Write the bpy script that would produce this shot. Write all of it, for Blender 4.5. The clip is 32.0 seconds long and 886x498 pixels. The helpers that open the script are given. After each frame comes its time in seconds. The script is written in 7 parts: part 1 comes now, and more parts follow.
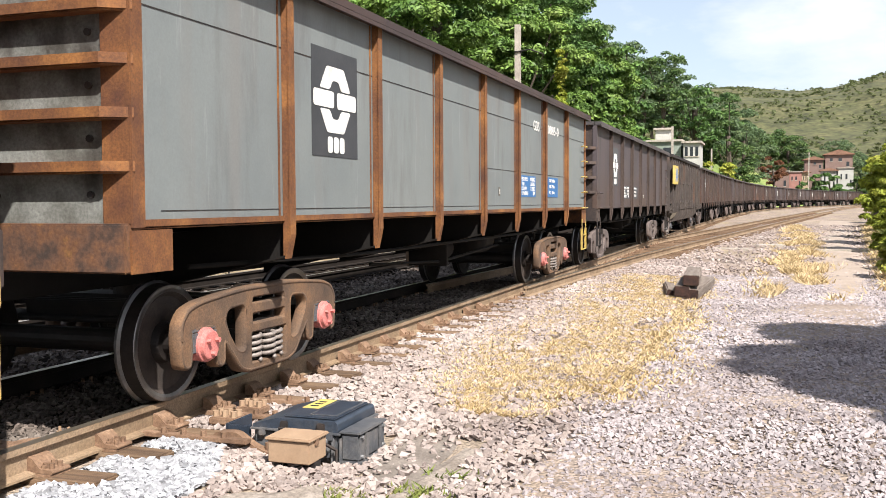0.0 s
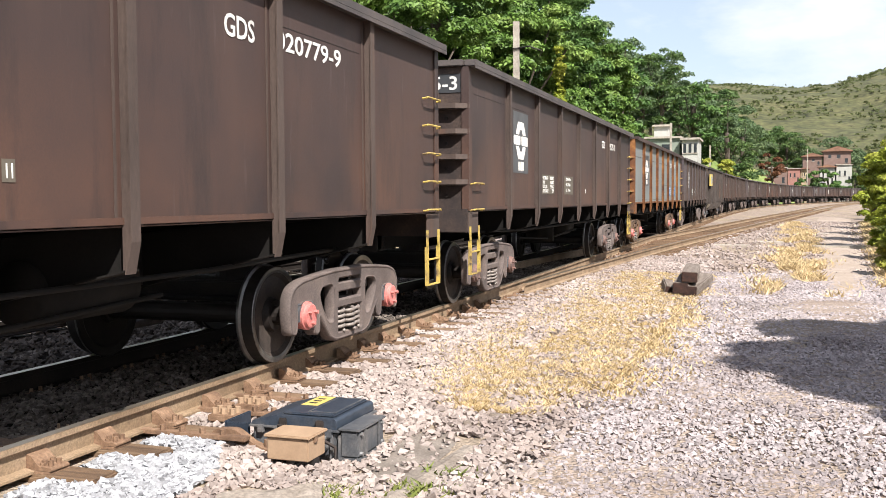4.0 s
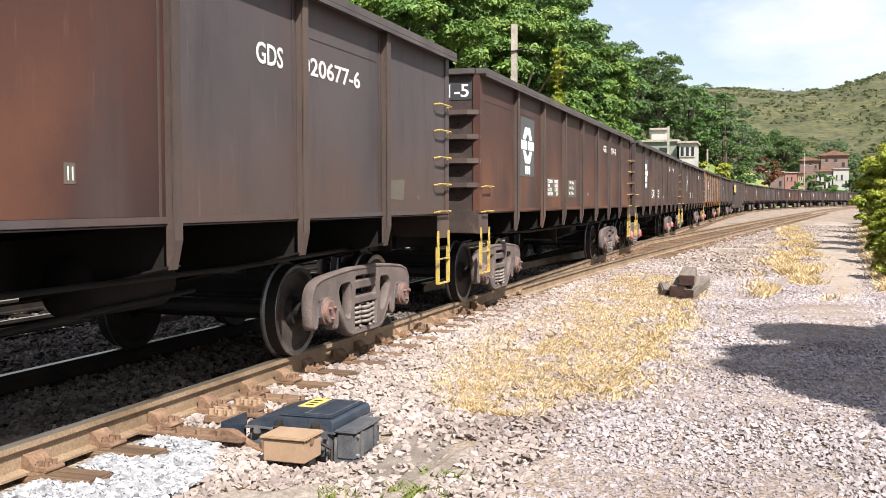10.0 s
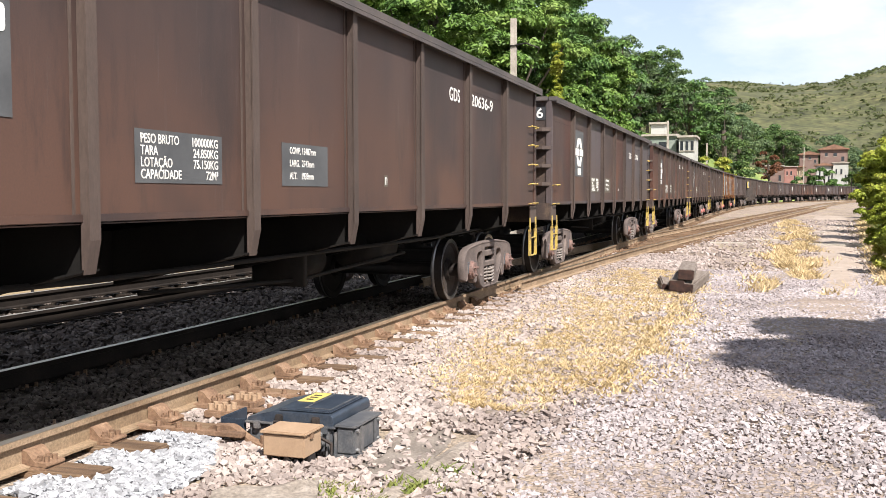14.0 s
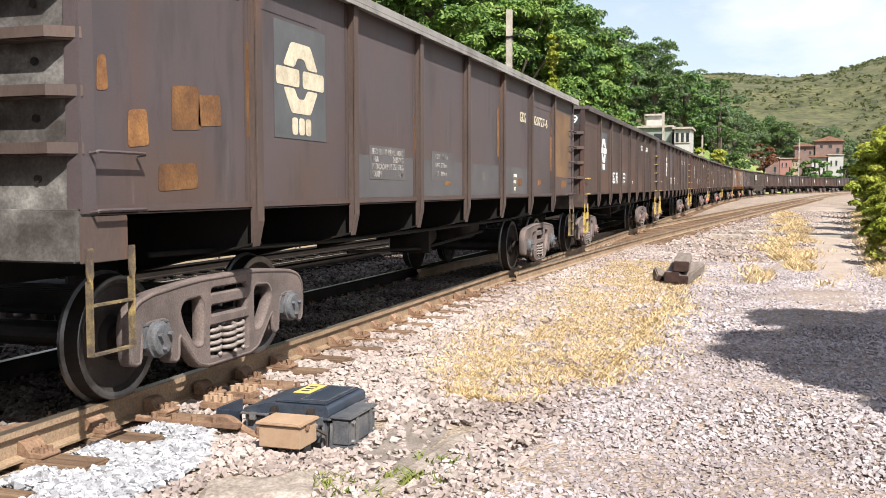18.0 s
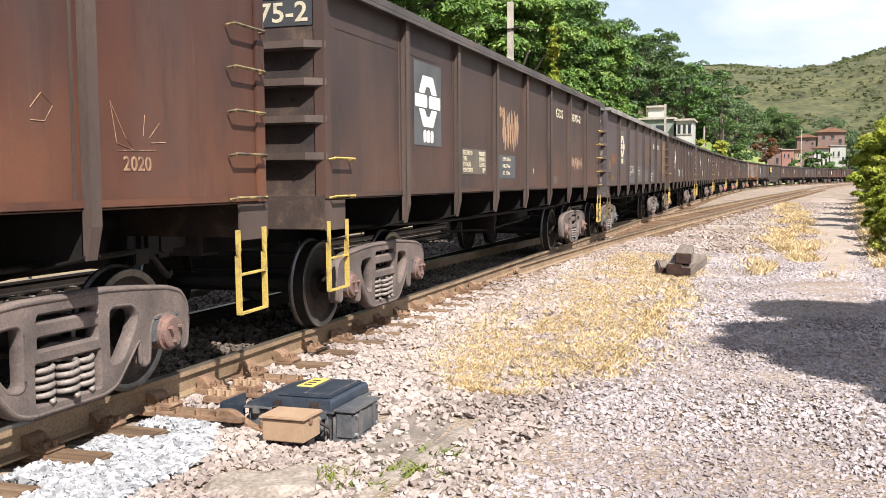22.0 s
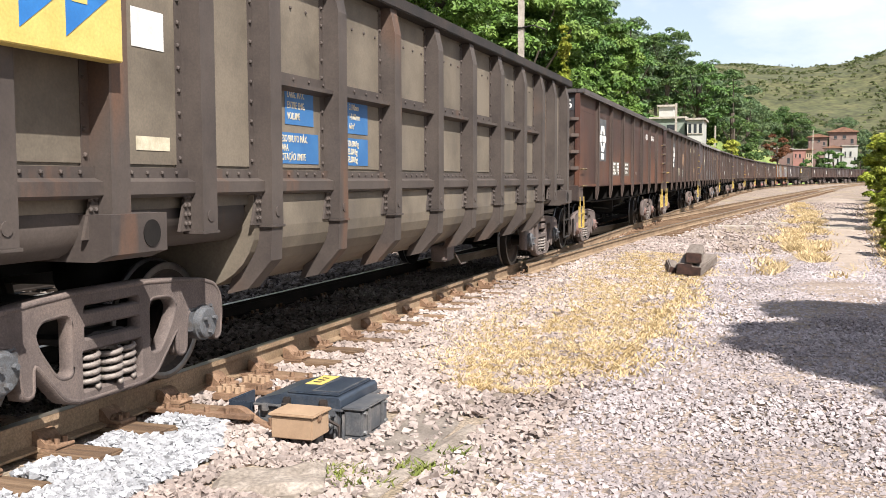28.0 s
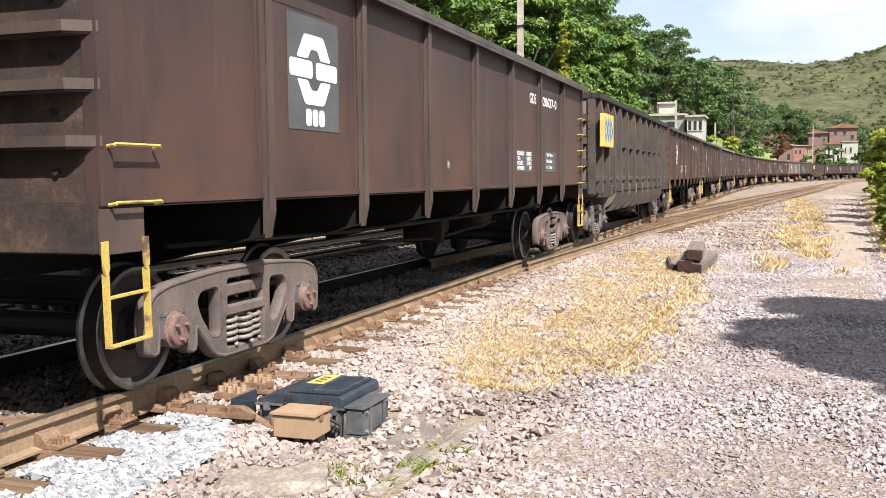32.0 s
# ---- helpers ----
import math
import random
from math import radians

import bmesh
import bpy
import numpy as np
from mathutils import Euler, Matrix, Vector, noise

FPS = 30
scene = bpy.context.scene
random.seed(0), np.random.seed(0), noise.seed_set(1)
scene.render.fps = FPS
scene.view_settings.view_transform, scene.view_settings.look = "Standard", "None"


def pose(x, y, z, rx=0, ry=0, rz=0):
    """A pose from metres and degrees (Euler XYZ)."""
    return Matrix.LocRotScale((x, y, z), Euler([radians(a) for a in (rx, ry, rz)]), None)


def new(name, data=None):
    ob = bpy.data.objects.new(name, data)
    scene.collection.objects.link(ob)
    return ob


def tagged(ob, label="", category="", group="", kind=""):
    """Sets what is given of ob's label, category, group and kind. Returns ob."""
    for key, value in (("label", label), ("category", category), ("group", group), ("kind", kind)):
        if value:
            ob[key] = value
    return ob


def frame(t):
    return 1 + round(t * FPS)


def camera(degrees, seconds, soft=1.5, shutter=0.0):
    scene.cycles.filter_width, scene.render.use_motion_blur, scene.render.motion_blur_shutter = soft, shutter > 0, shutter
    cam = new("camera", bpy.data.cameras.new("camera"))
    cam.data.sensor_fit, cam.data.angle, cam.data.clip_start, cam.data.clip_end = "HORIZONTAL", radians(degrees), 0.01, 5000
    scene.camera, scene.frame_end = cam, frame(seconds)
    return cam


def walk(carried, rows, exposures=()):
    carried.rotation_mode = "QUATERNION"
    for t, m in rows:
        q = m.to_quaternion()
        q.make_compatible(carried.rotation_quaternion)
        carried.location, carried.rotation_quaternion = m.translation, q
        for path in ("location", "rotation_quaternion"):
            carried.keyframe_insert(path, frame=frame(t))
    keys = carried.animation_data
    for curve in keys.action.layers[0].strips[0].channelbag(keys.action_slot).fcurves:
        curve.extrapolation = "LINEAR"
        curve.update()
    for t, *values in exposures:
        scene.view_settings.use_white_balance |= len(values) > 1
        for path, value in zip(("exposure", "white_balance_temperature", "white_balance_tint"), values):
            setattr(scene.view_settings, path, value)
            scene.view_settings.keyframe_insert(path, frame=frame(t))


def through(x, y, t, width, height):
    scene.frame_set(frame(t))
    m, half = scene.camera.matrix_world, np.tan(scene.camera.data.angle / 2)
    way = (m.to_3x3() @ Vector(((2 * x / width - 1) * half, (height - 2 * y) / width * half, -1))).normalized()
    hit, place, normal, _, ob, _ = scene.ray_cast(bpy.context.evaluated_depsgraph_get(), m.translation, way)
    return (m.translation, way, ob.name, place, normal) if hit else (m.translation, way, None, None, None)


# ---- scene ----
cam = camera(49.5, 32.0, soft=0.85)
EYE_HEIGHT = 1.345          # above the rail heads
PATH = [
    (0, 87.26, 0.27, 18.80), (0.5, 87.23, 0.26, 18.83), (1, 87.13, 0.39, 18.75), (1.5, 87.12, 0.41, 18.79), (2, 87.22, 0.38, 18.77),
    (2.5, 87.14, 0.35, 18.89), (3, 87.24, 0.25, 18.79), (3.5, 87.21, 0.34, 18.67), (5.5, 86.70, 0.18, 18.98), (6, 86.74, 0.11, 18.91),
    (6.5, 86.84, 0.02, 18.85), (7, 87.03, 0.08, 18.98), (7.5, 87.17, 0.10, 18.96), (8, 87.24, 0.06, 18.79), (8.5, 87.36, 0.05, 18.69),
    (9, 87.32, 0.01, 18.59), (9.5, 87.27, -0.03, 18.53), (10, 87.21, 0.05, 18.56), (10.5, 87.23, -0.01, 18.38), (11, 87.11, -0.04, 18.41),
    (11.5, 87.07, 0.11, 18.54), (12, 87.15, 0.07, 18.46), (12.5, 87.11, 0.07, 18.49), (13, 86.99, 0.09, 18.52), (13.5, 86.94, 0.16, 18.54),
    (15.5, 86.70, -0.06, 18.47), (16, 86.66, 0.01, 18.53), (16.5, 86.78, 0.23, 18.53), (17, 86.70, 0.20, 18.51), (17.5, 86.48, 0.15, 18.70),
    (18, 86.39, 0.11, 18.26), (18.5, 86.15, -0.06, 17.95), (19, 86.12, 0.28, 18.20), (19.5, 85.84, 0.24, 18.18), (20, 85.87, 0.34, 18.40),
    (20.5, 86.03, 0.33, 18.28), (21, 86.02, 0.39, 18.44), (21.5, 85.89, 0.45, 18.41), (22, 85.98, 0.42, 18.37), (22.5, 85.87, 0.54, 18.64),
    (23, 85.97, 0.50, 18.72), (23.5, 85.87, 0.52, 18.61), (24, 85.70, 0.61, 18.74), (24.5, 85.67, 0.54, 18.80), (25, 85.79, 0.41, 18.75),
    (25.5, 85.89, 0.42, 18.85), (27.5, 85.85, 0.21, 18.79), (28, 85.89, 0.17, 18.96), (28.5, 85.82, 0.10, 18.93), (29, 85.56, 0.07, 19.03),
    (29.5, 85.47, -0.01, 19.07), (30, 85.39, 0.08, 19.12), (30.5, 85.53, 0.21, 19.09), (31, 85.89, 0.38, 19.13), (31.5, 85.82, 0.43, 19.00),
    (32, 85.80, 0.52, 18.97),
]
walk(cam, [(t, pose(0, 0, EYE_HEIGHT, a, b, c)) for t, a, b, c in PATH], exposures=[(0, 1.0), (32, 1.0)])

# ---- light ----
TO_SUN = Vector((0.455, -0.49, 0.743)).normalized()
world = bpy.data.worlds.new("sky")
scene.world = world
world.use_nodes = True
wn, wl = world.node_tree.nodes, world.node_tree.links
sky = wn.new("ShaderNodeTexSky")
sky.sky_type, sky.sun_disc = "NISHITA", False
sky.sun_elevation, sky.sun_rotation = math.asin(TO_SUN.z), math.atan2(TO_SUN.x, TO_SUN.y)
sky.air_density, sky.dust_density, sky.ozone_density = 1.0, 1.5, 1.0
cloud = wn.new("ShaderNodeTexNoise")
cloud.inputs["Scale"].default_value, cloud.inputs["Detail"].default_value, cloud.inputs["Roughness"].default_value = 2.6, 7, 0.58
wcoord, wmap = wn.new("ShaderNodeTexCoord"), wn.new("ShaderNodeMapping")
wmap.inputs["Scale"].default_value = (1, 1, 3.0)
wmap.inputs["Location"].default_value = (0.35, 0.1, 0.4)
wl.new(wcoord.outputs["Generated"], wmap.inputs["Vector"])
wl.new(wmap.outputs["Vector"], cloud.inputs["Vector"])
wramp = wn.new("ShaderNodeValToRGB")
wramp.color_ramp.elements[0].position, wramp.color_ramp.elements[1].position = 0.40, 0.58
wramp.color_ramp.elements[0].color = (0.34, 0.34, 0.34, 1)
wl.new(cloud.outputs["Fac"], wramp.inputs["Fac"])
wmix = wn.new("ShaderNodeMix")
wmix.data_type = "RGBA"
wsep, wfall, wmul = wn.new("ShaderNodeSeparateXYZ"), wn.new("ShaderNodeMapRange"), wn.new("ShaderNodeMath")
wl.new(wcoord.outputs["Generated"], wsep.inputs["Vector"])
wl.new(wsep.outputs["Z"], wfall.inputs["Value"])
wfall.inputs["From Min"].default_value, wfall.inputs["From Max"].default_value = 0.25, 0.75
wfall.inputs["To Min"].default_value, wfall.inputs["To Max"].default_value = 1.0, 0.25
wmul.operation = "MULTIPLY"
wl.new(wramp.outputs["Color"], wmul.inputs[0])
wl.new(wfall.outputs["Result"], wmul.inputs[1])
wl.new(wmul.outputs["Value"], wmix.inputs["Factor"])
wl.new(sky.outputs["Color"], wmix.inputs["A"])
wmix.inputs["B"].default_value = (6.5, 6.7, 7.15, 1)
background = wn["Background"]
wl.new(wmix.outputs["Result"], background.inputs["Color"])
background.inputs["Strength"].default_value = 0.085
sun_data = bpy.data.lights.new("sun", "SUN")
sun_data.energy, sun_data.angle, sun_data.color = 5.0, radians(0.55), (1.0, 0.955, 0.90)
sun = new("sun", sun_data)
sun.rotation_euler = TO_SUN.to_track_quat("Z", "Y").to_euler()


# ---- materials ----
def mat(name, cols, scale=2.0, rough=0.7, metal=0.0, bump=0.15, fine=45.0, stretch=(1, 1, 1), grain=0.35, spread=(0.3, 0.7), spec=0.4,
        per_piece=0.0, streak=None, island=False, low=None, scuff=None):
    """Noise between colours, a finer grain over it, optional run-down streaks, and relief from the grain."""
    m = bpy.data.materials.new(name)
    m.use_nodes = True
    n, l = m.node_tree.nodes, m.node_tree.links
    b = n["Principled BSDF"]
    b.inputs["Roughness"].default_value, b.inputs["Metallic"].default_value = rough, metal
    b.inputs["Specular IOR Level"].default_value = spec
    tc, mp, info = n.new("ShaderNodeTexCoord"), n.new("ShaderNodeMapping"), n.new("ShaderNodeObjectInfo")
    mp.inputs["Scale"].default_value = stretch
    comb = n.new("ShaderNodeVectorMath")
    comb.operation = "MULTIPLY_ADD"
    comb.inputs[1].default_value = (37, 53, 71)
    if per_piece or not island:
        l.new(info.outputs["Random"], comb.inputs[0])
    l.new(tc.outputs["Object"], comb.inputs[2])
    l.new(comb.outputs[0], mp.inputs["Vector"])
    big, small = n.new("ShaderNodeTexNoise"), n.new("ShaderNodeTexNoise")
    for node, s, d in ((big, scale, 5), (small, fine, 4)):
        node.inputs["Scale"].default_value, node.inputs["Detail"].default_value = s, d
        node.inputs["Roughness"].default_value = 0.62
        l.new(mp.outputs["Vector"], node.inputs["Vector"])
    ramp = n.new("ShaderNodeValToRGB")
    e = ramp.color_ramp.elements
    while len(e) < len(cols):
        e.new(0.5)
    for i, c in enumerate(cols):
        e[i].position = spread[0] + (spread[1] - spread[0]) * i / max(1, len(cols) - 1)
        e[i].color = (*c, 1)
    l.new(big.outputs["Fac"], ramp.inputs["Fac"])
    colour = ramp.outputs["Color"]
    if streak:
        sm, sn, sr, mx = n.new("ShaderNodeMapping"), n.new("ShaderNodeTexNoise"), n.new("ShaderNodeValToRGB"), n.new("ShaderNodeMix")
        sm.inputs["Scale"].default_value = streak[1]
        l.new(comb.outputs[0], sm.inputs["Vector"])
        l.new(sm.outputs["Vector"], sn.inputs["Vector"])
        sn.inputs["Scale"].default_value, sn.inputs["Detail"].default_value = 1.0, 4
        sr.color_ramp.elements[0].position, sr.color_ramp.elements[1].position = streak[2], streak[3]
        l.new(sn.outputs["Fac"], sr.inputs["Fac"])
        mx.data_type = "RGBA"
        mx.inputs["B"].default_value = (*streak[0], 1)
        l.new(sr.outputs["Color"], mx.inputs["Factor"])
        l.new(colour, mx.inputs["A"])
        colour = mx.outputs["Result"]
    if low:
        lx, lr, lm = n.new("ShaderNodeSeparateXYZ"), n.new("ShaderNodeMapRange"), n.new("ShaderNodeMix")
        ln, lp, lmul = n.new("ShaderNodeTexNoise"), n.new("ShaderNodeValToRGB"), n.new("ShaderNodeMath")
        l.new(tc.outputs["Object"], lx.inputs["Vector"])
        l.new(lx.outputs["Z"], lr.inputs["Value"])
        lr.interpolation_type = "SMOOTHSTEP"
        lr.inputs["From Min"].default_value, lr.inputs["From Max"].default_value = low[1], low[2]
        lr.inputs["To Min"].default_value, lr.inputs["To Max"].default_value = 1, 0.12
        ln.inputs["Scale"].default_value, ln.inputs["Detail"].default_value = 0.75, 5
        l.new(comb.outputs[0], ln.inputs["Vector"])
        lp.color_ramp.elements[0].position, lp.color_ramp.elements[1].position = 0.36, 0.60
        l.new(ln.outputs["Fac"], lp.inputs["Fac"])
        lmul.operation = "MULTIPLY"
        l.new(lr.outputs["Result"], lmul.inputs[0])
        l.new(lp.outputs["Color"], lmul.inputs[1])
        lm.data_type = "RGBA"
        l.new(lmul.outputs["Value"], lm.inputs["Factor"])
        l.new(colour, lm.inputs["A"])
        lm.inputs["B"].default_value = (*low[0], 1)
        colour = lm.outputs["Result"]
    for tint, size, lo, hi in (scuff or ()):
        cm, cn, cr, cx = n.new("ShaderNodeMapping"), n.new("ShaderNodeTexNoise"), n.new("ShaderNodeValToRGB"), n.new("ShaderNodeMix")
        cm.inputs["Scale"].default_value = size
        l.new(comb.outputs[0], cm.inputs["Vector"])
        l.new(cm.outputs["Vector"], cn.inputs["Vector"])
        cn.inputs["Scale"].default_value, cn.inputs["Detail"].default_value, cn.inputs["Roughness"].default_value = 1.0, 6, 0.7
        cr.color_ramp.elements[0].position, cr.color_ramp.elements[1].position = lo, hi
        l.new(cn.outputs["Fac"], cr.inputs["Fac"])
        cx.data_type = "RGBA"
        l.new(cr.outputs["Color"], cx.inputs["Factor"])
        l.new(colour, cx.inputs["A"])
        cx.inputs["B"].default_value = (*tint, 1)
        colour = cx.outputs["Result"]
    mul = n.new("ShaderNodeMix")
    mul.data_type, mul.blend_type = "RGBA", "MULTIPLY"
    mul.inputs["Factor"].default_value = 1.0
    gr = n.new("ShaderNodeMapRange")
    gr.inputs["From Min"].default_value, gr.inputs["From Max"].default_value = 0.3, 0.7
    gr.inputs["To Min"].default_value, gr.inputs["To Max"].default_value = 1 - grain, 1 + grain * 0.6
    l.new(small.outputs["Fac"], gr.inputs["Value"])
    value = gr.outputs["Result"]
    if per_piece:
        pr, mm = n.new("ShaderNodeMapRange"), n.new("ShaderNodeMath")
        pr.inputs["To Min"].default_value, pr.inputs["To Max"].default_value = 1 - per_piece, 1 + per_piece * 0.7
        geo = n.new("ShaderNodeNewGeometry")
        l.new(geo.outputs["Random Per Island"] if island else info.outputs["Random"], pr.inputs["Value"])
        mm.operation = "MULTIPLY"
        l.new(pr.outputs["Result"], mm.inputs[0])
        l.new(value, mm.inputs[1])
        value = mm.outputs["Value"]
    l.new(colour, mul.inputs["A"])
    l.new(value, mul.inputs["B"])
    l.new(mul.outputs["Result"], b.inputs["Base Color"])
    rr = n.new("ShaderNodeMapRange")
    rr.inputs["To Min"].default_value, rr.inputs["To Max"].default_value = max(0.05, rough - 0.15), min(1, rough + 0.15)
    l.new(small.outputs["Fac"], rr.inputs["Value"])
    l.new(rr.outputs["Result"], b.inputs["Roughness"])
    if bump:
        bp = n.new("ShaderNodeBump")
        bp.inputs["Strength"].default_value, bp.inputs["Distance"].default_value = bump, 0.01
        l.new(small.outputs["Fac"], bp.inputs["Height"])
        l.new(bp.outputs["Normal"], b.inputs["Normal"])
    return m


def leafy(name, cols, scale=0.6, through=0.35, rough=0.55, piece=0.45):
    """Leaves that let some light through, each one a little different."""
    m = mat(name, cols, scale, rough, 0, 0, 12, grain=0.2, per_piece=piece, island=True, spec=0.3)
    n, l = m.node_tree.nodes, m.node_tree.links
    b, out = n["Principled BSDF"], n["Material Output"]
    tr, mx = n.new("ShaderNodeBsdfTranslucent"), n.new("ShaderNodeMixShader")
    l.new(b.inputs["Base Color"].links[0].from_socket, tr.inputs["Color"])
    mx.inputs[0].default_value = through
    l.new(b.outputs[0], mx.inputs[1])
    l.new(tr.outputs[0], mx.inputs[2])
    l.new(mx.outputs[0], out.inputs["Surface"])
    return m


M = {}
M["brown"] = mat("brown_paint", [(0.02793, 0.01939, 0.01868), (0.04422, 0.02839, 0.02603), (0.05431, 0.03185, 0.02669)], 0.45, 0.62, 0.0, 0.05, 70, grain=0.15,
                 streak=((0.075, 0.045, 0.036), (0.4, 1.3, 0.2), 0.52, 0.80), low=((0.085, 0.044, 0.031), 1.3, 2.7),
                 scuff=(((0.085, 0.062, 0.054), (5.0, 9.0, 0.9), 0.60, 0.76), ((0.026, 0.019, 0.018), (1.2, 2.6, 0.55), 0.54, 0.78)))
M["red_brown"] = mat("red_brown_paint", [(0.02893, 0.01637, 0.01426), (0.04918, 0.02104, 0.0159), (0.07088, 0.02571, 0.01646)], 0.45, 0.62, 0.0, 0.05, 70, grain=0.15,
                     streak=((0.055, 0.037, 0.034), (0.4, 1.4, 0.2), 0.50, 0.72), low=((0.125, 0.050, 0.027), 1.3, 2.5),
                 scuff=(((0.105, 0.060, 0.045), (5.0, 9.0, 0.9), 0.60, 0.76), ((0.034, 0.020, 0.017), (1.2, 2.6, 0.55), 0.54, 0.78)))
M["dark"] = mat("dark_grey_brown_paint", [(0.04757, 0.04044, 0.04359), (0.07034, 0.05659, 0.0602), (0.08069, 0.06165, 0.06125)], 0.5, 0.62, 0.0, 0.05, 70, grain=0.15,
                streak=((0.085, 0.046, 0.032), (0.4, 1.8, 0.2), 0.58, 0.80), low=((0.075, 0.048, 0.038), 1.3, 2.2),
                 scuff=(((0.10, 0.085, 0.080), (5.0, 9.0, 0.9), 0.60, 0.76), ((0.036, 0.030, 0.030), (1.2, 2.6, 0.55), 0.54, 0.78)))
M["rib"] = mat("dusty_taupe_rib_paint", [(0.04723, 0.03306, 0.02806), (0.06927, 0.04887, 0.04107), (0.09052, 0.06468, 0.05339)], 1.6, 0.7, 0, 0.1, 60, grain=0.2, stretch=(1, 1, 0.4),
               streak=((0.12, 0.062, 0.040), (2.0, 2.0, 0.35), 0.58, 0.78))
M["grey"] = mat("grey_paint", [(0.1411, 0.1571, 0.1587), (0.1658, 0.1821, 0.1798), (0.1835, 0.1963, 0.1904)], 0.7, 0.6, 0.0, 0.04, 60, grain=0.10,
                streak=((0.17, 0.16, 0.15), (0.4, 2.4, 0.2), 0.55, 0.80),
                 scuff=(((0.24, 0.25, 0.245), (5.0, 9.0, 0.9), 0.60, 0.76), ((0.115, 0.115, 0.112), (1.2, 2.6, 0.55), 0.54, 0.78)))
M["rusty_rib"] = mat("rust_orange_steel", [(0.075, 0.030, 0.018), (0.15, 0.060, 0.022), (0.28, 0.12, 0.035)], 2.5, 0.8, 0, 0.2, 60)
M["frame"] = mat("grimy_black_steel", [(0.012, 0.011, 0.011), (0.022, 0.018, 0.017), (0.045, 0.032, 0.026)], 2.0, 0.75, 0, 0.2, 50)
# Undersides are coloured near-black in place of shade below the wagons.
M["under"] = mat("shade_black_steel", [(0.007, 0.0063, 0.00595), (0.0154, 0.0133, 0.0119)], 1.5, 0.85, 0, 0.1, 40, spec=0.2)
M["end"] = mat("weathered_end_plate", [(0.0288, 0.0216, 0.02072), (0.054, 0.036, 0.0296), (0.1368, 0.0936, 0.0629)], 3.2, 0.7, 0, 0.15, 50, spread=(0.35, 0.78))
M["end_pale"] = mat("grimy_grey_end_plate", [(0.045, 0.040, 0.034), (0.125, 0.125, 0.112), (0.21, 0.215, 0.20)], 2.6, 0.6, 0, 0.1, 50, spread=(0.30, 0.58),
                    streak=((0.035, 0.03, 0.026), (3.0, 3.0, 1.0), 0.56, 0.74))
M["beam_rust"] = mat("blotched_rusty_beam_paint", [(0.045, 0.030, 0.024), (0.095, 0.050, 0.032), (0.13, 0.060, 0.030), (0.20, 0.10, 0.03)], 6.0, 0.8, 0, 0.2, 50, spread=(0.34, 0.70))
M["chord"] = mat("grimy_charcoal_steel", [(0.045, 0.040, 0.040), (0.070, 0.060, 0.058), (0.10, 0.082, 0.075)], 1.5, 0.7, 0, 0.1, 60, grain=0.2)
M["dirt"] = mat("fine_grey_brown_dirt", [(0.15, 0.125, 0.105), (0.20, 0.168, 0.142), (0.26, 0.222, 0.19)], 4.0, 0.95, 0, 0.6, 60, grain=0.35)
M["chord_pale"] = mat("pale_dusty_steel", [(0.13, 0.12, 0.11), (0.24, 0.23, 0.215), (0.30, 0.285, 0.26)], 1.5, 0.75, 0, 0.1, 60, grain=0.2)
M["edging"] = mat("dirt_covered_concrete", [(0.17, 0.14, 0.115), (0.25, 0.21, 0.175), (0.33, 0.285, 0.245)], 5, 0.95, 0, 0.5, 40, grain=0.35)
M["end_grey"] = mat("scuffed_grey_end_plate", [(0.05, 0.043, 0.038), (0.12, 0.112, 0.105), (0.27, 0.26, 0.24)], 3.0, 0.65, 0, 0.15, 50, spread=(0.35, 0.72))
M["bogie"] = mat("dusty_cast_steel", [(0.0783, 0.06118, 0.0559), (0.1188, 0.0931, 0.0845), (0.1688, 0.129, 0.1118)], 3.0, 0.85, 0, 0.3, 70, grain=0.3)
M["bogie_brown"] = mat("rusty_cast_steel", [(0.065, 0.0425, 0.0308), (0.1105, 0.06875, 0.044), (0.195, 0.1063, 0.055)], 3.0, 0.85, 0, 0.3, 70)
M["cap"] = mat("dull_red_cap_steel", [(0.10, 0.075, 0.068), (0.17, 0.105, 0.090), (0.23, 0.125, 0.10)], 14, 0.7, 0, 0.2, 90)
M["cap_pink"] = mat("faded_pink_paint", [(0.42, 0.12, 0.11), (0.55, 0.19, 0.17), (0.48, 0.15, 0.13)], 14, 0.6, 0, 0.1, 90)
M["adapter"] = mat("blue_grey_adapter", [(0.06, 0.055, 0.052), (0.10, 0.105, 0.115), (0.075, 0.062, 0.055)], 10, 0.7, 0, 0.1, 90)
M["spring"] = mat("spring_steel", [(0.1785, 0.1501, 0.1357), (0.2856, 0.2483, 0.2224)], 8, 0.6, 0.2, 0.1, 90)
M["wheel"] = mat("wheel_steel", [(0.010, 0.0085, 0.008), (0.022, 0.017, 0.015)], 4, 0.6, 0.0, 0.1, 60, spec=0.25)
M["wheel_dust"] = mat("dusty_wheel_plate", [(0.020, 0.016, 0.014), (0.050, 0.038, 0.032), (0.085, 0.066, 0.056)], 3, 0.8, 0, 0.2, 50)
M["tread"] = mat("polished_tread", [(0.10, 0.097, 0.095), (0.22, 0.21, 0.205)], 6, 0.35, 0.8, 0.02, 60, grain=0.1)
M["yellow"] = mat("chipped_yellow_paint", [(0.10, 0.07, 0.05), (0.36, 0.255, 0.085), (0.48, 0.35, 0.09)], 7, 0.65, 0, 0.1, 90, spread=(0.34, 0.52))
M["dull_yellow"] = mat("dirty_yellow_paint", [(0.07, 0.052, 0.042), (0.16, 0.12, 0.06), (0.36, 0.26, 0.10)], 9, 0.7, 0, 0.1, 90, spread=(0.40, 0.70))
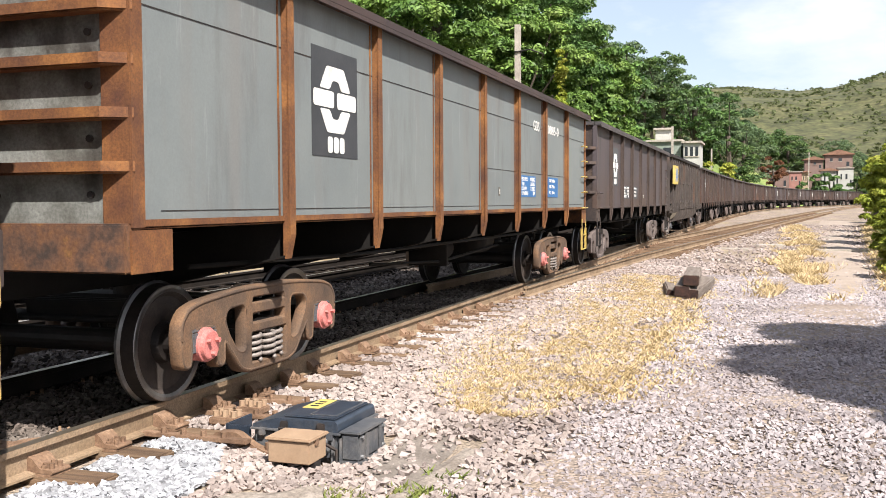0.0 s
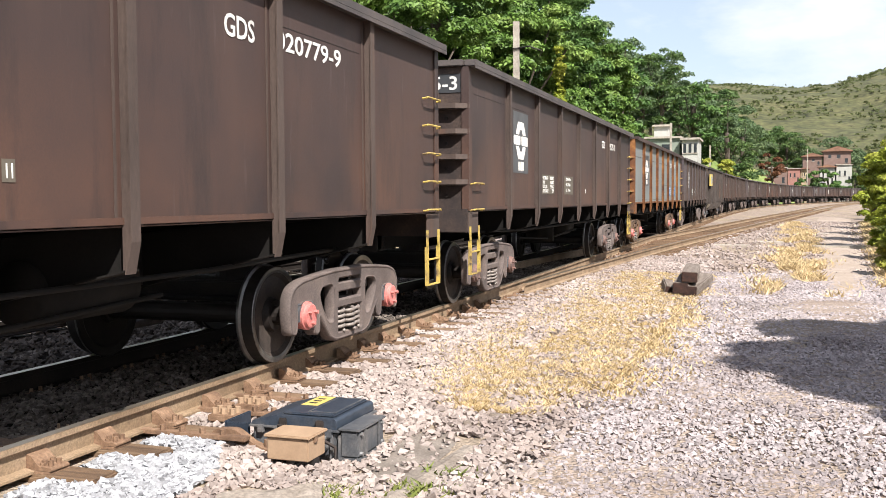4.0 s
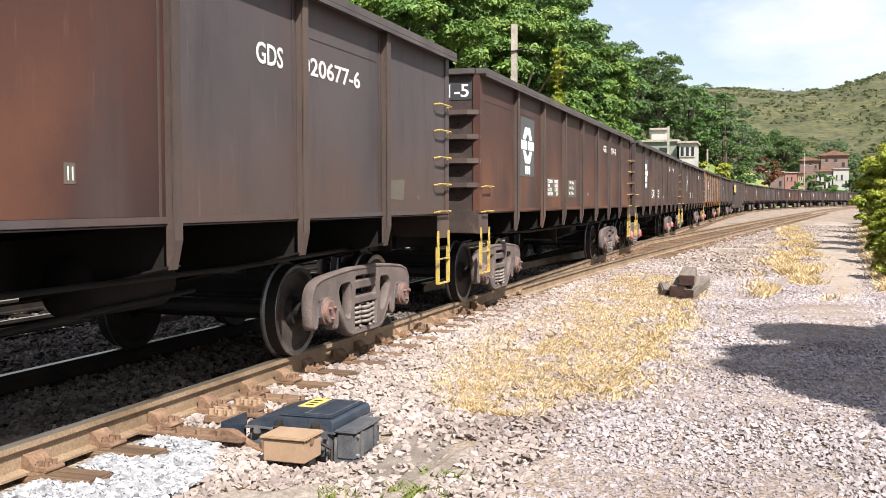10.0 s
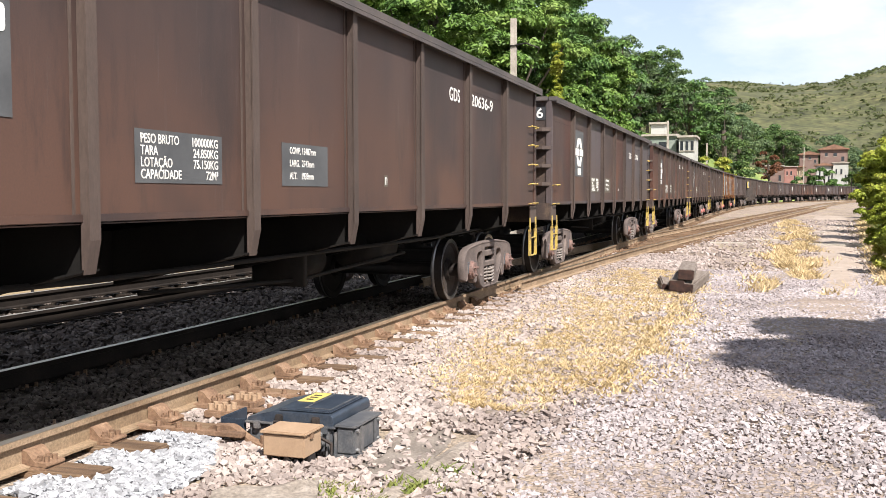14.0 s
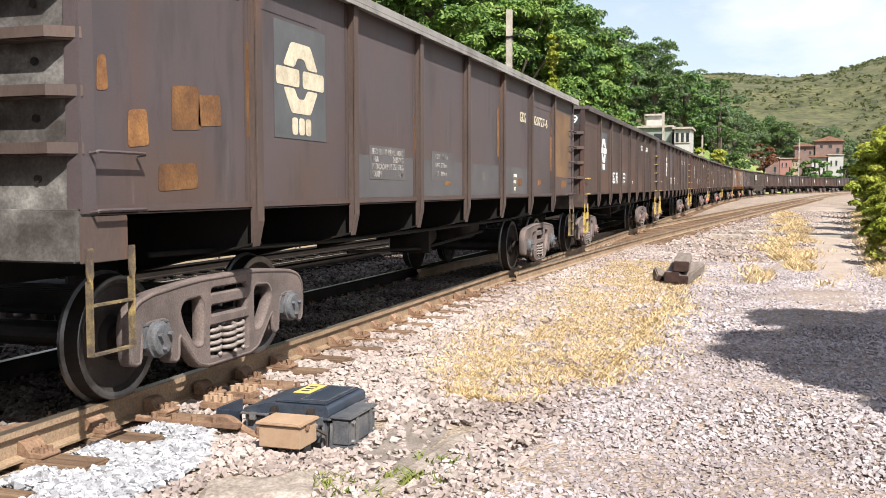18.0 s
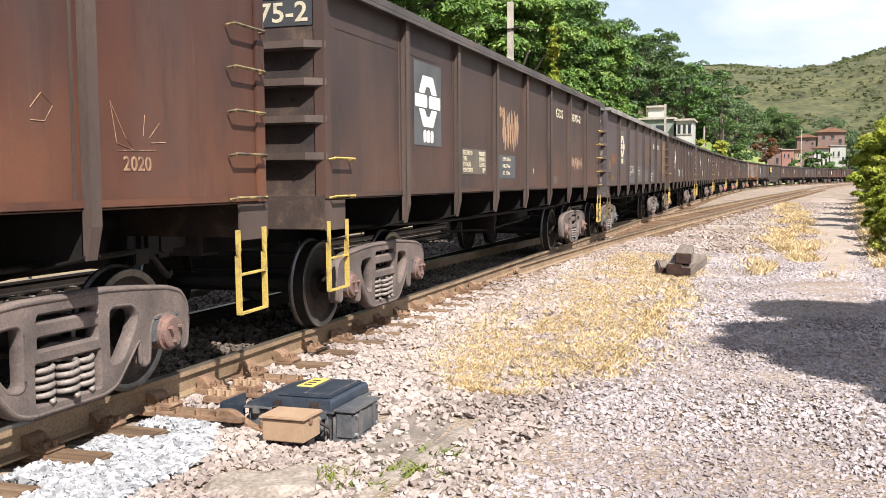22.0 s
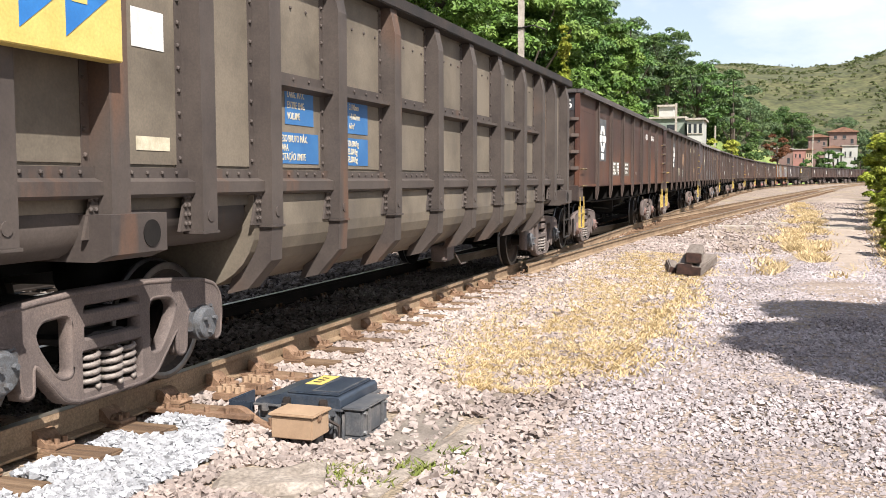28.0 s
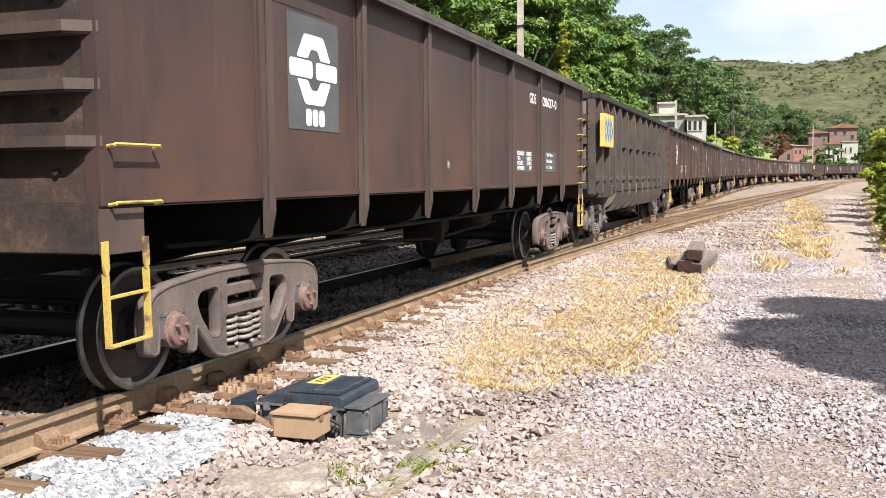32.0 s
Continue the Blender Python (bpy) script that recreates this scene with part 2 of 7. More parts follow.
M["white"] = mat("white_stencil_paint", [(0.52, 0.50, 0.47), (0.74, 0.73, 0.70)], 9, 0.7, 0, 0, 90, grain=0.1)
M["cream"] = mat("faded_cream_stencil", [(0.36, 0.31, 0.22), (0.62, 0.56, 0.42)], 9, 0.7, 0, 0, 90, grain=0.15)
M["faded"] = mat("faded_grey_stencil", [(0.085, 0.078, 0.074), (0.21, 0.195, 0.18), (0.36, 0.33, 0.30)], 7, 0.7, 0, 0, 90, grain=0.2, spread=(0.36, 0.62))
M["lower_grey"] = mat("rubbed_grey_paint", [(0.062, 0.058, 0.060), (0.082, 0.078, 0.080), (0.105, 0.098, 0.098)], 1.2, 0.65, 0, 0.03, 60, grain=0.15)
M["plate"] = mat("slate_grey_plate", [(0.060, 0.062, 0.066), (0.095, 0.098, 0.102)], 3, 0.65, 0, 0.03, 60, grain=0.1)
M["plate_dark"] = mat("charcoal_plate", [(0.030, 0.032, 0.036), (0.046, 0.048, 0.052)], 3, 0.6, 0, 0.03, 60, grain=0.1)
M["plate_olive"] = mat("faded_olive_plate", [(0.088, 0.07644, 0.06068), (0.124, 0.1053, 0.0814)], 3, 0.65, 0, 0.03, 60, grain=0.1)
M["plate_blue"] = mat("stencil_blue_plate", [(0.028, 0.1125, 0.285), (0.048, 0.1575, 0.345)], 4, 0.6, 0, 0.03, 60, grain=0.1)
M["sign_yellow"] = mat("sign_yellow", [(0.50, 0.37, 0.10), (0.62, 0.48, 0.15)], 5, 0.5, 0, 0.02, 60, grain=0.15)
M["sign_blue"] = mat("sign_blue", [(0.02, 0.13, 0.38), (0.03, 0.18, 0.48)], 5, 0.5, 0, 0.02, 60, grain=0.1)
M["patch"] = mat("ochre_rust_patch", [(0.085, 0.040, 0.020), (0.17, 0.078, 0.028), (0.26, 0.13, 0.04)], 4, 0.8, 0, 0.1, 60, per_piece=0.35)
M["patch_big"] = mat("ochre_rusted_panel", [(0.075, 0.050, 0.040), (0.13, 0.075, 0.040), (0.20, 0.115, 0.050)], 1.1, 0.8, 0, 0.1, 60)
M["scribble"] = mat("pale_scraped_paint", [(0.13, 0.082, 0.062), (0.30, 0.18, 0.11), (0.44, 0.31, 0.20)], 3.0, 0.8, 0, 0.05, 40, stretch=(1, 9, 1.2), grain=0.4)
M["hopper"] = mat("dusty_taupe_paint", [(0.07615, 0.06222, 0.04714), (0.1299, 0.1076, 0.08208), (0.1792, 0.1488, 0.1125)], 1.3, 0.7, 0, 0.05, 60, grain=0.18, spread=(0.26, 0.62),
                  streak=((0.10, 0.085, 0.072), (0.5, 2.0, 0.25), 0.52, 0.75))
M["pillar"] = mat("dark_taupe_steel", [(0.0441, 0.03471, 0.03158), (0.0651, 0.05156, 0.04498), (0.0819, 0.06545, 0.05646)], 2.0, 0.7, 0, 0.1, 60, grain=0.2,
                  streak=((0.15, 0.072, 0.038), (0.6, 2.6, 0.5), 0.60, 0.80))
M["rail"] = mat("rusty_rail_steel", [(0.168, 0.11, 0.06825), (0.2464, 0.1705, 0.105), (0.3248, 0.231, 0.1522)], 2.0, 0.8, 0, 0.2, 60)
M["railhead"] = mat("worn_rail_head", [(0.20, 0.16, 0.12), (0.33, 0.28, 0.225)], 3, 0.38, 0.75, 0.03, 60, stretch=(1, 0.1, 1), grain=0.15)
M["tie"] = mat("weathered_sleeper_wood", [(0.095, 0.058, 0.036), (0.17, 0.105, 0.062), (0.26, 0.175, 0.11)], 3.0, 0.9, 0, 0.5, 30, stretch=(0.5, 6, 6), per_piece=0.25)
M["plate_rust"] = mat("rusty_iron_fitting", [(0.121, 0.07004, 0.0437), (0.209, 0.1257, 0.0779), (0.308, 0.2009, 0.1311)], 6, 0.85, 0, 0.3, 60)
# Rail and sleeper copies blackened for shade under and beyond the train.
M["rail_dark"] = mat("shaded_rail_steel", [(0.012, 0.010, 0.009), (0.030, 0.023, 0.019)], 2.0, 0.85, 0, 0.2, 60, spec=0.15)
M["tie_dark"] = mat("shaded_sleeper_wood", [(0.012, 0.009, 0.007), (0.035, 0.026, 0.020)], 3.0, 0.95, 0, 0.4, 30, stretch=(0.5, 6, 6), spec=0.1)
M["box_black"] = mat("blue_black_machine_paint", [(0.022, 0.030, 0.044), (0.034, 0.045, 0.064), (0.09, 0.085, 0.08)], 5, 0.42, 0, 0.05, 60, spread=(0.3, 0.85))
M["box_face"] = mat("dusty_machine_paint", [(0.03825, 0.044, 0.057), (0.085, 0.088, 0.095), (0.1615, 0.1496, 0.1425)], 5, 0.55, 0, 0.05, 60)
M["box_tan"] = mat("dusty_tan_steel", [(0.2916, 0.1938, 0.1225), (0.3672, 0.2499, 0.1617)], 5, 0.75, 0, 0.05, 60, grain=0.12)
M["bright"] = mat("bright_bolt_steel", [(0.40, 0.40, 0.40), (0.6, 0.6, 0.6)], 5, 0.35, 0.8, 0, 60)
M["log"] = mat("old_creosoted_timber", [(0.10, 0.075, 0.06), (0.175, 0.14, 0.115), (0.235, 0.195, 0.165)], 3, 0.9, 0, 0.6, 30, stretch=(6, 0.5, 6))
M["log_end"] = mat("dark_cracked_end_grain", [(0.020, 0.010, 0.008), (0.055, 0.024, 0.016)], 12, 0.9, 0, 0.6, 40)
M["concrete"] = mat("old_concrete", [(0.25, 0.22, 0.185), (0.36, 0.32, 0.27), (0.43, 0.385, 0.33)], 2.5, 0.9, 0, 0.4, 40)
M["bark"] = mat("grey_bark", [(0.06, 0.045, 0.035), (0.13, 0.105, 0.085)], 5, 0.9, 0, 0.6, 20)
M["leaf_a"] = leafy("bright_green_leaf", [(0.04356, 0.09946, 0.01872), (0.1162, 0.2031, 0.03744), (0.2323, 0.3232, 0.0792)], through=0.16)
M["leaf_b"] = leafy("deep_green_leaf", [(0.03326, 0.07912, 0.02184), (0.08712, 0.1702, 0.042), (0.1742, 0.2714, 0.06888)], through=0.16)
# Distance haze is put into this paler leaf colour.
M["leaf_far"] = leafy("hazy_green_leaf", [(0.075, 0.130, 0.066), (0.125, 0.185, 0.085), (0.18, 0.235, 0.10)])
M["leaf_lime"] = leafy("yellow_green_leaf", [(0.19, 0.25, 0.022), (0.31, 0.35, 0.045), (0.43, 0.42, 0.085)])
M["leaf_mid"] = leafy("mid_green_leaf", [(0.045, 0.095, 0.0304), (0.09, 0.152, 0.0456), (0.162, 0.2232, 0.06175)])
M["leaf_red"] = leafy("russet_leaf", [(0.14, 0.060, 0.03), (0.20, 0.09, 0.045)])
M["straw"] = leafy("dry_straw", [(0.4472, 0.3263, 0.1574), (0.572, 0.4351, 0.2413), (0.6656, 0.534, 0.3357)], 1.2, 0.25, 0.8, 0.3)
M["weed"] = leafy("green_weed", [(0.09, 0.13, 0.025), (0.17, 0.21, 0.05), (0.30, 0.29, 0.09)], 1.2, 0.25, 0.8, 0.4)
M["stone"] = mat("pale_ballast_stone", [(0.2276, 0.1805, 0.1614), (0.3244, 0.266, 0.2392), (0.397, 0.3372, 0.3084)], 0.7, 0.9, 0, 0.3, 35, grain=0.20, per_piece=0.26, island=True)
M["stone_grey"] = mat("grey_ballast_stone", [(0.2278, 0.1921, 0.1889), (0.3274, 0.2853, 0.2833), (0.4081, 0.363, 0.364)], 0.7, 0.9, 0, 0.3, 35, grain=0.20, per_piece=0.26, island=True)
M["stone_white"] = mat("white_quartz_ballast", [(0.2972, 0.2965, 0.3108), (0.3798, 0.3842, 0.4058)], 6, 0.8, 0, 0.2, 40, grain=0.2, per_piece=0.4, island=True)
# Browner than the open ballast: shade of the train is in the colour.
M["stone_brown"] = mat("shaded_brown_ballast", [(0.070, 0.055, 0.046), (0.135, 0.11, 0.095), (0.21, 0.18, 0.155)], 0.9, 1.0, 0, 0.3, 40, per_piece=0.5, island=True, spec=0.1)
M["hill"] = mat("grassy_hillside", [(0.04876, 0.05298, 0.0216), (0.07997, 0.08197, 0.0324), (0.1121, 0.105, 0.0441)], 0.06, 0.95, 0, 0.8, 0.3, grain=0.7, spread=(0.32, 0.66))
M["leaf_hill"] = leafy("olive_scrub_leaf", [(0.0918, 0.115, 0.04554), (0.1242, 0.1472, 0.05692), (0.1674, 0.1782, 0.07245)])
M["bank"] = mat("weedy_bank", [(0.09, 0.14, 0.035), (0.16, 0.21, 0.055), (0.26, 0.27, 0.09)], 0.12, 0.95, 0, 0.5, 3, grain=0.4)
M["wall_white"] = mat("pale_plaster", [(0.34, 0.335, 0.30), (0.44, 0.435, 0.40)], 0.8, 0.9, 0, 0.05, 10, grain=0.1)
M["wall_green"] = mat("grey_green_plaster", [(0.17, 0.20, 0.165), (0.24, 0.27, 0.23)], 0.8, 0.9, 0, 0.05, 10, grain=0.1)
M["wall_red"] = mat("brick_red_plaster", [(0.16, 0.105, 0.088), (0.22, 0.15, 0.125)], 0.8, 0.9, 0, 0.05, 10, grain=0.15)
M["wall_pink"] = mat("salmon_plaster", [(0.26, 0.125, 0.10), (0.32, 0.17, 0.14)], 0.8, 0.9, 0, 0.05, 10, grain=0.15)
M["wall_ochre"] = mat("ochre_plaster", [(0.34, 0.27, 0.17), (0.42, 0.34, 0.23)], 0.8, 0.9, 0, 0.05, 10, grain=0.15)
M["roof"] = mat("clay_tile_roof", [(0.15, 0.080, 0.055), (0.28, 0.155, 0.10)], 1.5, 0.9, 0, 0.2, 8)
M["dark_glass"] = mat("dark_window_glass", [(0.02, 0.024, 0.028), (0.04, 0.045, 0.05)], 1, 0.15, 0, 0, 10, spec=0.6)
M["sand"] = mat("pale_sandy_dirt", [(0.2604, 0.2033, 0.1596), (0.3276, 0.2615, 0.21), (0.3864, 0.3196, 0.2646)], 0.9, 0.95, 0, 0.4, 22, grain=0.25)
# Near-black colour carries the shade under the train.
M["dust"] = mat("shade_black_bed", [(0.013, 0.01105, 0.00975), (0.0247, 0.02015, 0.01755), (0.04225, 0.03445, 0.02925)], 1.6, 1.0, 0, 0.6, 30, grain=0.5, spec=0.0)


# ---- mesh helpers ----
def box(bm, x0, x1, y0, y1, z0, z1, bevel=0.0):
    r = bmesh.ops.create_cube(bm, size=1, matrix=Matrix.Translation(((x0 + x1) / 2, (y0 + y1) / 2, (z0 + z1) / 2)) @ Matrix.Diagonal((x1 - x0, y1 - y0, z1 - z0, 1)))
    if bevel:
        bmesh.ops.bevel(bm, geom=list({e for v in r["verts"] for e in v.link_edges}), offset=bevel, segments=2, affect="EDGES")


def prism(bm, pts, a, b, axis="x"):
    """A polygon, given in the two other axes in order, drawn out from a to b along axis."""
    put = {"x": lambda u, v, w: (w, u, v), "y": lambda u, v, w: (u, w, v), "z": lambda u, v, w: (u, v, w)}[axis]
    lo, hi = [bm.verts.new(put(u, v, a)) for u, v in pts], [bm.verts.new(put(u, v, b)) for u, v in pts]
    n = len(pts)
    faces = [bm.faces.new(lo), bm.faces.new(hi)] + [bm.faces.new((lo[i], lo[(i + 1) % n], hi[(i + 1) % n], hi[i])) for i in range(n)]
    bmesh.ops.recalc_face_normals(bm, faces=faces)


def cyl(bm, centre, radius, length, axis="x", seg=20, r2=None):
    turn = {"x": Matrix.Rotation(radians(90), 4, "Y"), "y": Matrix.Rotation(radians(-90), 4, "X"), "z": Matrix.Identity(4)}[axis]
    bmesh.ops.create_cone(bm, cap_ends=True, segments=seg, radius1=radius, radius2=radius if r2 is None else r2, depth=length,
                          matrix=Matrix.Translation(centre) @ turn)


def tube(bm, pts, radius, seg=8):
    """A round bar along points."""
    pts = [Vector(p) for p in pts]
    rings = []
    for i, p in enumerate(pts):
        d = (pts[min(i + 1, len(pts) - 1)] - pts[max(i - 1, 0)]).normalized()
        q = d.to_track_quat("Z", "Y")
        rings.append([bm.verts.new(p + q @ Vector((radius * math.cos(6.28318 * k / seg), radius * math.sin(6.28318 * k / seg), 0))) for k in range(seg)])
    for a, b in zip(rings, rings[1:]):
        for k in range(seg):
            bm.faces.new((a[k], a[(k + 1) % seg], b[(k + 1) % seg], b[k]))
    bm.faces.new(rings[0][::-1]), bm.faces.new(rings[-1])


def lathe(bm, profile, axis="x", seg=40):
    """A profile of (along, radius) turned round the axis."""
    rings = []
    for a, r in profile:
        ring = []
        for k in range(seg):
            c, s = r * math.cos(2 * math.pi * k / seg), r * math.sin(2 * math.pi * k / seg)
            ring.append(bm.verts.new({"x": (a, c, s), "y": (c, a, s), "z": (c, s, a)}[axis]))
        rings.append(ring)
    for a, b in zip(rings, rings[1:]):
        for k in range(seg):
            bm.faces.new((a[k], a[(k + 1) % seg], b[(k + 1) % seg], b[k]))
    if profile[0][1] > 0.002:
        bm.faces.new(rings[0][::-1])
    if profile[-1][1] > 0.002:
        bm.faces.new(rings[-1])
    bmesh.ops.recalc_face_normals(bm, faces=bm.faces[:])


def to_mesh(name, bm, material, smooth=False):
    me = bpy.data.meshes.new(name)
    bm.to_mesh(me)
    bm.free()
    for m in (material if isinstance(material, (list, tuple)) else [material]):
        me.materials.append(m)
    if smooth:
        me.polygons.foreach_set("use_smooth", [True] * len(me.polygons))
    return me


def part(name, bm, material, parent, label="", smooth=False):
    """Links a bmesh, or a mesh that is there already, as one mesh object under a thing or part."""
    me = bm if isinstance(bm, bpy.types.Mesh) else to_mesh(name, bm, material, smooth)
    ob = new(name, me)
    ob.parent = parent
    if label:
        ob["label"] = label
    return ob


def thing(name, label, category, group="", kind="", bm=None, material=None, smooth=False):
    ob = new(name, to_mesh(name, bm, material, smooth) if bm is not None else None)
    return tagged(ob, label, category, group, kind)


KEPT = {}


def kept(key, make, material, smooth=False):
    """One mesh for each key, shared by all pieces that are alike."""
    if key not in KEPT:
        bm = bmesh.new()
        make(bm)
        KEPT[key] = to_mesh(str(key[0]), bm, material, smooth)
    return KEPT[key]


def outline_mesh(name, outlines, depth, bevel, material):
    """A plate from closed outlines in (y, z), the later ones being holes, standing across x."""
    cu = bpy.data.curves.new(name, "CURVE")
    cu.dimensions, cu.fill_mode, cu.extrude, cu.bevel_depth, cu.bevel_resolution, cu.resolution_u = "2D", "BOTH", depth / 2, bevel, 0, 4
    for pts in outlines:
        sp = cu.splines.new("POLY")
        sp.points.add(len(pts) - 1)
        for p, (y, z) in zip(sp.points, pts):
            p.co = (y, z, 0, 1)
        sp.use_cyclic_u = True
    ob = bpy.data.objects.new(name, cu)
    me = bpy.data.meshes.new_from_object(ob)
    bpy.data.objects.remove(ob)
    me.transform(Matrix(((0, 0, 1, 0), (1, 0, 0, 0), (0, 1, 0, 0), (0, 0, 0, 1))))
    me.materials.clear()
    me.materials.append(material)
    return me


def rounded(pts, radius, steps=4):
    """The corners of a closed outline rounded off."""
    out = []
    for i, p in enumerate(pts):
        p, a, b = Vector(p), Vector(pts[i - 1]), Vector(pts[(i + 1) % len(pts)])
        r = min(radius, (a - p).length * 0.45, (b - p).length * 0.45)
        s, e = p + (a - p).normalized() * r, p + (b - p).normalized() * r
        for k in range(steps + 1):
            t = k / steps
            out.append(tuple((1 - t) ** 2 * s + 2 * t * (1 - t) * p + t * t * e))
    return out


def words(text, size, material, key=None, squeeze=1.0):
    """Lettering in the built-in font, as a mesh that reads along +y and up z on a wall that faces +x; its origin is at the lower left."""
    key = ("words", text, size, material.name, squeeze)
    if key not in KEPT:
        cu = bpy.data.curves.new("words", "FONT")
        cu.body, cu.size, cu.extrude, cu.resolution_u = text, size, 0.0012, 3
        cu.offset = size * 0.014
        ob = bpy.data.objects.new("words", cu)
        me = bpy.data.meshes.new_from_object(ob)
        bpy.data.objects.remove(ob)
        me.transform(Matrix(((0, 0, 1, 0), (squeeze, 0, 0, 0), (0, 1, 0, 0), (0, 0, 0, 1))))
        me.materials.clear()
        me.materials.append(material)
        KEPT[key] = me
    return KEPT[key]



def fitted(text, size, material, width):
    """Lettering drawn out to a given width."""
    me = words(text, size, material)
    return words(text, size, material, squeeze=round(width / max(v.co.y for v in me.vertices), 3))


# ---- the line of the track: straight, then bending right ----
STEP = 0.5
TS = np.arange(0, 460, STEP)
TK = np.where(TS < 21.3, 0, np.where(TS < 132.8, 0.001575 * (TS - 21.3) / 111.5, 0.001575))
TH = np.cumsum(TK) * STEP
TX, TY = np.cumsum(np.sin(TH)) * STEP - 4.78, np.cumsum(np.cos(TH)) * STEP - STEP


def track_at(s, off=0.0):
    """Place and heading of the point s metres along the main line, off metres to its right."""
    if s < 0:
        return -4.78 + off, s, 0.0
    x, y, h = (float(np.interp(s, TS, a)) for a in (TX, TY, TH))
    return x + off * math.cos(h), y - off * math.sin(h), h


RISE_TABLE = [float(np.mean([np.interp(q + k, [-400, 30, 82, 126, 162, 205, 300, 900], [0, 0, 0.20, 0.32, 0.38, 0.45, 0.55, 0.55]) for k in (-8, 0, 8)])) for q in np.arange(0, 461, 1.0)]


def rise(s):
    """The line climbs a little towards the bend."""
    if s <= 21:
        return 0.0
    i = min(int(s), 459)
    return RISE_TABLE[i] + (RISE_TABLE[i + 1] - RISE_TABLE[i]) * min(1.0, s - i)


BRANCH_S = np.array([-300, 6, 12, 21, 30, 42, 52, 67, 86, 114, 150, 460.0])
BRANCH_D = np.array([0, 0, 0.10, 0.50, 1.20, 2.45, 3.45, 4.9, 6.6, 8.4, 9.2, 9.4])


BRANCH_TABLE = [float(np.mean([np.interp(q + k, BRANCH_S, BRANCH_D) for k in (-4, -2, 0, 2, 4)])) for q in np.arange(0, 461, 0.5)]


def branch_off(s):
    if s <= 1:
        return 0.0
    i = min(int(s * 2), 919)
    return BRANCH_TABLE[i] + (BRANCH_TABLE[i + 1] - BRANCH_TABLE[i]) * min(1.0, s * 2 - i)


def ground_z(x, y):
    """Height of the ground: ballast round the tracks, a little lower beside them."""
    if y < 21:
        s, d = y, x + 4.78
    else:
        s = float(np.interp(y, TY, TS))
        cx, _, h = track_at(s)
        d = (x - cx) * math.cos(h)
    b = branch_off(s) if y < 300 else 9.4
    lo, hi = min(0, b), max(0, b)
    out = d - hi if d > hi else (lo - d if d < lo else 0)
    z = float(np.interp(out, [0, 1.25, 1.55, 2.6, 4.5, 9], [-0.215, -0.215, -0.225, -0.275, -0.30, -0.30]))
    return z + rise(s) - 0.07 * math.exp(-((x + 2.75) ** 2 + (y - 5.45) ** 2) / 0.16)


def sweep(bm, profile, s0, s1, off, step=0.5, z=0.0):
    """A profile in (across, up) drawn along the track at an offset, which may be a function of s."""
    rings, s, n = [], s0, len(profile)
    while s <= s1 + 1e-6:
        o = off(s) if callable(off) else off
        x, y, h = track_at(s, o)
        if callable(off):
            h += math.atan2(off(s + 0.5) - off(s - 0.5), 1.0)
        c, k = math.cos(h), math.sin(h)
        up = z + rise(s)
        rings.append([bm.verts.new((x + u * c, y - u * k, up + v)) for u, v in profile])
        s += step if s < 70 else step * 4
    for a, b in zip(rings, rings[1:]):
        for i in range(n):
            bm.faces.new((a[i], b[i], b[(i + 1) % n], a[(i + 1) % n]))
    bm.faces.new(rings[0]), bm.faces.new(rings[-1][::-1])
    bmesh.ops.recalc_face_normals(bm, faces=bm.faces[:])


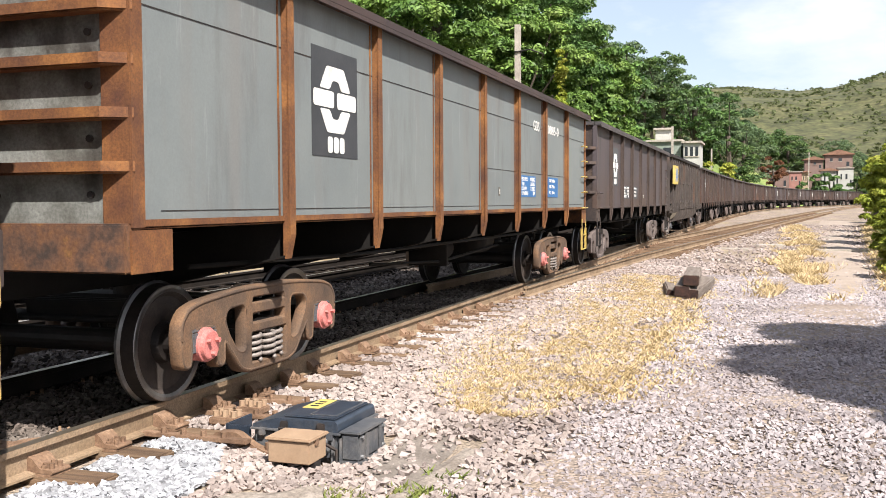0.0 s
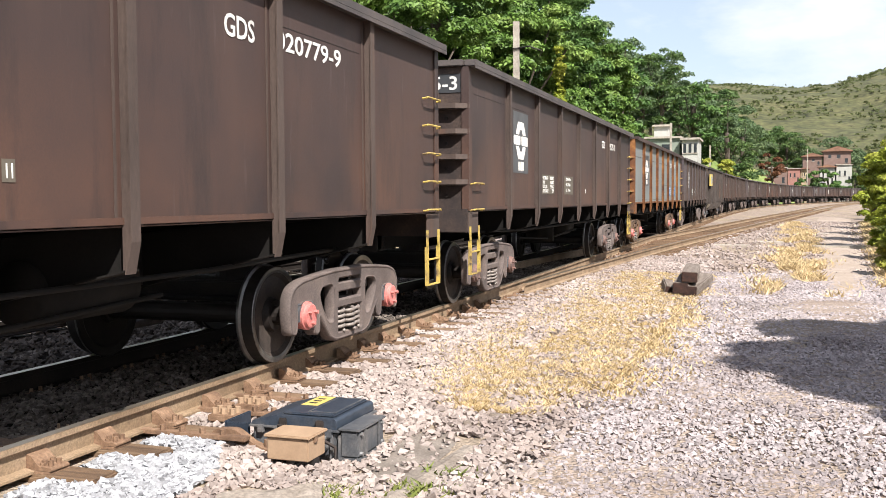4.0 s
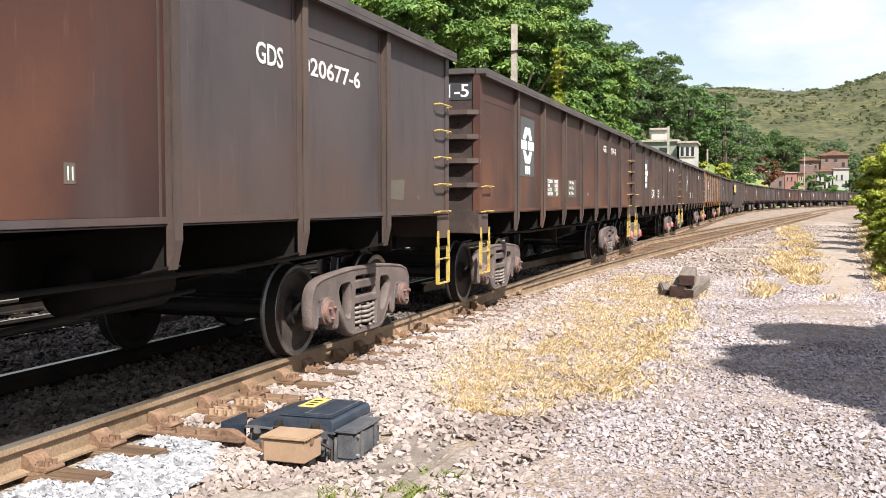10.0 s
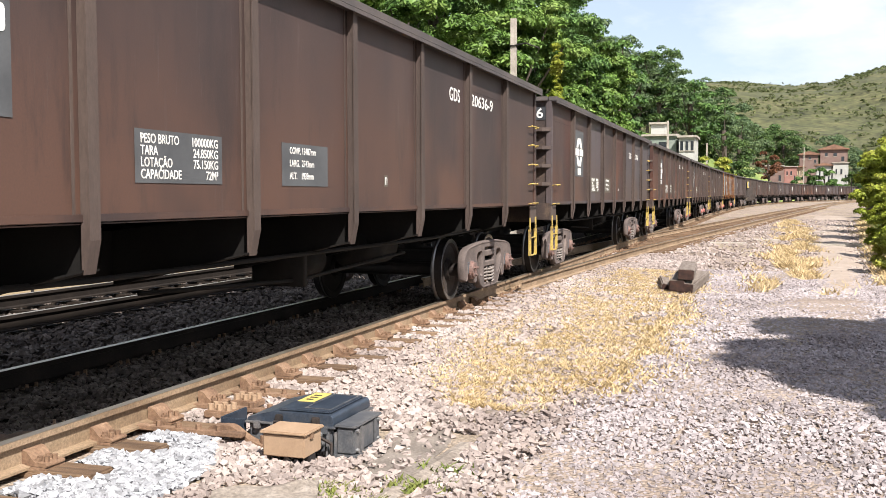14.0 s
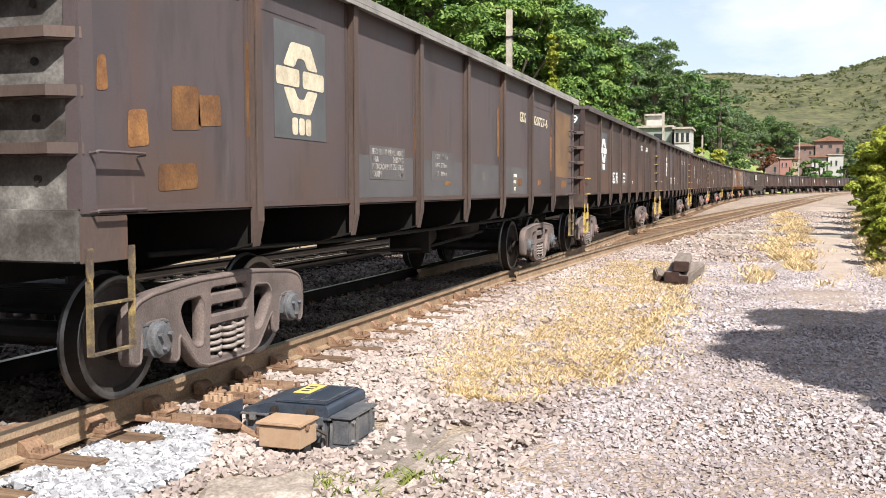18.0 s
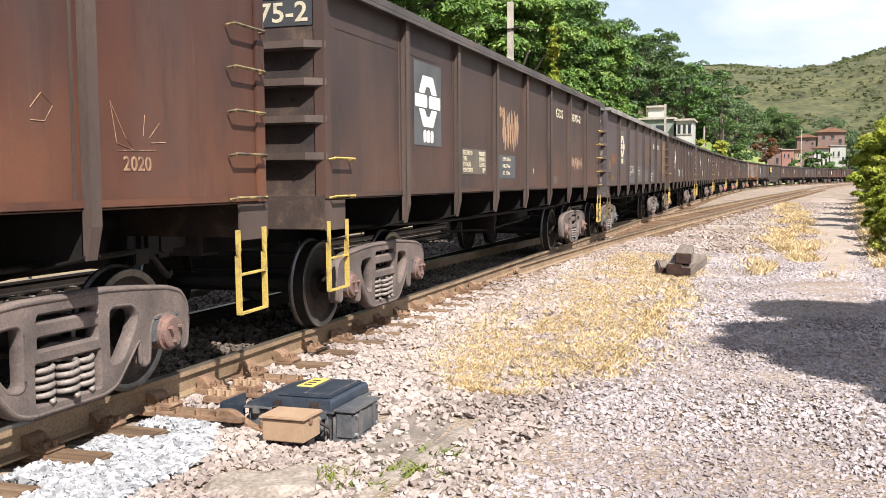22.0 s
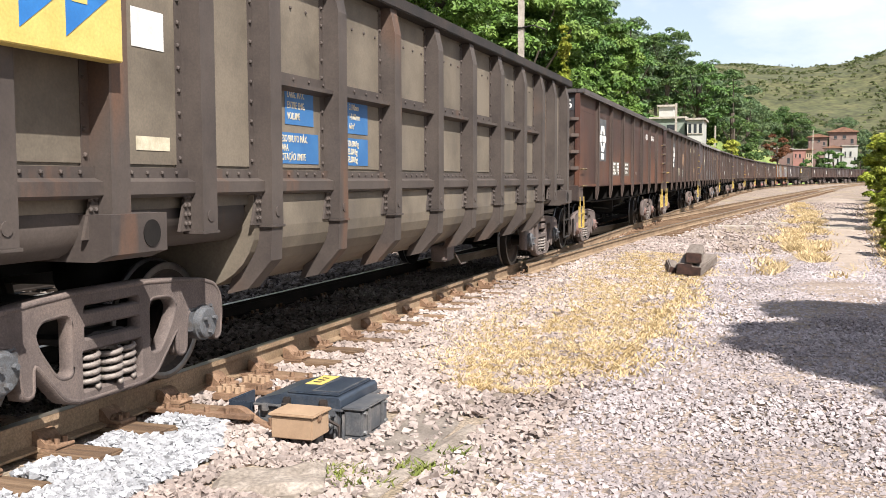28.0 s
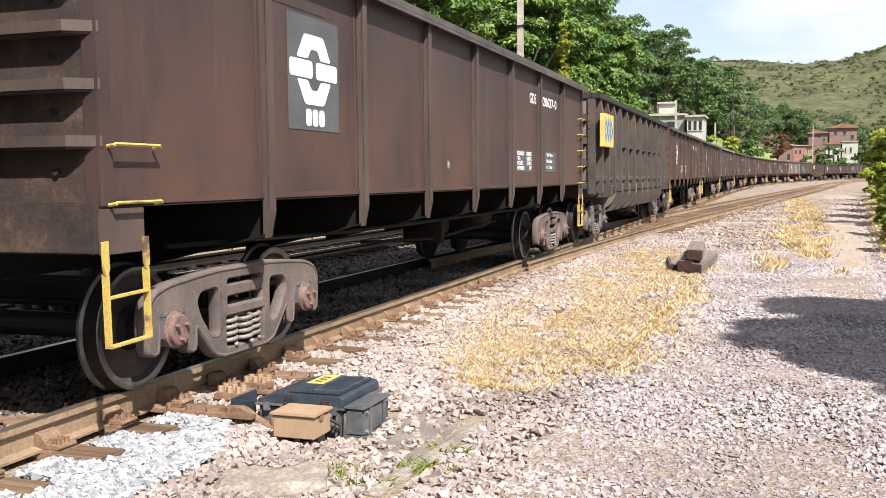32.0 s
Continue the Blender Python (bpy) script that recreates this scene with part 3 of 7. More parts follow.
# ---- ground ----
def ground():
    xs = np.concatenate([[-900, -500, -300, -200, -140, -100, -75, -55, -40, -30, -24, -20, -17, -14, -12, -10.5], np.arange(-9, 6.01, 0.16),
                         [6.5, 7.2, 8, 9, 10.5, 12.5, 15, 18, 22, 27, 34, 44, 60, 90, 140, 220, 400, 900]])
    ys = np.concatenate([[-600, -300, -150, -80, -40, -20, -10, -5, -2, 0, 1.5, 2.5], np.arange(3, 24, 0.18), np.arange(24, 70, 0.7), np.arange(70, 260, 4),
                         [270, 300, 360, 450, 600, 900, 1500, 3000]])
    verts = []
    for y in ys:
        for x in xs:
            z = ground_z(x, y)
            if -9 < x < 6 and 2 < y < 40:
                z += 0.012 * noise.noise((x * 2.1, y * 2.1, 0)) + 0.03 * noise.noise((x * 0.5, y * 0.5, 3)) * (1 if x > -2.6 or x < -7 else 0.2)
            verts.append((x, y, z))
    w = len(xs)
    faces = [(j * w + i, j * w + i + 1, (j + 1) * w + i + 1, (j + 1) * w + i) for j in range(len(ys) - 1) for i in range(w - 1)]
    me = bpy.data.meshes.new("ground")
    me.from_pydata(verts, [], faces)
    m = mat("trodden_gravel_ground", [(0.20, 0.152, 0.118), (0.27, 0.208, 0.165), (0.34, 0.272, 0.225)], 0.45, 0.95, 0, 0.6, 28, grain=0.4)
    n, l = m.node_tree.nodes, m.node_tree.links
    base = n["Principled BSDF"].inputs["Base Color"]
    colour = base.links[0].from_socket
    tc = n.new("ShaderNodeTexCoord")

    def blend(colour, tint, noise_scale, lo, hi, stretch):
        mp, ns, rp, mx = n.new("ShaderNodeMapping"), n.new("ShaderNodeTexNoise"), n.new("ShaderNodeValToRGB"), n.new("ShaderNodeMix")
        mp.inputs["Scale"].default_value = stretch
        l.new(tc.outputs["Object"], mp.inputs["Vector"])
        l.new(mp.outputs["Vector"], ns.inputs["Vector"])
        ns.inputs["Scale"].default_value, ns.inputs["Detail"].default_value = noise_scale, 7
        rp.color_ramp.elements[0].position, rp.color_ramp.elements[1].position = lo, hi
        l.new(ns.outputs["Fac"], rp.inputs["Fac"])
        mx.data_type = "RGBA"
        l.new(rp.outputs["Color"], mx.inputs["Factor"])
        l.new(colour, mx.inputs["A"])
        mx.inputs["B"].default_value = (*tint, 1)
        return mx.outputs["Result"]
    colour = blend(colour, (0.28, 0.225, 0.145), 0.35, 0.50, 0.68, (1.4, 0.35, 1))
    colour = blend(colour, (0.39, 0.31, 0.245), 0.9, 0.58, 0.72, (1, 0.3, 1))
    cell, cr, cm = n.new("ShaderNodeTexVoronoi"), n.new("ShaderNodeMapRange"), n.new("ShaderNodeMix")
    cell.inputs["Scale"].default_value = 38
    l.new(tc.outputs["Object"], cell.inputs["Vector"])
    sep = n.new("ShaderNodeSeparateColor")
    l.new(cell.outputs["Color"], sep.inputs["Color"])
    cr.inputs["To Min"].default_value, cr.inputs["To Max"].default_value = 0.80, 1.20
    l.new(sep.outputs["Red"], cr.inputs["Value"])
    cm.data_type, cm.blend_type = "RGBA", "MULTIPLY"
    cm.inputs["Factor"].default_value = 1.0
    l.new(colour, cm.inputs["A"])
    l.new(cr.outputs["Result"], cm.inputs["B"])
    colour = cm.outputs["Result"]
    bump2 = n.new("ShaderNodeBump")
    bump2.invert = True
    bump2.inputs["Strength"].default_value, bump2.inputs["Distance"].default_value = 0.9, 0.02
    l.new(cell.outputs["Distance"], bump2.inputs["Height"])
    old = n["Principled BSDF"].inputs["Normal"].links[0].from_socket
    l.new(old, bump2.inputs["Normal"])
    l.new(bump2.outputs["Normal"], n["Principled BSDF"].inputs["Normal"])
    l.new(colour, base)
    me.materials.append(m)
    return tagged(new("ground", me), "pale gravelly ground with patches of dry grass beside the railway", "ground", kind="structure")


ground()


def scatter(name, material, places, sizes, label, category, seed, flat=0.75):
    """Many small stones in one mesh."""
    rng = np.random.default_rng(seed)
    bm = bmesh.new()
    bmesh.ops.create_cube(bm, size=1.35)
    bmesh.ops.triangulate(bm, faces=bm.faces[:])
    tv, tf = np.array([v.co[:] for v in bm.verts]), np.array([[v.index for v in f.verts] for f in bm.faces])
    bm.free()
    n, k = len(places), len(tv)
    q = rng.normal(size=(n, 4))
    q /= np.linalg.norm(q, axis=1)[:, None]
    w, x, y, z = q.T
    rot = np.stack([1 - 2 * (y * y + z * z), 2 * (x * y - z * w), 2 * (x * z + y * w), 2 * (x * y + z * w), 1 - 2 * (x * x + z * z), 2 * (y * z - x * w),
                    2 * (x * z - y * w), 2 * (y * z + x * w), 1 - 2 * (x * x + y * y)], 1).reshape(n, 3, 3)
    shape = (tv[None] + 0.75 * (rng.random((n, k, 3)) - 0.5)) * (np.stack([np.ones(n), rng.uniform(0.6, 1, n), rng.uniform(0.4, 0.8, n)], 1))[:, None]
    v = np.einsum("nij,nkj->nki", rot, shape) * np.asarray(sizes)[:, None, None]
    v[:, :, 2] *= flat
    v += np.asarray(places)[:, None]
    f = (tf[None] + (np.arange(n) * k)[:, None, None]).reshape(-1, 3)
    me = bpy.data.meshes.new(name)
    me.vertices.add(n * k)
    me.vertices.foreach_set("co", v.reshape(-1).astype(np.float32))
    me.loops.add(f.size)
    me.loops.foreach_set("vertex_index", f.reshape(-1).astype(np.int32))
    me.polygons.add(len(f))
    me.polygons.foreach_set("loop_start", np.arange(0, f.size, 3, dtype=np.int32))
    me.polygons.foreach_set("loop_total", np.full(len(f), 3, dtype=np.int32))
    me.polygons.foreach_set("use_smooth", [False] * len(f))
    me.update()
    me.validate()
    me.materials.append(material)
    return tagged(new(name, me), label, category, kind="stuff")


def in_rings(seed, count, x0, x1, y0, y1, power=1.0):
    """Random places, thinner with distance."""
    rng = np.random.default_rng(seed)
    u = rng.random(count) ** power
    return rng.uniform(x0, x1, count), y0 + (y1 - y0) * u, rng


def ballast():
    x, y, rng = in_rings(1, 52000, -3.95, -1.3, 3.2, 26, 1.8)
    keep = rng.random(len(x)) < np.interp(x, [-3.9, -3.3, -2.3, -1.4], [1, 1, 0.8, 0.35])
    keep &= ~((x < -2.95) & (y < 5.5) & (x + 3.6 < (5.75 - y) * 0.55))
    keep &= ~((x < -3.43) & (np.abs((y - 0.93) / 0.573 - np.round((y - 0.93) / 0.573)) < 0.24))
    keep &= ~((x > -3.22) & (x < -2.38) & (y > 5.38) & (y < 6.08))
    keep &= ~((np.abs(x + 1.87) < 0.09) & (y < 6.2))
    keep &= ~((x > -2.30) & (x < -1.9) & (y > 5.05) & (y < 6.2) & (rng.random(len(x)) < 0.86))
    keep &= ~((np.abs(x + 2.5) < 0.27) & (np.abs(y - 4.40) < 0.22))
    x, y = x[keep], y[keep]
    size = rng.uniform(0.015, 0.042, len(x)) * np.interp(y, [4, 12], [0.85, 1.25])
    scatter("ballast_stones", M["stone"], [(a, b, ground_z(a, b) + 0.004 + 0.03 * rng.random()) for a, b in zip(x, y)], size,
            "pale angular ballast stones heaped beside the rail", "ballast", 2)
    x, y, rng = in_rings(3, 68000, -1.9, 3.0, 3.4, 22, 1.7)
    keep = ~((np.abs(x + 1.87) < 0.09) & (y < 6.2))
    x, y = x[keep], y[keep]
    scatter("loose_gravel", M["stone_grey"], [(a, b, ground_z(a, b) + 0.002) for a, b in zip(x, y)], (0.008 + 0.024 * rng.random(len(x)) ** 1.3) * np.interp(y, [4, 14], [0.85, 1.3]),
            "loose grey and cream gravel on trodden ground", "gravel", 4)
    x, y, rng = in_rings(5, 5200, -3.75, -2.98, 3.6, 5.5)
    keep = (x - (-3.6)) < (5.75 - y) * 0.55 + 0.05
    keep &= ~((x < -3.43) & (np.abs((y - 0.93) / 0.573 - np.round((y - 0.93) / 0.573)) < 0.24))
    x, y = x[keep], y[keep]
    scatter("white_ballast", M["stone_white"], [(a, b, ground_z(a, b) + 0.015 + 0.025 * rng.random()) for a, b in zip(x, y)], rng.uniform(0.014, 0.036, len(x)),
            "fresh white quartz ballast beside the sleepers", "ballast", 6)
    x, y, rng = in_rings(7, 14000, -5.56, -3.98, 3.4, 24, 1.6)
    scatter("dark_ballast", M["stone_brown"], [(a, b, -0.165 + 0.015 * rng.random()) for a, b in zip(x, y)], rng.uniform(0.016, 0.036, len(x)),
            "ore-blackened ballast between the rails", "ballast", 8)
    x, y, rng = in_rings(21, 16000, -3.7, 3.2, -4.0, 3.7)
    scatter("underfoot_gravel", M["stone_grey"], [(a, b, ground_z(a, b) + 0.004) for a, b in zip(x, y)], rng.uniform(0.014, 0.034, len(x)),
            "loose grey and cream gravel underfoot", "gravel", 22)
    x, y, rng = in_rings(17, 15000, -10.2, -5.75, 5.0, 30, 1.5)
    scatter("grimy_ballast", M["stone_brown"], [(a, b, -0.158 - 0.04 * min(2.6, max(0, -6.1 - a)) + 0.025 * rng.random()) for a, b in zip(x, y)], rng.uniform(0.02, 0.05, len(x)),
            "grimy brown ballast beyond the far rail", "ballast", 18)
    x, y, rng = in_rings(19, 5000, -11.0, -9.9, 8, 40, 1.3)
    scatter("far_side_gravel", M["stone"], [(a, b, ground_z(a, b) + 0.01) for a, b in zip(x, y)], rng.uniform(0.02, 0.06, len(x)),
            "pinkish gravel beyond the far track", "gravel", 20)
    x, y, rng = in_rings(9, 6500, -3.2, 6.0, 22, 62, 1.3)
    scatter("far_gravel", M["stone"], [(a + (branch_off(b) if b > 20 else 0) * 0.6, b, ground_z(a, b) + 0.01) for a, b in zip(x, y)], rng.uniform(0.03, 0.07, len(x)),
            "pale gravel beside the tracks", "gravel", 10)


def rail_track():
    head = [(-0.035, 0), (0.035, 0), (0.035, -0.035), (0.009, -0.045), (0.009, -0.145), (0.07, -0.158), (0.07, -0.172), (-0.07, -0.172), (-0.07, -0.158),
            (-0.009, -0.145), (-0.009, -0.045), (-0.035, -0.035)]
    top = [(-0.031, 0.0005), (0.031, 0.0005), (0.033, 0.003), (-0.033, 0.003)]
    lines = (("main_track", "rusty railway track with worn rail heads on ballast", -70, 330, lambda s: 0.0),
             ("far_track", "grimy railway track beyond the train", -30, 120, lambda s: -4.25),
             ("branch_track", "rusty diverging railway track curving away beside the main line", 12, 330, branch_off))
    for name, label, s0, s1, off in lines:
        whole = thing(name, label, "railway track", kind="structure")
        for side in (-0.835, 0.835):
            if name == "branch_track" and side < 0:
                s0 = 15
            bm = bmesh.new()
            sweep(bm, head, s0, s1, lambda s: off(s) + side, 1.0)
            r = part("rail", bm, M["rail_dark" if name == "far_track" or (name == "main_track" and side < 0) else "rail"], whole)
            bm = bmesh.new()
            sweep(bm, top, s0, s1, lambda s: off(s) + side, 1.0)
            part("running_surface", bm, M["railhead"], r, "worn bright running surface")
    return bpy.data.objects["main_track"]


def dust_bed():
    """Bed between the rails and on the far side, train's shade painted in."""
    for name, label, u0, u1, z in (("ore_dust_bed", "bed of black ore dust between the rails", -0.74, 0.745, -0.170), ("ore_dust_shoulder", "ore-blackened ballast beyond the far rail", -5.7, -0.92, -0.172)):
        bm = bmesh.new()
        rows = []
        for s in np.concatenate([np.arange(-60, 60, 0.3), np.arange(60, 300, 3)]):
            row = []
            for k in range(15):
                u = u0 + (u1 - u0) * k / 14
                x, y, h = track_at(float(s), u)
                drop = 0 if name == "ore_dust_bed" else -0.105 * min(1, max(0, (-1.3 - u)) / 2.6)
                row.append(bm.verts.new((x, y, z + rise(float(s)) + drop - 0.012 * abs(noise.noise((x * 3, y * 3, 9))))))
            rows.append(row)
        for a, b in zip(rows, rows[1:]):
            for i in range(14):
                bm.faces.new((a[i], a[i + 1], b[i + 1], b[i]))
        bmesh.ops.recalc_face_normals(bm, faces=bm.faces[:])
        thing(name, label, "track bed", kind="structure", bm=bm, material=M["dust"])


def sleepers(whole):
    rng = random.Random(5)
    for i in range(108):
        y = 0.93 + 0.573 * i
        far = 1.33
        if 8 < y < 36:
            far = 1.33 + branch_off(y) * 1.0
        near = -1.33
        if i in (8, 9):
            far = 2.4
        key = ("sleeper", round(far, 1), i in (8, 9))

        def make(bm):
            box(bm, near, min(far, 1.45) if i in (8, 9) else far, -0.115, 0.115, -0.36, -0.176, 0.012)
            if i in (8, 9):
                box(bm, 1.452, far, -0.11, 0.11, -0.40, -0.30, 0.012)
        me = kept(key, make, M["tie"])
        ob = part("sleeper", me, None, whole)
        x, yy, h = track_at(y, rng.uniform(-0.04, 0.04))
        ob.matrix_basis = pose(x, yy, rise(y) + rng.uniform(-0.006, 0.004), 0, 0, -math.degrees(h) + rng.uniform(-1, 1))
        if 4 < y < 34:
            def plain(bm):
                box(bm, -1.3, 1.3, -0.115, 0.115, -0.36, -0.205, 0.012)
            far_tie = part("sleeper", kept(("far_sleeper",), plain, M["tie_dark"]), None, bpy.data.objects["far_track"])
            far_tie.matrix_basis = pose(x - 4.25, yy, rise(y), 0, 0, -math.degrees(h))
        if y < 40:
            for side in (-0.835, 0.835):
                def plate(bm):
                    box(bm, -0.17, 0.19, -0.085, 0.085, -0.176, -0.158, 0.004)
                    for dx, dy in ((-0.12, 0.05), (0.12, -0.05), (0.12, 0.05), (-0.12, -0.05)):
                        cyl(bm, (dx, dy, -0.14), 0.016, 0.05, "z", 6)
                p = part("tie_plate", kept(("tie_plate",), plate, M["plate_rust"]), None, whole, "rusty tie plate with spikes")
                p.matrix_basis = pose(x + side, yy, rise(y), 0, 0, 0)
        if y < 13.5:
            def brace(bm):
                prism(bm, rounded([(0.012, -0.155), (0.20, -0.155), (0.195, -0.135), (0.11, -0.13), (0.06, -0.075), (0.012, -0.06)], 0.012, 2), -0.075, 0.075, "y")
                for dx in (0.12, 0.165):
                    cyl(bm, (dx, 0.03, -0.122), 0.016, 0.04, "z", 6)
                    cyl(bm, (dx, -0.035, -0.122), 0.016, 0.04, "z", 6)
                cyl(bm, (0.03, 0.0, -0.10), 0.018, 0.05, "x", 6)
            p = part("rail_brace", kept(("rail_brace",), brace, M["plate_rust"]), None, whole, "bolted rusty rail brace")
            p.matrix_basis = pose(x + 0.835, yy, 0, 0, 0, 0)


def branch_sleepers(whole):
    def plain(bm):
        box(bm, -1.3, 1.3, -0.115, 0.115, -0.30, -0.178, 0.012)
    rng = random.Random(9)
    for i in range(120):
        s = 37 + 0.62 * i
        x, y, h = track_at(s, branch_off(s))
        turn = h + math.atan2(branch_off(s + 0.5) - branch_off(s - 0.5), 1.0)
        ob = part("sleeper", kept(("branch_sleeper",), plain, M["tie"]), None, whole)
        ob.matrix_basis = pose(x, y, rise(s) + rng.uniform(-0.01, 0.004), 0, 0, -math.degrees(turn) + rng.uniform(-1.5, 1.5))
    for i in range(70):
        s = 63 + 0.62 * i
        x, y, h = track_at(s)
        ob = part("sleeper", kept(("branch_sleeper",), plain, M["tie"]), None, bpy.data.objects["main_track"])
        ob.matrix_basis = pose(x, y, rise(s), 0, 0, -math.degrees(h))


# ---- wagons ----
L = 6.95                      # half the body's length
PANEL = 1.70
TOP = 3.0
SILL = 1.25
AXLE = 0.40                   # height of the axles, which is the wheels' radius


def bogie(parent, y, cap, frame, detail):
    def bolster(bm):
        box(bm, -0.98, 0.98, -0.19, 0.19, 0.44, 0.64, 0.03)
        box(bm, -1.115, 1.115, -0.235, 0.235, 0.545, 0.60, 0.012)
        prism(bm, rounded([(-0.25, 0.415), (0.25, 0.415), (0.25, 0.455), (0.12, 0.485), (0.02, 0.475), (-0.10, 0.49), (-0.25, 0.455)], 0.015, 2), -1.125, 1.125, "x")
        cyl(bm, (0, 0, 0.72), 0.2, 0.16, "z", 16)
    b = part("bogie", kept(("bogie", frame.name), bolster, M["frame"]), None, parent, "cast steel bogie")
    b.matrix_basis = pose(0, y, 0)
    key = ("side_frame", frame.name)
    if key not in KEPT:
        half = [(0.34, 0.735), (0.62, 0.715), (0.94, 0.685), (1.09, 0.645), (1.16, 0.56), (1.17, 0.44), (1.145, 0.27), (1.065, 0.265), (1.05, 0.45), (1.00, 0.515), (0.80, 0.515),
                (0.755, 0.45), (0.735, 0.225), (0.655, 0.22), (0.65, 0.40), (0.58, 0.325), (0.42, 0.150), (0.30, 0.115)]
        outer = rounded([(-a, b) for a, b in half[::-1]] + half, 0.04, 2)
        eye = [(0.345, 0.625), (0.57, 0.61), (0.625, 0.545), (0.585, 0.45), (0.46, 0.285), (0.345, 0.275)]
        holes = [rounded(eye, 0.07), rounded([(-a, b) for a, b in eye], 0.07),
                 rounded([(-0.26, 0.605), (-0.24, 0.665), (0.24, 0.665), (0.26, 0.605)], 0.02), rounded([(-0.25, 0.455), (-0.25, 0.545), (0.25, 0.545), (0.25, 0.455)], 0.02),
                 rounded([(-0.27, 0.165), (-0.27, 0.405), (0.27, 0.405), (0.27, 0.165)], 0.02)]
        KEPT[key] = outline_mesh("side_frame", [outer, *holes], 0.07, 0.012, frame)

        def rim(bm):
            for pts, r in ((outer, 0.017), (holes[0], 0.013), (holes[1], 0.013)):
                q = [Vector((0.037, u, v)) for u, v in pts]
                mid = sum(q, Vector()) / len(q)
                q = [p + (mid - p).normalized() * (r * 0.8 if pts is outer else -r * 0.6) for p in q]
                tube(bm, q + q[:2], r, 5)
        kept(("flange", frame.name), rim, frame, True)
    for sx in (-1, 1):
        f = part("side_frame", KEPT[key], None, b)
        f.matrix_basis = pose(sx * 1.125, 0, 0)
        if sx < 0 or not detail:
            continue
        f2 = part("flange", KEPT[("flange", frame.name)], None, b, "raised cast edge")
        f2.matrix_basis = pose(sx * 1.125, 0, 0, 0, 0, 0 if sx > 0 else 180)
        def spring(bm):
            pts = [(0.060 * math.cos(a), 0.060 * math.sin(a), 0.180 + 0.215 * a / 30) for a in np.linspace(0, 30, 66)]
            tube(bm, pts, 0.0165, 6)
        for dy in ((-0.16, 0.0, 0.16) if sx > 0 else ()):
            p = part("spring", kept(("spring",), spring, M["spring"], True), None, b)
            p.matrix_basis = pose(sx * (1.115 + (0.03 if dy == 0 else 0)), dy, 0)
        for dy in (-0.9, 0.9):
            def adapter(bm):
                box(bm, -0.09, 0.05, -0.14, 0.14, 0.488, 0.514, 0.008)
                prism(bm, [(-0.135, 0.487), (0.135, 0.487), (0.145, 0.36), (0.105, 0.36), (0.09, 0.45), (0.05, 0.468), (-0.05, 0.468), (-0.09, 0.45), (-0.105, 0.36), (-0.145, 0.36)], -0.07, 0.055, "x")

            def axle_cap(bm):
                lathe(bm, [(-0.10, 0.112), (0.02, 0.112), (0.025, 0.118), (0.055, 0.118), (0.06, 0.105), (0.085, 0.10), (0.09, 0.09), (0.09, 0.001)], "x", 24)
                for k in range(3):
                    a = 2.1 * k + 0.5
                    cyl(bm, (0.10, 0.06 * math.cos(a), 0.06 * math.sin(a)), 0.017, 0.04, "x", 6)
            p = part("bearing_adapter", kept(("bearing_adapter",), adapter, M["adapter"]), None, b)
            p.matrix_basis = pose(sx * 1.13, dy, 0, 0, 0, 0 if sx > 0 else 180)
            p = part("axle_cap", kept(("axle_cap", cap.name), axle_cap, cap), None, b, "round axle end cap with three bolts")
            p.matrix_basis = pose(sx * 1.145, dy, AXLE, 0, 0, 0 if sx > 0 else 180)
    sets = []
    for dy in (-0.9, 0.9):
        def wheelset(bm):
            prof = [(0.72, 0.085), (0.72, 0.13), (0.765, 0.15), (0.785, 0.37), (0.765, 0.40), (0.763, 0.470), (0.772, 0.487), (0.792, 0.487), (0.806, 0.464), (0.90, 0.455),
                    (0.905, 0.45), (0.905, 0.425), (0.90, 0.40), (0.868, 0.365), (0.852, 0.17), (0.90, 0.145), (0.90, 0.085)]
            for sgn in (1, -1):
                lathe(bm, [(sgn * a, r * AXLE / 0.457) for a, r in prof], "x", 40)
            cyl(bm, (0, 0, 0), 0.085, 2.26, "x", 16)
            for f in bm.faces:
                c = f.calc_center_median()
                r = math.hypot(c.y, c.z)
                if (r > 0.408 and abs(c.x) > 0.77) or (abs(c.x) > 0.9 and 0.342 < r < 0.403):
                    f.material_index = 1
                elif 0.14 < r < 0.342 and abs(c.x) > 0.84:
                    f.material_index = 2
        w = part("wheelset", kept(("wheelset",), wheelset, [M["wheel"], M["tread"], M["wheel_dust"]]), None, b, "pair of steel wheels on an axle")
        w.matrix_basis = pose(0, dy, AXLE)
        sets.append((w, dy))
    return sets


def on_side(mesh, name, parent, y, z, x, label=""):
    p = part(name, mesh, None, parent, label)
    p.matrix_basis = pose(x, y, z)
    return p


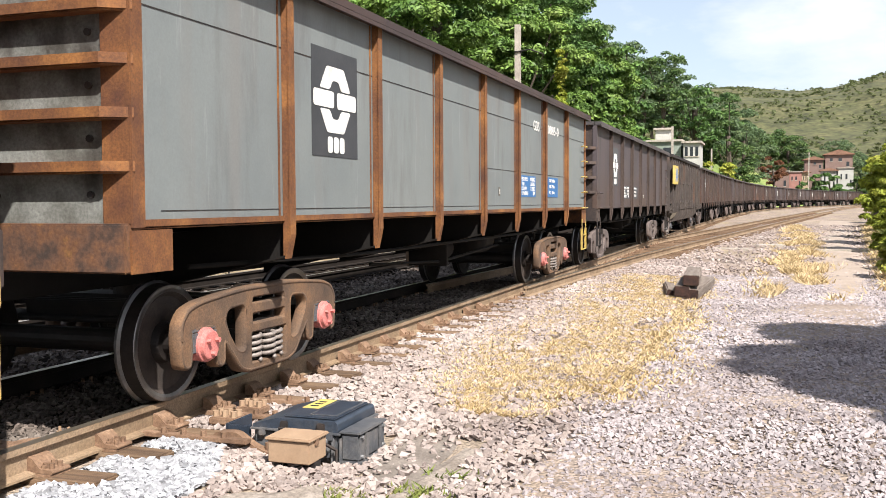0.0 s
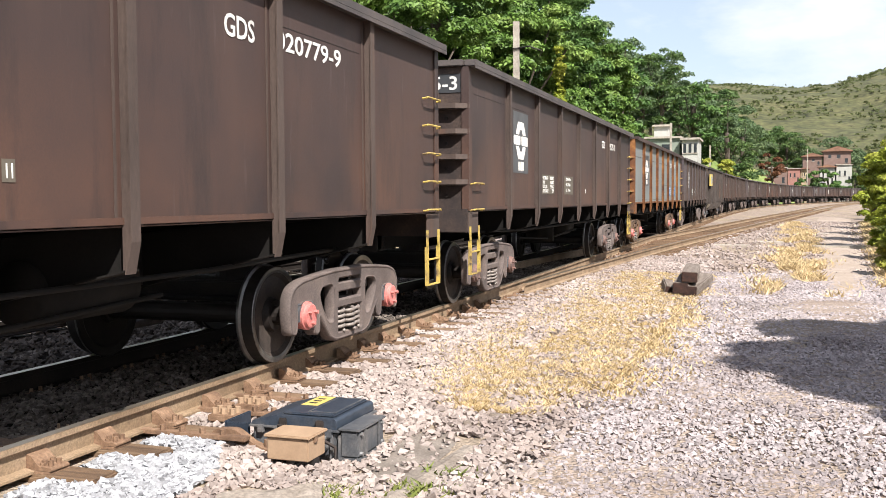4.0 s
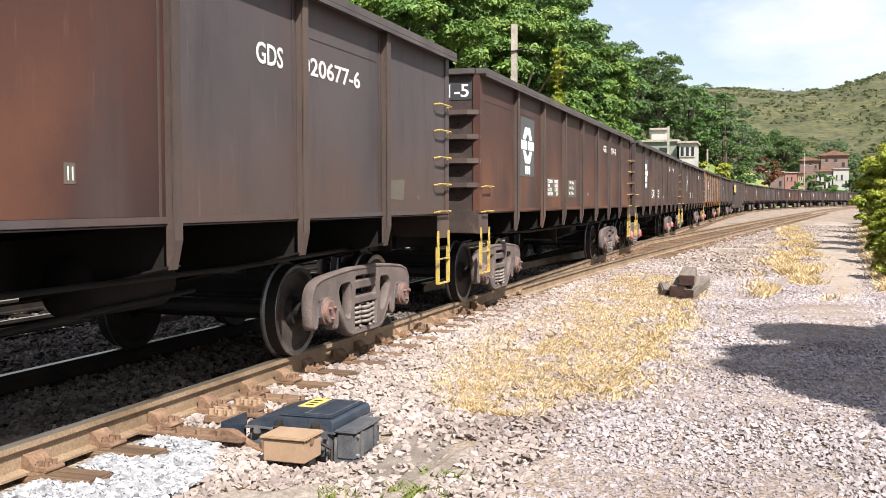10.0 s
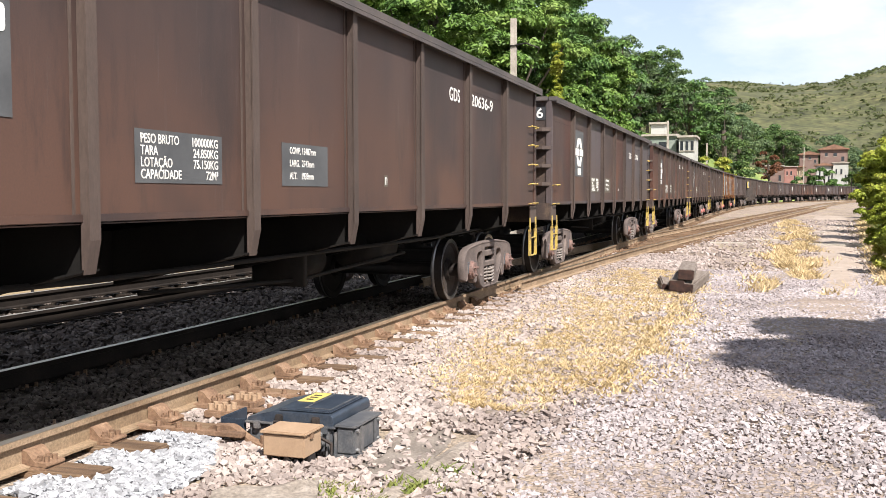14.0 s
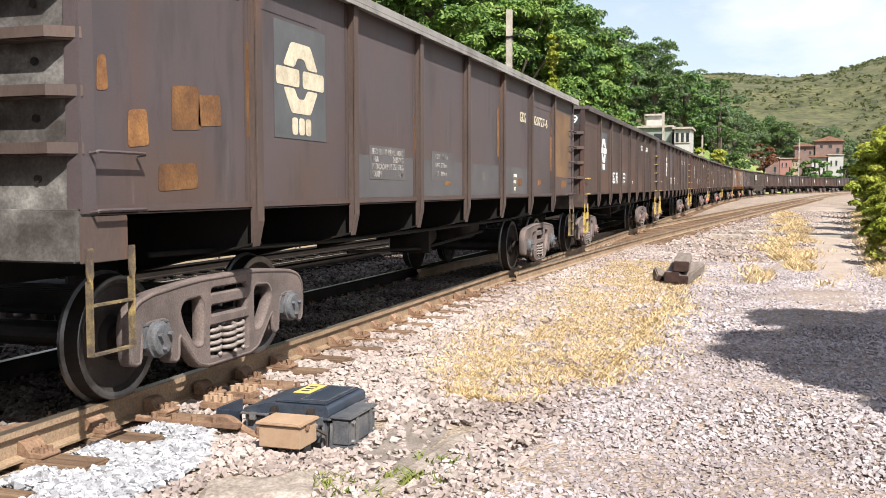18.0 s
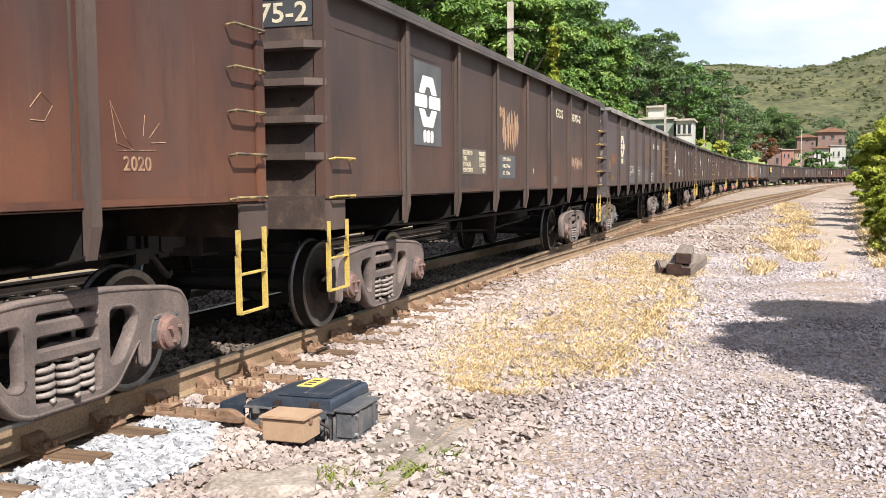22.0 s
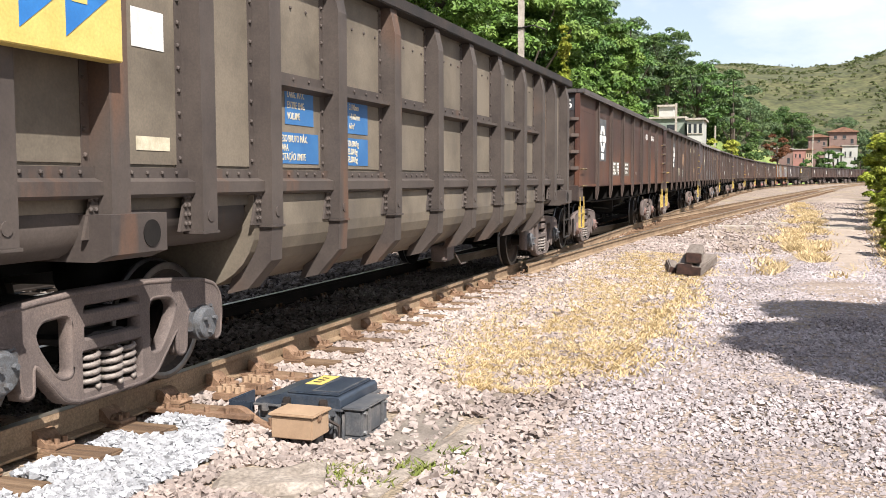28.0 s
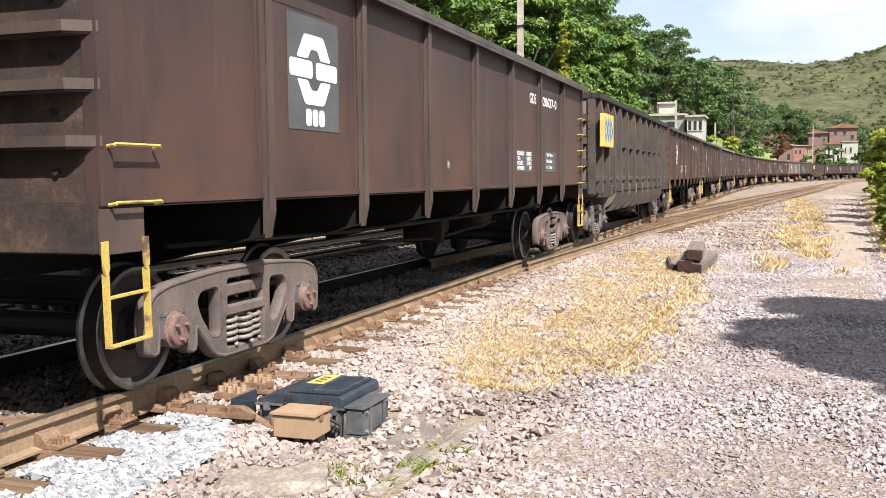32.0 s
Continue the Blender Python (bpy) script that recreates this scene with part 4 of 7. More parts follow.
def emblem(bm):
    """Round-edged white emblem: arch, two bars and bowl, with three bars where letters stand."""
    w, h = 0.87, 0.93

    def plate(pts):
        prism(bm, rounded([(u * w, v * h) for u, v in pts], 0.03, 3), 0.0, 0.0025, "x")
    plate([(0.16, 0.655), (0.31, 0.855), (0.68, 0.855), (0.83, 0.655), (0.62, 0.655), (0.56, 0.735), (0.43, 0.735), (0.37, 0.655)])
    plate([(0.03, 0.495), (0.03, 0.64), (0.46, 0.64), (0.46, 0.495)])
    plate([(0.53, 0.495), (0.53, 0.64), (0.96, 0.64), (0.96, 0.495)])
    plate([(0.16, 0.48), (0.37, 0.48), (0.43, 0.40), (0.56, 0.40), (0.62, 0.48), (0.83, 0.48), (0.68, 0.28), (0.31, 0.28)])
    for u in (0.32, 0.45, 0.58):
        plate([(u, 0.105), (u, 0.245), (u + 0.105, 0.245), (u + 0.105, 0.105)])


def handhold(bm, w=0.42, out=0.052, drop=-0.012):
    tube(bm, [(0, -w / 2, drop), (out, -w / 2, drop * 0.4), (out, -w / 2 + 0.01, 0), (out, w / 2 - 0.01, 0), (out, w / 2, drop * 0.4), (0, w / 2, drop)], 0.011, 6)


def stirrup(bm):
    """Two flat straps, twisted edge-on below the sill, with a bent foot bar and a rung between."""
    for y in (-0.18, 0.18):
        box(bm, 0.0, 0.012, y - 0.028, y + 0.028, 0.90, 1.03, 0.002)
        prism(bm, [(y - 0.028, 0.90), (y + 0.028, 0.90), (y + 0.012, 0.85), (y - 0.012, 0.85)], 0.0, 0.014, "x")
        box(bm, -0.022, 0.022, y - 0.007, y + 0.007, 0.46, 0.855, 0.002)
    box(bm, -0.022, 0.022, -0.186, 0.186, 0.448, 0.462, 0.002)
    box(bm, -0.020, 0.020, -0.173, 0.173, 0.715, 0.729, 0.002)


def coupler(bm):
    box(bm, -0.08, 0.08, 0, 0.36, 0.80, 0.96, 0.015)
    box(bm, -0.16, 0.17, 0.30, 0.52, 0.74, 1.00, 0.04)
    box(bm, 0.03, 0.17, 0.48, 0.62, 0.77, 0.97, 0.03)
    box(bm, -0.22, 0.22, -0.25, 0.03, 0.72, 1.02, 0.01)
    tube(bm, [(0.34, 0.0, 0.80), (0.34, 0.15, 0.78), (0.31, 0.32, 0.66), (0.25, 0.48, 0.60), (0.2, 0.58, 0.62)], 0.024, 8)
    box(bm, 0.30, 0.38, -0.12, 0.06, 0.74, 0.86, 0.01)


def gondola(number, paint, rib_paint, end_paint, cap, frame_paint, label, step_paint="yellow", detail=True, plates=True, patches=False, scribble=None,
            rung_paint="yellow", plate_colour="plate", text_colour="white", logo=True, chord_paint=None, emblem_paint="white", rear_step=True, gds=(2.70, 0.40), num=(3.40, 1.12), text_z=2.45, repaints=()):
    w = thing("gondola_wagon", label, "gondola wagon", "wagons of the train")
    P, RP, EP = M[paint], M[rib_paint], M[end_paint]

    def add(name, key, make, material, label="", smooth=False):
        return part(name, kept((name, key, material.name), make, material, smooth), None, w, label)

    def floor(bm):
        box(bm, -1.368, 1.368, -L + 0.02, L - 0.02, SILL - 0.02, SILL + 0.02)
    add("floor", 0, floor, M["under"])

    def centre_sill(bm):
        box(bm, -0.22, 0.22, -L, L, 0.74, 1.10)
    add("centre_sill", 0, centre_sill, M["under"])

    # Invented strip that blocks the bright background seen beneath the floor.
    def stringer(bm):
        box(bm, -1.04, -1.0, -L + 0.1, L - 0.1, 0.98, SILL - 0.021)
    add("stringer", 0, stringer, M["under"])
    for sx in (-1, 1):
        def sheet(bm):
            a, b = sorted((sx * 1.371, sx * 1.385))
            box(bm, a, b, -L + 0.01, L - 0.01, SILL - 0.03, TOP - 0.06)
        add("side_sheet", sx, sheet, P)

        def sill(bm):
            a, b = sorted((sx * 1.386, sx * 1.402))
            box(bm, a, b, -L, L, SILL - 0.035, SILL + 0.008, 0.004)
            a, b = sorted((sx * 1.30, sx * 1.386))
            box(bm, a, b, -L, L, SILL - 0.048, SILL - 0.040)
        add("side_sill", sx, sill, RP if paint == "grey" else P)
        for k in range(-3, 4):
            def rib(bm):
                pts = [(sx * 1.387, 0.96), (sx * 1.405, 0.96), (sx * 1.440, 1.13), (sx * 1.440, TOP - 0.07), (sx * 1.387, TOP - 0.07)]
                prism(bm, pts, -0.085, -0.055, "y")
                pts = [(sx * 1.403, 0.94), (sx * 1.414, 0.94), (sx * 1.453, 1.12), (sx * 1.453, TOP - 0.065), (sx * 1.442, TOP - 0.065), (sx * 1.442, 1.125)]
                prism(bm, pts, -0.094, -0.008, "y")
                a, b = sorted((sx * 1.3855, sx * 1.391))
                box(bm, a, b, -0.150, -0.126, SILL, TOP - 0.08, 0.001)
            r = add("rib", sx, rib, RP)
            r.matrix_basis = pose(0, k * PANEL, 0)
    for k in range(-3, 4):
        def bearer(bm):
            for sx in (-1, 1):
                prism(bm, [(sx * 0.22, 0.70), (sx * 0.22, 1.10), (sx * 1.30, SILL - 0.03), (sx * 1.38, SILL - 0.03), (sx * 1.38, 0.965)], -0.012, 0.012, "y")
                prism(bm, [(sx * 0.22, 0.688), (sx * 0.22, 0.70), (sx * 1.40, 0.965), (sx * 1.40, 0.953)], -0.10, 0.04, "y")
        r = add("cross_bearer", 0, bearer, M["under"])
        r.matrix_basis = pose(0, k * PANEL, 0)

    def chord(bm):
        for sx in (-1, 1):
            a, b = sorted((sx * 1.35, sx * 1.50))
            box(bm, a, b, -L - 0.03, L + 0.03, TOP - 0.075, TOP, 0.008)
            a, b = sorted((sx * 1.488, sx * 1.50))
            box(bm, a, b, -L - 0.03, L + 0.03, TOP - 0.105, TOP - 0.07)
        for sy in (-1, 1):
            a, b = sorted((sy * (L - 0.04), sy * (L + 0.08)))
            box(bm, -1.345, 1.345, a, b, TOP - 0.075, TOP, 0.008)
    add("top_chord", 0, chord, M[chord_paint or "chord"])

    for sy in (-1, 1):
        def end_sheet(bm):
            a, b = sorted((sy * (L - 0.01), sy * (L + 0.004)))
            box(bm, -1.385, 1.385, a, b, SILL - 0.03, TOP - 0.06)
        add("end_sheet", sy, end_sheet, EP)

        def end_beam(bm):
            a, b = sorted((sy * (L - 0.08), sy * (L + 0.07)))
            box(bm, -1.39, 1.39, a, b, 0.955, SILL - 0.012, 0.01)
        add("end_beam", sy, end_beam, M["beam_rust"] if paint == "grey" else EP, "scuffed end beam")
        for z in (2.43, 2.13, 1.83, 1.53):
            def end_rib(bm):
                a, b, c = sy * (L + 0.003), sy * (L + 0.115), sy * (L + 0.10)
                prism(bm, [(-1.415, a), (-1.27, b), (1.27, b), (1.415, a)], 0.0, 0.058, "z")
                prism(bm, [(-1.40, a), (-1.26, c), (1.26, c), (1.40, a)], -0.012, -0.0005, "z")
            r = add("end_rib", sy, end_rib, M["rib"] if rib_paint != "rusty_rib" else M["rusty_rib"])
            r.matrix_basis = pose(0, 0, z)
        def studs(bm):
            for z in (2.32, 2.02, 1.72, 1.40):
                for x in (-1.15, -0.5, 0.45, 1.12):
                    cyl(bm, (x, sy * (L + 0.012), z), 0.022, 0.02, "y", 8)
        if detail:
            add("stud", sy, studs, M["frame"], "dark round studs on the end plate")
        for sx in (-1, 1):
            def post(bm):
                a, b = sorted((sy * (L - 0.10), sy * (L + 0.02)))
                c, d = sorted((sx * 1.386, sx * 1.405))
                box(bm, c, d, a, b, SILL - 0.04, TOP - 0.07, 0.004)
                a, b = sorted((sy * (L + 0.005), sy * (L + 0.022)))
                c, d = sorted((sx * (1.21 if paint == "grey" else 1.315), sx * 1.40))
                box(bm, c, d, a, b, SILL - 0.012, TOP - 0.07)
            add("corner_post", (sx, sy, paint == "grey"), post, RP if rib_paint == "rusty_rib" else P)

        def bracket(bm):
            a, b = sorted((sy * (L + 0.03), sy * (L - 0.36)))
            box(bm, 1.388, 1.404, a, b, 0.95, SILL - 0.052, 0.003)
        add("step_bracket", sy, bracket, RP)
        c = add("coupler", 0, coupler, M["frame"])
        c.matrix_basis = pose(0, sy * (L + 0.0), 0, 0, 0, 0 if sy > 0 else 180)
        if sy < 0 and not rear_step:
            continue
        s = add("foot_step", 0, stirrup, M[step_paint], "yellow steel foot step")
        s.matrix_basis = pose(1.405, sy * (L - 0.20), 0, random.uniform(-1.5, 1.5), 0, 0)
        for z in ((2.40, 2.12, 1.83, 1.54, 1.245) if sy > 0 else (1.545, 1.23)):
            h = add("handhold", 0, handhold, M[rung_paint], "yellow grab handle")
            h.matrix_basis = pose(1.40, sy * (L - 0.26), z)

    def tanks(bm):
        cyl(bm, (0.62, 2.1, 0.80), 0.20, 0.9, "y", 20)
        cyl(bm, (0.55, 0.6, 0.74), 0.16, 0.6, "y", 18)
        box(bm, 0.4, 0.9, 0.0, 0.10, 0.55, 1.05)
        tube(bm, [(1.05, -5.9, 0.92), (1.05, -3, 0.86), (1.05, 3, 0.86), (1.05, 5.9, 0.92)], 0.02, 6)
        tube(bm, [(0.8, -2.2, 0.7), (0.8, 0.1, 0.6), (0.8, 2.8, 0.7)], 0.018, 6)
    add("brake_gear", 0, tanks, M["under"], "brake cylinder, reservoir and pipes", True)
    x = 1.3865
    if detail and paint == "grey":
        def seams(bm):
            box(bm, x, x + 0.002, -L + 0.1, L - 0.1, 2.478, 2.486)
            for k in range(-4, 4):
                box(bm, x, x + 0.002, k * PANEL + 0.12, k * PANEL + PANEL - 0.12, 1.305, 1.310)
            for k in (0, 1, 2):
                box(bm, x, x + 0.002, k * PANEL + 0.08, k * PANEL + PANEL - 0.08, 1.78, 1.786)
        add("seam", paint == "grey", seams, M["frame"])
    elif detail:
        def seams(bm):
            for k in (-4, -3, 2):
                box(bm, x, x + 0.0015, k * PANEL + 0.10, k * PANEL + PANEL - 0.5 * (k % 2 + 0.4), 2.62, 2.624)
        add("seam", paint == "grey", seams, M["frame"])
    if logo:
        def board(bm):
            box(bm, x, x + 0.003, 0, 0.87, 0.065, 0.93)
        lp = {"grey": "plate_dark"}.get(paint, plate_colour)
        b = on_side(kept(("emblem_board", lp), board, M[lp]), "emblem_board", w, -4.70 if paint == "grey" else -4.82, 1.66, 0, "dark panel with a white emblem")
        on_side(kept(("emblem", emblem_paint), emblem, M[emblem_paint]), "emblem", b, 0, 0, x + 0.0035, "white emblem")
    if plates:
        dark = paint == "grey"
        ink = M["faded"] if patches else M[text_colour]
        rows = (("data_board", -3.18 if number == "020875-2" else -3.02, 1.43, 1.06 if number == "020875-2" else 0.92, 0.31, ("PESO BRUTO MÁX" if patches else "PESO BRUTO", "TARA", "LOTAÇÃO LIMITE" if patches else "LOTAÇÃO", "VOLUME" if patches else "CAPACIDADE")),
                ("size_board", -1.48 if number == "020875-2" else -1.27, 1.38 if number == "020875-2" else 1.43, 0.88 if number == "020875-2" else 0.78, 0.32, ("COMP. 13487mm", "LARG.  2743mm", "ALT.    1939mm")))
        if number == "020627-0" or dark:
            rows = tuple((a, b + 4.94, c, d, e, f) for a, b, c, d, e, f in rows)
        for name, y, z, bw, bh, lines in rows:
            def board2(bm):
                box(bm, x, x + 0.003, 0, bw, 0, bh)
            pc = "plate_blue" if dark else "lower_grey" if patches else ("plate_olive" if (number, name) == ("020875-2", "data_board") or number in ("020779-9", "020575-3", "020677-6", "020808-6", "020591-5") else plate_colour)
            b = on_side(kept((name, pc, bw), board2, M[pc]), name, w, y, z, 0, "data panel with stencilled lettering")
            for i, text in enumerate(lines):
                z = bh - 0.078 - i * (bh - 0.035) / len(lines)
                if name == "data_board":
                    on_side(words(text, 0.078, ink, squeeze=0.84), "lettering", b, 0.05, z, x + 0.0035)
                    value = words(("100000KG", "24.850KG", "75.150KG", "72M³")[i], 0.078, ink, squeeze=0.9)
                    on_side(value, "lettering", b, bw - 0.05 - max(v.co.y for v in value.vertices), z, x + 0.0035)
                else:
                    on_side(words(text, 0.072, ink, squeeze=0.84), "lettering", b, 0.18 if number == "020875-2" else 0.12, z, x + 0.0035)
        if number:
            on_side(fitted("GDS", 0.21, M[text_colour], gds[1]), "lettering", w, gds[0], text_z - 0.01, x + 0.002, "white stencilled lettering")
            on_side(fitted(number, 0.195, M[text_colour], num[1]), "lettering", w, num[0], text_z, x + 0.002, "white stencilled number")

            def end_board(bm):
                box(bm, -0.78, 1.30, -L - 0.012, -L - 0.0045, 2.62, 2.84)
            part("number_board", kept(("end_board", "plate_dark"), end_board, M["plate_dark"]), None, w, "dark board with the wagon number")
            me = words("GDS-" + number, 0.225, M[text_colour], squeeze=1.12)
            t = part("lettering", me, None, w, "white stencilled number")
            t.matrix_basis = pose(1.26 - max(v.co.y for v in me.vertices), -L - 0.014, 2.655, 0, 0, -90)

        def mark(bm):
            box(bm, x, x + 0.002, 0, 0.085, 0, 0.11)
        b = on_side(kept(("mark_board",), mark, M["plate_olive"]), "mark_board", w, {"020875-2": 0.52, "020627-0": -1.08}.get(number, 0.74), 1.44, 0)
        on_side(words("11", 0.10, ink, squeeze=0.7), "lettering", b, 0.012, 0.02, x + 0.003)
    if patches:
        for y0, y1, z0, z1 in ((-6.81, -6.71, 1.87, 2.08), (-6.55, -6.35, 1.58, 1.81), (-6.12, -5.80, 1.70, 1.99), (-5.83, -5.55, 1.74, 1.96), (-5.24, -5.12, 1.70, 2.37), (-6.27, -5.84, 1.33, 1.51), (-1.86, -1.73, 1.69, 1.98), (-1.855, -1.74, 1.99, 2.12), (-0.82, -0.56, 1.375, 1.475), (1.46, 1.57, 1.76, 2.44), (2.63, 2.90, 1.37, 1.50),
                               (3.94, 4.20, 1.39, 1.49), (4.88, 5.08, 1.63, 2.22), (4.93, 5.02, 2.24, 2.44), (4.80, 5.05, 2.52, 2.62), (5.83, 6.3, 1.34, 1.49), (6.55, 6.75, 1.85, 2.05)):
            bm = bmesh.new()
            prism(bm, rounded([(y0, z0), (y1, z0 + 0.02), (y1 - 0.02, z1), (y0 + 0.01, z1 - 0.02)], 0.03, 3), x, x + 0.0018, "x")
            part("rust_patch", bm, M["patch"], w, "ochre rust patch")
        bm = bmesh.new()
        prism(bm, rounded([(5.29, 1.54), (6.72, 1.53), (6.70, 2.66), (5.29, 2.72)], 0.05, 3), x, x + 0.0010, "x")
        part("rust_patch", bm, M["patch_big"], w, "wide ochre rusted panel")
    for k, look_ in repaints:
        def panel(bm):
            box(bm, x - 0.0012, x - 0.0002, 0.0, PANEL - 0.03, SILL + 0.012, TOP - 0.10)
        p = part("side_panel", kept(("side_panel", look_), panel, M[look_]), None, w, "rust-brown repainted panel")
        p.matrix_basis = pose(0, k * PANEL - 0.05, 0)
    if number == "020677-6":
        for y0, y1, z0, z1 in ((5.10, 5.62, 1.36, 1.57), (6.0, 6.06, 1.36, 1.42)):
            bm = bmesh.new()
            prism(bm, rounded([(y0, z0 + 0.02), (y1 - 0.03, z0), (y1, z1), (y0 - 0.03, z1 - 0.02)], 0.04, 3), x, x + 0.001, "x")
            part("pale_patch", bm, M["plate_olive"], w, "worn pale patch of paint")
    if patches:
        for k in (-2, -1, 0, 1):
            def band(bm):
                box(bm, x - 0.0012, x - 0.0002, 0.02, PANEL - 0.16, SILL + 0.012, 1.65)
            p = part("lower_band", kept(("lower_band",), band, M["lower_grey"]), None, w, "rubbed grey lower band of paint")
            p.matrix_basis = pose(0, k * PANEL, 0)

        def service(bm):
            box(bm, x, x + 0.0012, 0, 0.27, 0, 0.30)
        b = on_side(kept(("service_board",), service, M["plate_olive"]), "service_board", w, 2.34, 1.27, 0, "faded grey service panel")
        for z, wide in ((0.235, 0.20), (0.145, 0.15)):
            for k in range(4):
                def dash(bm):
                    box(bm, 0, 0.0012, 0, wide / 4 - 0.012, 0, 0.045)
                on_side(kept(("dash", wide), dash, M["white"]), "lettering", b, 0.04 + k * wide / 4, z, x + 0.0015)
        on_side(words("0712", 0.065, M["white"], squeeze=0.95), "lettering", b, 0.06, 0.045, x + 0.0015)
    if scribble:
        rng = random.Random(3)
        for y0, y1, z0, z1, count in scribble:
            for i in range(count):
                y = y0 + (y1 - y0) * (i + rng.uniform(0.1, 0.9)) / count
                a, b = z0 + rng.uniform(0, 0.25) * (z1 - z0), z1 - rng.uniform(0, 0.28) * (z1 - z0)
                wide, lean, wave = rng.uniform(0.02, 0.055), rng.uniform(-0.06, 0.06), rng.uniform(0, 6)
                mid = [(y + lean * (k / 9 - 0.5) + 0.018 * math.sin(wave + k * 0.9), a + (b - a) * k / 9, wide * (0.35 + 0.65 * math.sin(math.pi * (k + 0.6) / 10.2)) * rng.uniform(0.75, 1.2)) for k in range(10)]
                bm = bmesh.new()
                lo, hi = [bm.verts.new((x + 0.0008 + 0.0001 * i, p - q, z)) for p, z, q in mid], [bm.verts.new((x + 0.0008 + 0.0001 * i, p + q, z)) for p, z, q in mid]
                for k in range(9):
                    bm.faces.new((lo[k], hi[k], hi[k + 1], lo[k + 1]))
                part("paint_scrape", bm, M["scribble"], w, "pale scraped-off paint stroke")
        bm = bmesh.new()
        box(bm, x, x + 0.001, 2.10, 2.36, 1.29, 1.42)
        part("pale_patch", bm, M["plate_olive"], w, "pale rectangle of faded paint")
    if number == "020808-6":
        for pts in (((5.11, 1.80), (5.24, 1.60), (5.34, 1.53), (5.16, 1.57), (5.11, 1.80)), ((5.40, 1.62), (5.42, 1.74)), ((5.46, 1.61), (5.56, 1.70)), ((5.47, 1.58), (5.62, 1.59)), ((5.17, 1.53), (5.52, 1.54)),
                    ((4.50, 1.72), (4.58, 1.80), (4.66, 1.74), (4.60, 1.66), (4.50, 1.66))):
            bm = bmesh.new()
            tube(bm, [(x + 0.0005, p + 0.16, q) for p, q in pts], 0.0025, 4)
            part("scratch", bm, M["scribble"], w, "thin pale scratched line")
        on_side(words("2020", 0.115, M["scribble"], squeeze=1.15), "lettering", w, 5.37, 1.42, x + 0.001, "scratched lettering")
    if number == "020627-0":
        # a slightly shorter body: its panels are narrower
        for ob in w.children:
            if ob.name.split(".")[0] in ("floor", "centre_sill", "stringer", "side_sheet", "side_sill", "rib", "cross_bearer", "top_chord", "end_sheet", "end_beam", "end_rib", "corner_post", "step_bracket", "seam", "handhold", "foot_step", "coupler"):
                ob.matrix_basis = Matrix.Translation((0, -0.17, 0)) @ Matrix.Diagonal((1, 0.975, 1, 1)) @ ob.matrix_basis
            elif ob.name.split(".")[0] in ("data_board", "size_board", "mark_board", "lettering"):
                ob.matrix_basis = Matrix.Translation((0, -0.11, 0)) @ ob.matrix_basis
    sets = []
    for y in (-5.02 if paint == "grey" else -5.12, 5.14):
        sets += bogie(w, y, M[cap], M["bogie_brown" if paint == "grey" else "bogie"], detail)
    return w, sets


